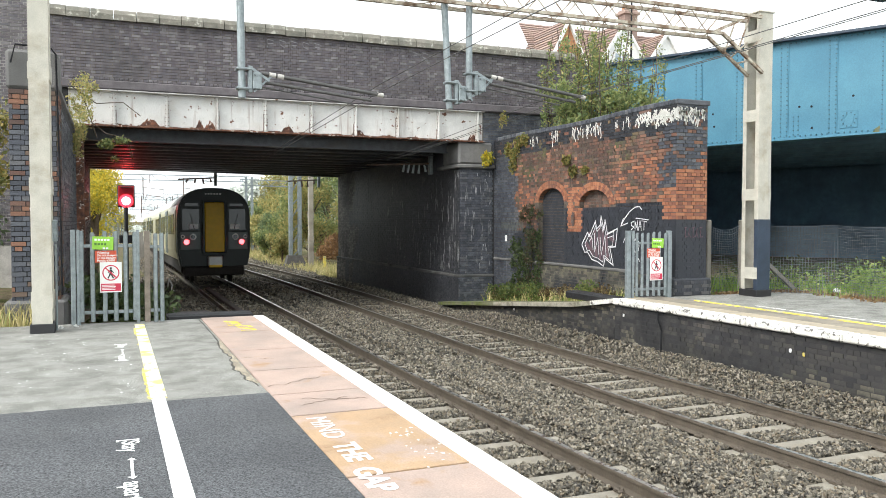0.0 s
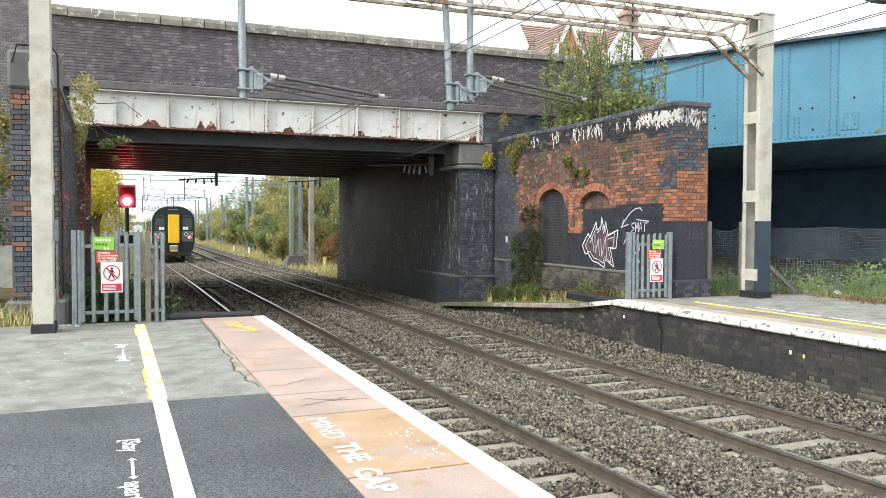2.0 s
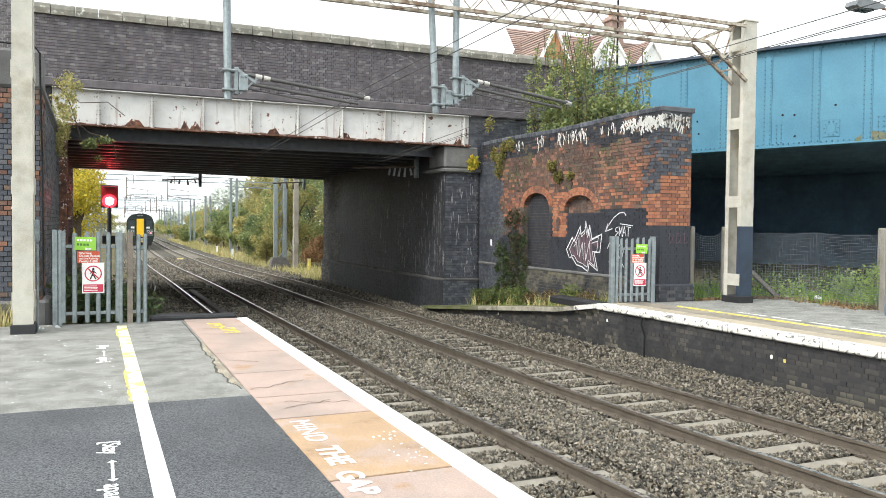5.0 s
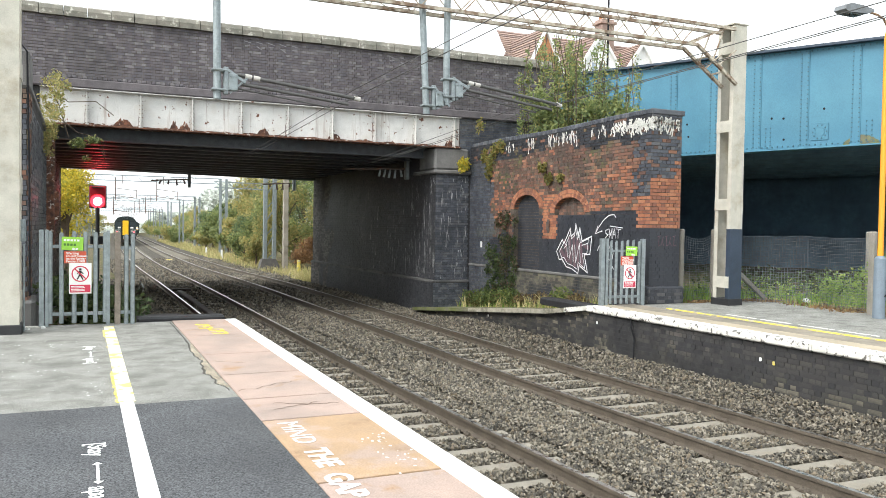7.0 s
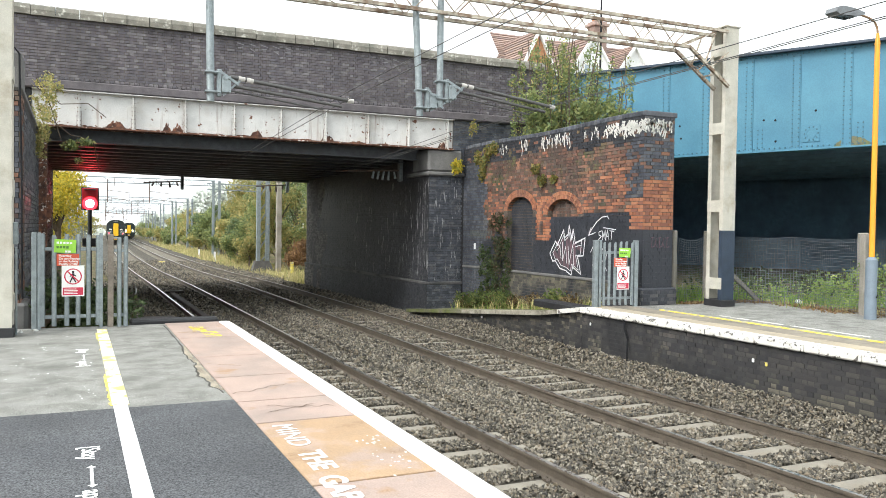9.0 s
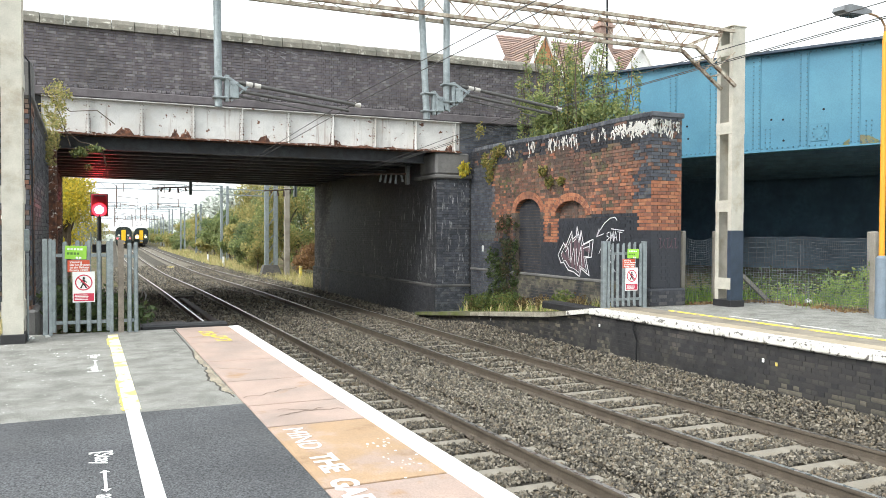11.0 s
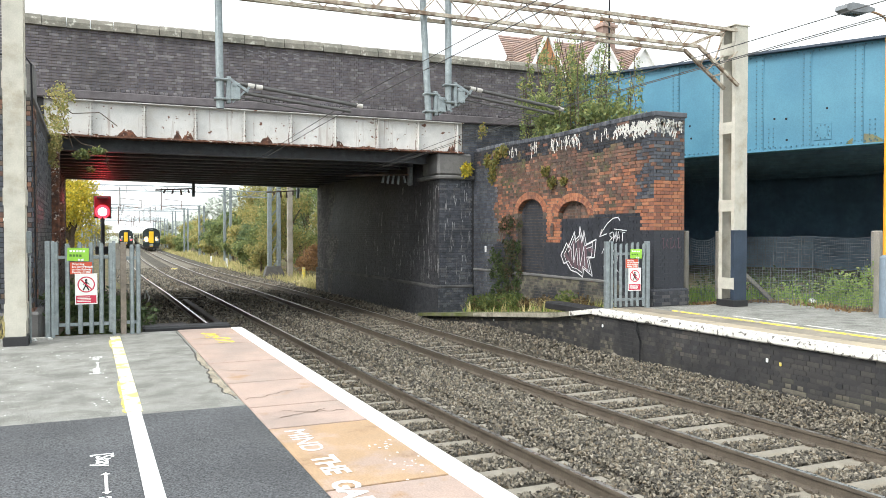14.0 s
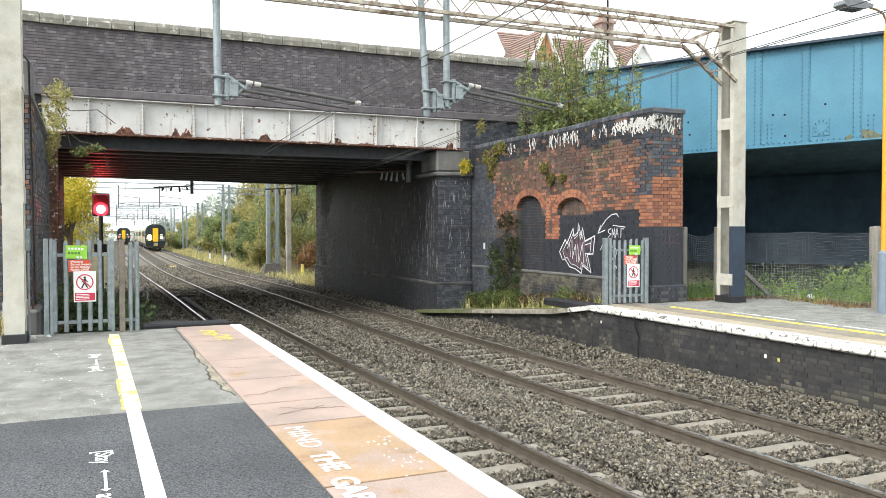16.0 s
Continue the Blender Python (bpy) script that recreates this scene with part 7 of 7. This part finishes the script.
# bank of trees and bushes on the east side of the line
bank = [(13.6, 55, 3.6, 1.4, BANK_GREEN), (13.6, 42.5, 7.0, 1.9, BANK_GREEN), (15.5, 43, 9.0, 2.6, BANK_OLIVE), (10.6, 54, 2.6, 1.2, BANK_OLIVE), (10.9, 60, 3.0, 1.3, BANK_GREEN), (17, 53, 10, 3.0, BANK_GREEN), (13, 85, 5.2, 2.0, BANK_GREEN), (15.5, 93, 6.0, 2.4, BANK_DARK), (18, 112, 7.0, 3.0, BANK_GREEN), (14.0, 46.5, 6.5, 2.0, BANK_OLIVE), (11.8, 51, 6.2, 2.2, BANK_OLIVE), (14.4, 49, 8.5, 2.6, BANK_GREEN), (11.9, 57, 5.6, 1.9, BANK_GREEN), (14.8, 58, 8.0, 2.8, BANK_DARK),
        (12.0, 63, 4.6, 1.9, BANK_DARK), (14.5, 66, 8.2, 2.8, BANK_OLIVE), (18.5, 60, 10.5, 3.2, BANK_GREEN), (12.6, 71, 4.6, 2.0, BANK_OLIVE), (16.0, 75, 8.5, 3.0, BANK_DARK), (13.0, 80, 3.6, 1.7, BANK_GREEN),
        (17.5, 86, 8.6, 3.2, BANK_OLIVE), (13.8, 90, 3.2, 1.6, BANK_OLIVE), (14.6, 101, 5.2, 2.4, BANK_DARK), (19.5, 100, 7.6, 3.2, BANK_OLIVE), (15.5, 113, 4.4, 2.2, BANK_OLIVE), (17.5, 126, 5.2, 2.6, BANK_GREEN), (19, 145, 5.8, 3.0, BANK_OLIVE), (22, 168, 6.2, 3.4, BANK_OLIVE), (18.5, 155, 4.2, 2.6, BANK_GREEN), (21, 185, 5.0, 3.0, BANK_GREEN), (24, 210, 6, 3.6, BANK_OLIVE), (27, 235, 6.5, 4, BANK_GREEN),
        (13.2, 97, 2.6, 1.8, BANK_OLIVE), (14.2, 107, 2.8, 2.0, BANK_GREEN), (15.2, 120, 3.0, 2.2, BANK_OLIVE), (16.2, 134, 3.2, 2.4, BANK_GREEN), (18.0, 149, 3.4, 2.6, BANK_OLIVE), (19.5, 163, 3.4, 2.8, BANK_GREEN), (21.0, 178, 3.6, 3.0, BANK_OLIVE), (23.5, 196, 3.8, 3.2, BANK_GREEN),
        (13.4, 132, 2.8, 2.0, BANK_GREEN), (14.4, 152, 3.2, 2.4, BANK_OLIVE), (15.3, 172, 3.4, 2.6, BANK_GREEN), (16.4, 194, 3.8, 3.0, BANK_OLIVE), (17.4, 218, 4.2, 3.4, BANK_GREEN), (18.6, 245, 4.6, 3.8, BANK_OLIVE), (20.2, 275, 4.8, 4.2, BANK_GREEN)]
for k, (x, y, h, s, mat) in enumerate(bank):
    kind = "bush" if h < 5 else "tree"
    tree(f"{'dense' if h > 6 else 'low'} {mat.name.replace(' leaves', '')} {kind} on the railway bank", (x, y), h, s, mat, int(5200 * min(1.6, h / 5)), 0.09 if y < 70 else 0.14, 40 + k, base=-1.15 + fall(y) + 0.12 * max(0, x - bend(y) - 11.5), crown_from=0.04, category=kind, blobs=18)
for k, (x, y, h, s) in enumerate([(-3, 58, 6.5, 2.4), (-3.2, 70, 6.0, 2.6), (-2.6, 84, 5.6, 2.4), (-3.5, 100, 6.0, 3.0), (-2.2, 118, 5.0, 2.6), (-3, 138, 6.0, 3.0), (-1.0, 158, 5.0, 2.8), (0.5, 185, 6, 3.2), (3.0, 215, 6, 3.4)]):
    tree("turning olive tree on the west bank", (x, y), h, s, BANK_OLIVE, 3500, 0.15, 80 + k, base=-0.8 + fall(y), crown_from=0.05)

# distant wood; air haze is painted into its pale leaves
PAINTED_HAZE = material("far wood with haze in its colour", (0.6, 0.63, 0.58), 1.0, vary=0.12, bump=0)
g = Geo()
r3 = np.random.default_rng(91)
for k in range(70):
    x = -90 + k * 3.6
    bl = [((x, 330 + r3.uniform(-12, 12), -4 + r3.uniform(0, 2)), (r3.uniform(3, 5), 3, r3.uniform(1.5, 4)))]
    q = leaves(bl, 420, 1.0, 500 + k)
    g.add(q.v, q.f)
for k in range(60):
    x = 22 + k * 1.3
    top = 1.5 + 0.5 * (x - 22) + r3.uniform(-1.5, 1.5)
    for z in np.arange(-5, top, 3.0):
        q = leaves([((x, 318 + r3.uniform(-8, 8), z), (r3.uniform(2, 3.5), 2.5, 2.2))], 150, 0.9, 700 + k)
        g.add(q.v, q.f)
tagged(part("far_wood", g, PAINTED_HAZE), "woodland far along the line, painted pale for haze", "woodland", "", "stuff")


def grass_patch(name, label, n, where, h0, h1, mat, seed):
    r = np.random.default_rng(seed)
    g = Geo()
    for k in range(n):
        x, y, z = where(r)
        h, a, w = r.uniform(h0, h1), r.uniform(0, 6.28), r.uniform(0.006, 0.014)
        lean = r.normal(0, 0.3 * h, 2)
        dx, dy = math.cos(a) * w, math.sin(a) * w
        i = len(g.v)
        g.v += [(x - dx, y - dy, z), (x + dx, y + dy, z), (x + lean[0] * 0.4 + dx * 0.7, y + lean[1] * 0.4 + dy * 0.7, z + h * 0.6), (x + lean[0] * 0.4 - dx * 0.7, y + lean[1] * 0.4 - dy * 0.7, z + h * 0.6), (x + lean[0], y + lean[1], z + h)]
        g.f += [(i, i + 1, i + 2, i + 3), (i + 3, i + 2, i + 4)]
    return tagged(part(name, g, mat), label, "grass", "", "stuff")


def ramp_z(y):
    for (a, za), (b, zb) in zip(RAMP, RAMP[1:]):
        if a <= y <= b:
            return za + (zb - za) * (y - a) / (b - a)
    return RAMP[-1][1] if y > RAMP[-1][0] else RAMP[0][1]


def on_ramp(r):
    y = r.uniform(14.6, 21.5)
    while noise.noise(Vector((y * 1.4, 0, 7))) < r.uniform(-0.35, 0.45):
        y = r.uniform(14.6, 21.5)
    return (WX - 0.03 - abs(r.normal(0, 0.28)), y, ramp_z(y) - 0.02)


WEED_GREEN = leafy("bright green weed leaves", [(0.22, 0.33, 0.08), (0.28, 0.38, 0.1), (0.17, 0.27, 0.07), (0.34, 0.4, 0.12)])
GREEN_BLADE = leafy("green grass blades", [(0.17, 0.29, 0.05), (0.22, 0.34, 0.06), (0.12, 0.22, 0.045), (0.28, 0.33, 0.09)])
grass_patch("dry_grass", "dry grass along the foot of the wing wall", 900, on_ramp, 0.06, 0.38, GRASS, 1)
grass_patch("green_grass", "green weeds along the foot of the wing wall", 500, on_ramp, 0.08, 0.25, GREEN_BLADE, 2)
grass_patch("dry_grass", "dry yellow grass at the platform end", 900, lambda r: (r.uniform(-3.2, -0.95), r.uniform(13.5, 14.4), -0.08), 0.12, 0.45, GRASS, 3)
grass_patch("green_grass", "grass behind the mesh fence", 900, lambda r: (r.uniform(11.9, 14.6), r.uniform(13.6, 15.5), 0.0), 0.12, 0.4, GREEN_BLADE, 4)
grass_patch("green_grass", "grass and weeds under the blue bridge", 900, lambda r: (14.9 + 0.5 * r.normal(0, 1), 12.1 + 0.6 * r.normal(0, 1), 0.0), 0.08, 0.35, GREEN_BLADE, 5)
grass_patch("dry_grass", "dry grass at the fence", 300, lambda r: (13.85 + abs(r.normal(0, 0.6)), r.uniform(9.6, 13.3), 0.0), 0.05, 0.2, GRASS, 6)


def by_line(r):
    y = 38 + 120 * r.uniform(0, 1) ** 1.6
    s = r.uniform(9.6, 12.6)
    return (s + bend(y), y, -1.17 + fall(y) + 0.12 * max(0, s - 11.5))


def bank_grass(n, seed):
    r = np.random.default_rng(seed)
    g = Geo()
    for k in range(n):
        x, y, z = by_line(r)
        h, a, w = r.uniform(0.15, 0.55), r.uniform(0, 6.28), r.uniform(0.015, 0.03) * (y / 50)
        dx, dy, lx, ly = math.cos(a) * w, math.sin(a) * w, *r.normal(0, 0.15, 2)
        i = len(g.v)
        g.v += [(x - dx, y - dy, z), (x + dx, y + dy, z), (x + lx, y + ly, z + h)]
        g.f.append((i, i + 1, i + 2))
    return g


tagged(part("dry_grass", bank_grass(10000, 7), GRASS), "tall dry straw-coloured grass along the line", "grass", "", "stuff")


def plant(name, label, blobs, n, size, mat, seed, category="plant", at=(0, 0, 0), stems=()):
    t = thing(name, label, category, "", at)
    tagged(part("foliage", leaves(blobs, n, size, seed, shell_bias=0.6), mat, t), "", "", "", "stuff")
    if stems:
        g = Geo()
        for pts in stems:
            g.line(pts, 0.012, 5)
        part("stem", g, BARK, t)
    return t


# tall bush behind the wing wall
BUSH_GREEN = leafy("green and yellowing bush leaves", [(0.2, 0.25, 0.1), (0.15, 0.2, 0.08), (0.25, 0.28, 0.11), (0.4, 0.36, 0.13), (0.18, 0.23, 0.09)])
rb = random.Random(12)
stems, top, low = [], [], []
for k in range(62):
    x, y = rb.uniform(11.4, 14.6), rb.uniform(18.6, 20.4)
    h = rb.uniform(5.6, 7.6) - 0.35 * abs(x - 12.9)
    stems.append([(12.6 + (x - 12.6) * 0.3, y, 0.0), (12.6 + (x - 12.6) * 0.7, y, h * 0.55), (x, y, h * 0.85), (x + rb.uniform(-0.3, 0.3), y, h)])
    for j in range(6):
        z = h * (0.66 + 0.06 * j)
        top.append(((x + rb.uniform(-0.2, 0.2), y, z), (0.16, 0.16, 0.3)))
for k in range(30):
    low.append(((rb.uniform(11.4, 14.6), rb.uniform(18.4, 20.6), rb.uniform(3.6, 5.2)), (0.45, 0.4, 0.4)))
plant("bush", "tall feathery green and yellowing bush growing behind the wing wall", top, 13000, 0.05, BUSH_GREEN, 61, "bush", stems=stems)
plant("bush", "dense green bush growing behind the wing wall", low, 8000, 0.065, BANK_GREEN, 62, "bush", stems=[[(12.5, 19.5, 0), (12.6, 19.5, 4.2)], [(13.4, 19.2, 0), (13.6, 19.2, 4.5)]])
# ivy and ferns on the walls
ivy = [((WX - 0.06, rb.uniform(18.95, 20.6), rb.uniform(-0.5, 1.5) * rb.uniform(0.4, 1)), (0.05, 0.22, 0.25)) for _ in range(26)]
plant("ivy", "dark ivy climbing the sooty brick wall", ivy, 1500, 0.05, LEAF_DARK, 63, "ivy")
IVY_OLD = leafy("dark and reddened ivy leaves", [(0.06, 0.08, 0.035), (0.09, 0.1, 0.045), (0.12, 0.08, 0.05), (0.05, 0.06, 0.03)])
ivy2 = [((WX - 0.1, 19.35 + rb.gauss(0, 0.28), rb.uniform(-0.4, 1.95)), (0.09, 0.2, 0.2)) for _ in range(30)]
plant("ivy", "green ivy column climbing beside the arches", ivy2, 1700, 0.045, IVY_OLD, 91, "ivy", stems=[[(WX - 0.05, 19.3, -0.7), (WX - 0.06, 19.45, 0.4), (WX - 0.05, 19.3, 1.9)]])
plant("shrub", "low bramble at the foot of the wing wall", [((WX - 0.35, y, ramp_z(y) + 0.25), (0.3, 0.35, 0.28)) for y in (21.2, 20.6, 20.2, 19.9, 19.4, 19.0, 18.6, 16.2)], 3600, 0.045, LEAF_GREEN, 64, "shrub")
plant("bramble", "brown dead bramble stems at the wing wall", [((WX - 0.3, y, ramp_z(y) + 0.2), (0.25, 0.4, 0.22)) for y in (21.0, 20.2, 19.4, 18.2, 17.2, 15.6)], 1500, 0.045, leafy("brown dead leaves", [(0.16, 0.11, 0.05), (0.22, 0.16, 0.07), (0.11, 0.08, 0.04)]), 83, "bramble")
plant("fern", "yellow-green fern sprouting from the string course", [((10.5, BRIDGE_NEAR - 0.15, 3.5), (0.22, 0.12, 0.22)), ((10.45, BRIDGE_NEAR - 0.15, 3.35), (0.15, 0.1, 0.15))], 420, 0.06, LEAF_YELLOW, 65, "fern")
plant("fern", "green ferns sprouting from the wing wall", [((WX - 0.08, 17.6, 3.15), (0.08, 0.22, 0.16)), ((WX - 0.08, 17.3, 2.85), (0.08, 0.2, 0.18)), ((WX - 0.05, 16.8, 2.85), (0.06, 0.2, 0.12))], 500, 0.05, LEAF_OLIVE, 66, "fern")
plant("ivy", "straggling creeper at the junction of wing wall and parapet", [((WX - 0.05, y, z), (0.1, 0.25, 0.25)) for y, z in ((21.2, 4.6), (20.9, 3.7), (20.5, 3.5), (20.6, 3.2), (20.3, 3.8), (19.9, 3.9))], 900, 0.055, LEAF_OLIVE, 67, "ivy")
# creeper over the west end of the girder
cre = [((-0.75 + rb.uniform(-0.15, 0.5) * (1 - k / 40), 21.0 - rb.uniform(0, 1.6), 4.9 - k * 0.05), (0.16, 0.2, 0.16)) for k in range(36)]
cst = [[(-0.8, 20.5, 4.9), (-0.5, 20.8, 4.3), (-0.3, 21, 3.6)], [(-0.8, 20.5, 4.7), (-0.3, 20.9, 4.4), (0.3, 21.2, 4.5), (0.7, 21.3, 4.2)], [(-0.75, 20.5, 4.2), (-0.1, 21, 3.7), (0.4, 21, 3.6), (0.5, 21, 3.1)]]
plant("creeper", "straggling green and yellow creeper hanging over the girder end", cre, 2200, 0.038, BANK_OLIVE, 68, "creeper", stems=cst)
plant("creeper", "bright leaf sprays hanging below the girder", [((0.25, 21, 3.55), (0.22, 0.2, 0.12)), ((-0.1, 21, 3.45), (0.2, 0.2, 0.14)), ((0.1, 21, 3.1), (0.12, 0.1, 0.1))], 260, 0.055, BANK_GREEN, 69, "creeper")
# growth behind the palisade gate and beside the west pier
plant("shrub", "dark evergreen undergrowth behind the palisade", [((rb.uniform(-0.6, 0.85), rb.uniform(14.3, 17.5), rb.uniform(-0.9, 0.6)), (0.35, 0.4, 0.35)) for _ in range(22)], 4200, 0.06, LEAF_DARK, 70, "shrub")
plant("shrub", "dark green bushes behind the west pier", [((rb.uniform(-4.5, -1.9), rb.uniform(15.2, 18), rb.uniform(0.2, 2.4)), (0.6, 0.5, 0.5)) for _ in range(22)], 4200, 0.07, LEAF_DARK, 71, "shrub")
plant("shrub", "light green bush beside the west pier", [((rb.uniform(-4.5, -1.9), rb.uniform(17, 19), rb.uniform(2.4, 4.0)), (0.5, 0.5, 0.5)) for _ in range(10)], 1800, 0.07, LEAF_OLIVE, 72, "shrub")
for k, (x, y, z, s) in enumerate(((14.3, 11.3, 0.3, 0.45), (14.0, 10.8, 0.5, 0.4), (14.7, 12.2, 0.2, 0.35), (15.3, 12.6, 0.2, 0.35), (13.95, 10.3, 0.6, 0.4), (14.3, 9.4, 0.5, 0.5), (14.6, 11.7, 0.25, 0.5), (15.2, 11.9, 0.3, 0.5), (15.8, 12.4, 0.3, 0.5), (14.1, 10.6, 0.9, 0.35), (16.3, 12.8, 0.3, 0.5), (14.9, 11.0, 0.35, 0.5))):
    plant("weed", "leafy green weed growing through the mesh fence", [((0, 0, -0.12), (s * 0.6, s * 0.6, s * 0.35)), ((0.16, 0.1, s * 0.5), (s * 0.14, s * 0.14, s * 0.6)), ((-0.2, 0.05, s * 0.3), (s * 0.12, s * 0.12, s * 0.55)), ((0.02, -0.1, s * 0.75), (s * 0.1, s * 0.1, s * 0.6))], 260, 0.04, WEED_GREEN, 73 + k, "weed", (x, y, z))
scrub = []
for k in range(46):
    u = rb.random()
    x, y = 13.15 + 1.75 * u + rb.uniform(0, 0.9), 14.0 - 2.3 * u + rb.uniform(0, 0.9)
    h = rb.uniform(0.12, 0.36) * (0.8 + 0.7 * u)
    scrub.append(((x, y, h * 0.8), (rb.uniform(0.14, 0.3), 0.22, h)))
plant("scrub", "mixed green scrub and weeds growing behind the mesh fence", [q for q in scrub[:26] if q[0][0] > 14.0], 1300, 0.042, WEED_GREEN, 96, "scrub")
# dark leaf patches added over the bright ground, in place of the bridge's shade
plant("scrub", "dark leafy scrub standing in for shade behind the mesh fence", scrub[26:] + [((x + 1.0, y + 1.0, 0.35), (0.6, 0.5, 0.4)) for (x, y, z), q in scrub[::3]], 1900, 0.05, LEAF_DARK, 97, "scrub")
# rusty heap of cut bracken by the post
plant("bracken", "heap of rust-brown cut bracken beside the line", [((12.2, 47.5, -0.3), (0.9, 1.0, 0.6)), ((12.9, 48.3, 0.2), (1.1, 1.0, 0.6)), ((12.7, 47.6, 0.5), (0.5, 0.6, 0.4))], 3000, 0.09, leafy("rust-brown bracken", [(0.26, 0.15, 0.07), (0.34, 0.2, 0.09), (0.19, 0.11, 0.06)]), 82, "bracken")
# leaf litter along the fence
LITTER = leafy("fallen brown leaves", [(0.2, 0.12, 0.06), (0.28, 0.17, 0.08), (0.14, 0.09, 0.05), (0.32, 0.24, 0.12)])
lit = [((13.75 + 0.37 * k % 1.6, 13.2 - 0.17 * k, 0.05), (0.5, 0.4, 0.03)) for k in range(24)] + [((12.2 + 0.35 * k, 13.4, 0.05), (0.4, 0.2, 0.03)) for k in range(5)]
tagged(part("leaf_litter", leaves(lit, 5200, 0.04, 95), LITTER), "fallen brown leaves strewn along the mesh fence", "leaf litter", "", "stuff")
# litter
PAPER = material("white litter", (0.7, 0.7, 0.68), 0.7, vary=0.1)
for k, (x, y) in enumerate(((14.25, 12.4), (14.75, 12.2), (14.5, 11.0), (-0.72, 13.1), (-0.5, 13.2))):
    g = Geo()
    s = 0.1 if k == 0 else 0.05
    pts = [Vector((rng.uniform(-s, s), rng.uniform(-s, s), rng.uniform(0, s * 1.6))) for _ in range(12)]
    bm = bmesh.new()
    for p in pts:
        bm.verts.new(p)
    bmesh.ops.convex_hull(bm, input=bm.verts[:])
    bm.verts.index_update()
    g.add([v.co.copy() for v in bm.verts], [[v.index for v in f.verts] for f in bm.faces])
    bm.free()
    o = tagged(part("litter", g, PAPER), "crumpled white litter on the ground", "litter", "litter")
    o.location = (x, y, (R_TOP if x > 5 else -0.02) - 0.03)

# ---- houses behind the blue bridge ----
ROOF = material("brown roof tiles", (0.3, 0.22, 0.18), 0.85, vary=0.2, ramp=[(0.3, 0.21, 0.17), (0.26, 0.18, 0.15), (0.34, 0.24, 0.2), (0.22, 0.16, 0.14)])
WHITE_WALL = material("white rendered gable", (0.75, 0.74, 0.72), 0.8, vary=0.08)
HOUSE_BRICK = material("orange house brick", (0.42, 0.2, 0.1), 0.9, vary=0.3, fine=20)
house = thing("house", "tall house with white gables and brown tiled roof", "house")
g = Geo()
g.box((28.2, 50.0, 0.0), (41.5, 58, 12.6))
part("wall", g, HOUSE_BRICK, house, "orange brick wall")


def slope(g, a, b, c, d, n):
    """Courses of tiles between the eave a-b and the ridge c-d."""
    a, b, c, d = map(Vector, (a, b, c, d))
    for i in range(n):
        p, q, r_, s = a.lerp(c, i / n), b.lerp(d, i / n), b.lerp(d, (i + 1.15) / n), a.lerp(c, (i + 1.15) / n)
        nn = (q - p).cross(s - p).normalized()
        nn = nn if nn.z > 0 else -nn
        g.add([p + nn * 0.07, q + nn * 0.07, r_ + nn * 0.0, s + nn * 0.0, p, q], [(0, 1, 2, 3), (4, 5, 1, 0)])


g = Geo()
slope(g, (27.9, 49.7, 12.4), (41.8, 49.7, 12.4), (28.6, 54, 16.6), (41.0, 54, 16.6), 22)
tagged(part("roof", g, ROOF, house, "brown tiled roof"), "brown tiled roof", "", "", "stuff")
for c, w, zt, zb in ((33.9, 2.3, 15.5, 12.3), (37.6, 1.6, 15.1, 13.0), (29.3, 1.3, 15.3, 12.6)):
    g = Geo()
    g.extrude([(c - w, zb), (c + w, zb), (c, zt)], 0.3, Matrix.Translation((0, 48.3, 0)) @ pose(0, 0, 0, 90, 0, 0))
    ga = part("gable", g, WHITE_WALL if c > 30 else HOUSE_BRICK, house, "white rendered gable" if c > 30 else "orange brick gable")
    g = Geo()
    for s in (-1, 1):
        g.bar((c + s * (w + 0.2), 47.9, zb - 0.2), (c, 47.9, zt + 0.15), 0.25, 0.16)
    part("bargeboard", g, WHITE_WALL, ga)
    g = Geo()
    for s in (-1, 1):
        slope(g, (c + s * (w + 0.2), 48.0, zb - 0.1), (c + s * (w + 0.2), 53, zb - 0.1), (c, 48.0, zt + 0.25), (c, 53, zt + 0.25), 14)
    tagged(part("gable_roof", g, ROOF, ga), "", "", "", "stuff")
    if c == 33.9:
        g = Geo()
        g.cbox((c - 0.75, 47.96, zb + 0.1), (c + 0.35, 48.02, zb + 1.25), 0.02)
        w_ = part("window", g, material("pale reflecting pane", (0.35, 0.4, 0.45), 0.15, bump=0), ga)
        g = Geo()
        for x in (c - 0.78, c - 0.2, c + 0.38):
            g.cbox((x - 0.04, 47.92, zb + 0.05), (x + 0.04, 47.98, zb + 1.3), 0.01)
        g.cbox((c - 0.82, 47.92, zb + 1.22), (c + 0.42, 47.98, zb + 1.3), 0.01)
        part("window_frame", g, WHITE_WALL, w_)
g = Geo()
g.cbox((37.2, 52.5, 14.5), (38.4, 53.5, 18.2), 0.04)
g.cbox((37.05, 52.35, 17.8), (38.55, 53.65, 18.05), 0.04)
ch = part("chimney", g, ROOF, house, "brick chimney stack")
for x in (37.4, 37.8, 38.2):
    g = Geo()
    g.tube((x, 53, 18.2), (x, 53, 18.65), 0.14, 0.12, 10)
    part("chimney_pot", g, HOUSE_BRICK, ch)
pole = thing("street_pole", "thin dark pole standing on the road bridge", "pole", at=(21.6, 30.0, 4.6))
g = Geo()
g.tube((0, 0, -0.1), (0, 0, 8.5), 0.05, 0.04, 8)
part("shaft", g, CABLE, pole)


motions()
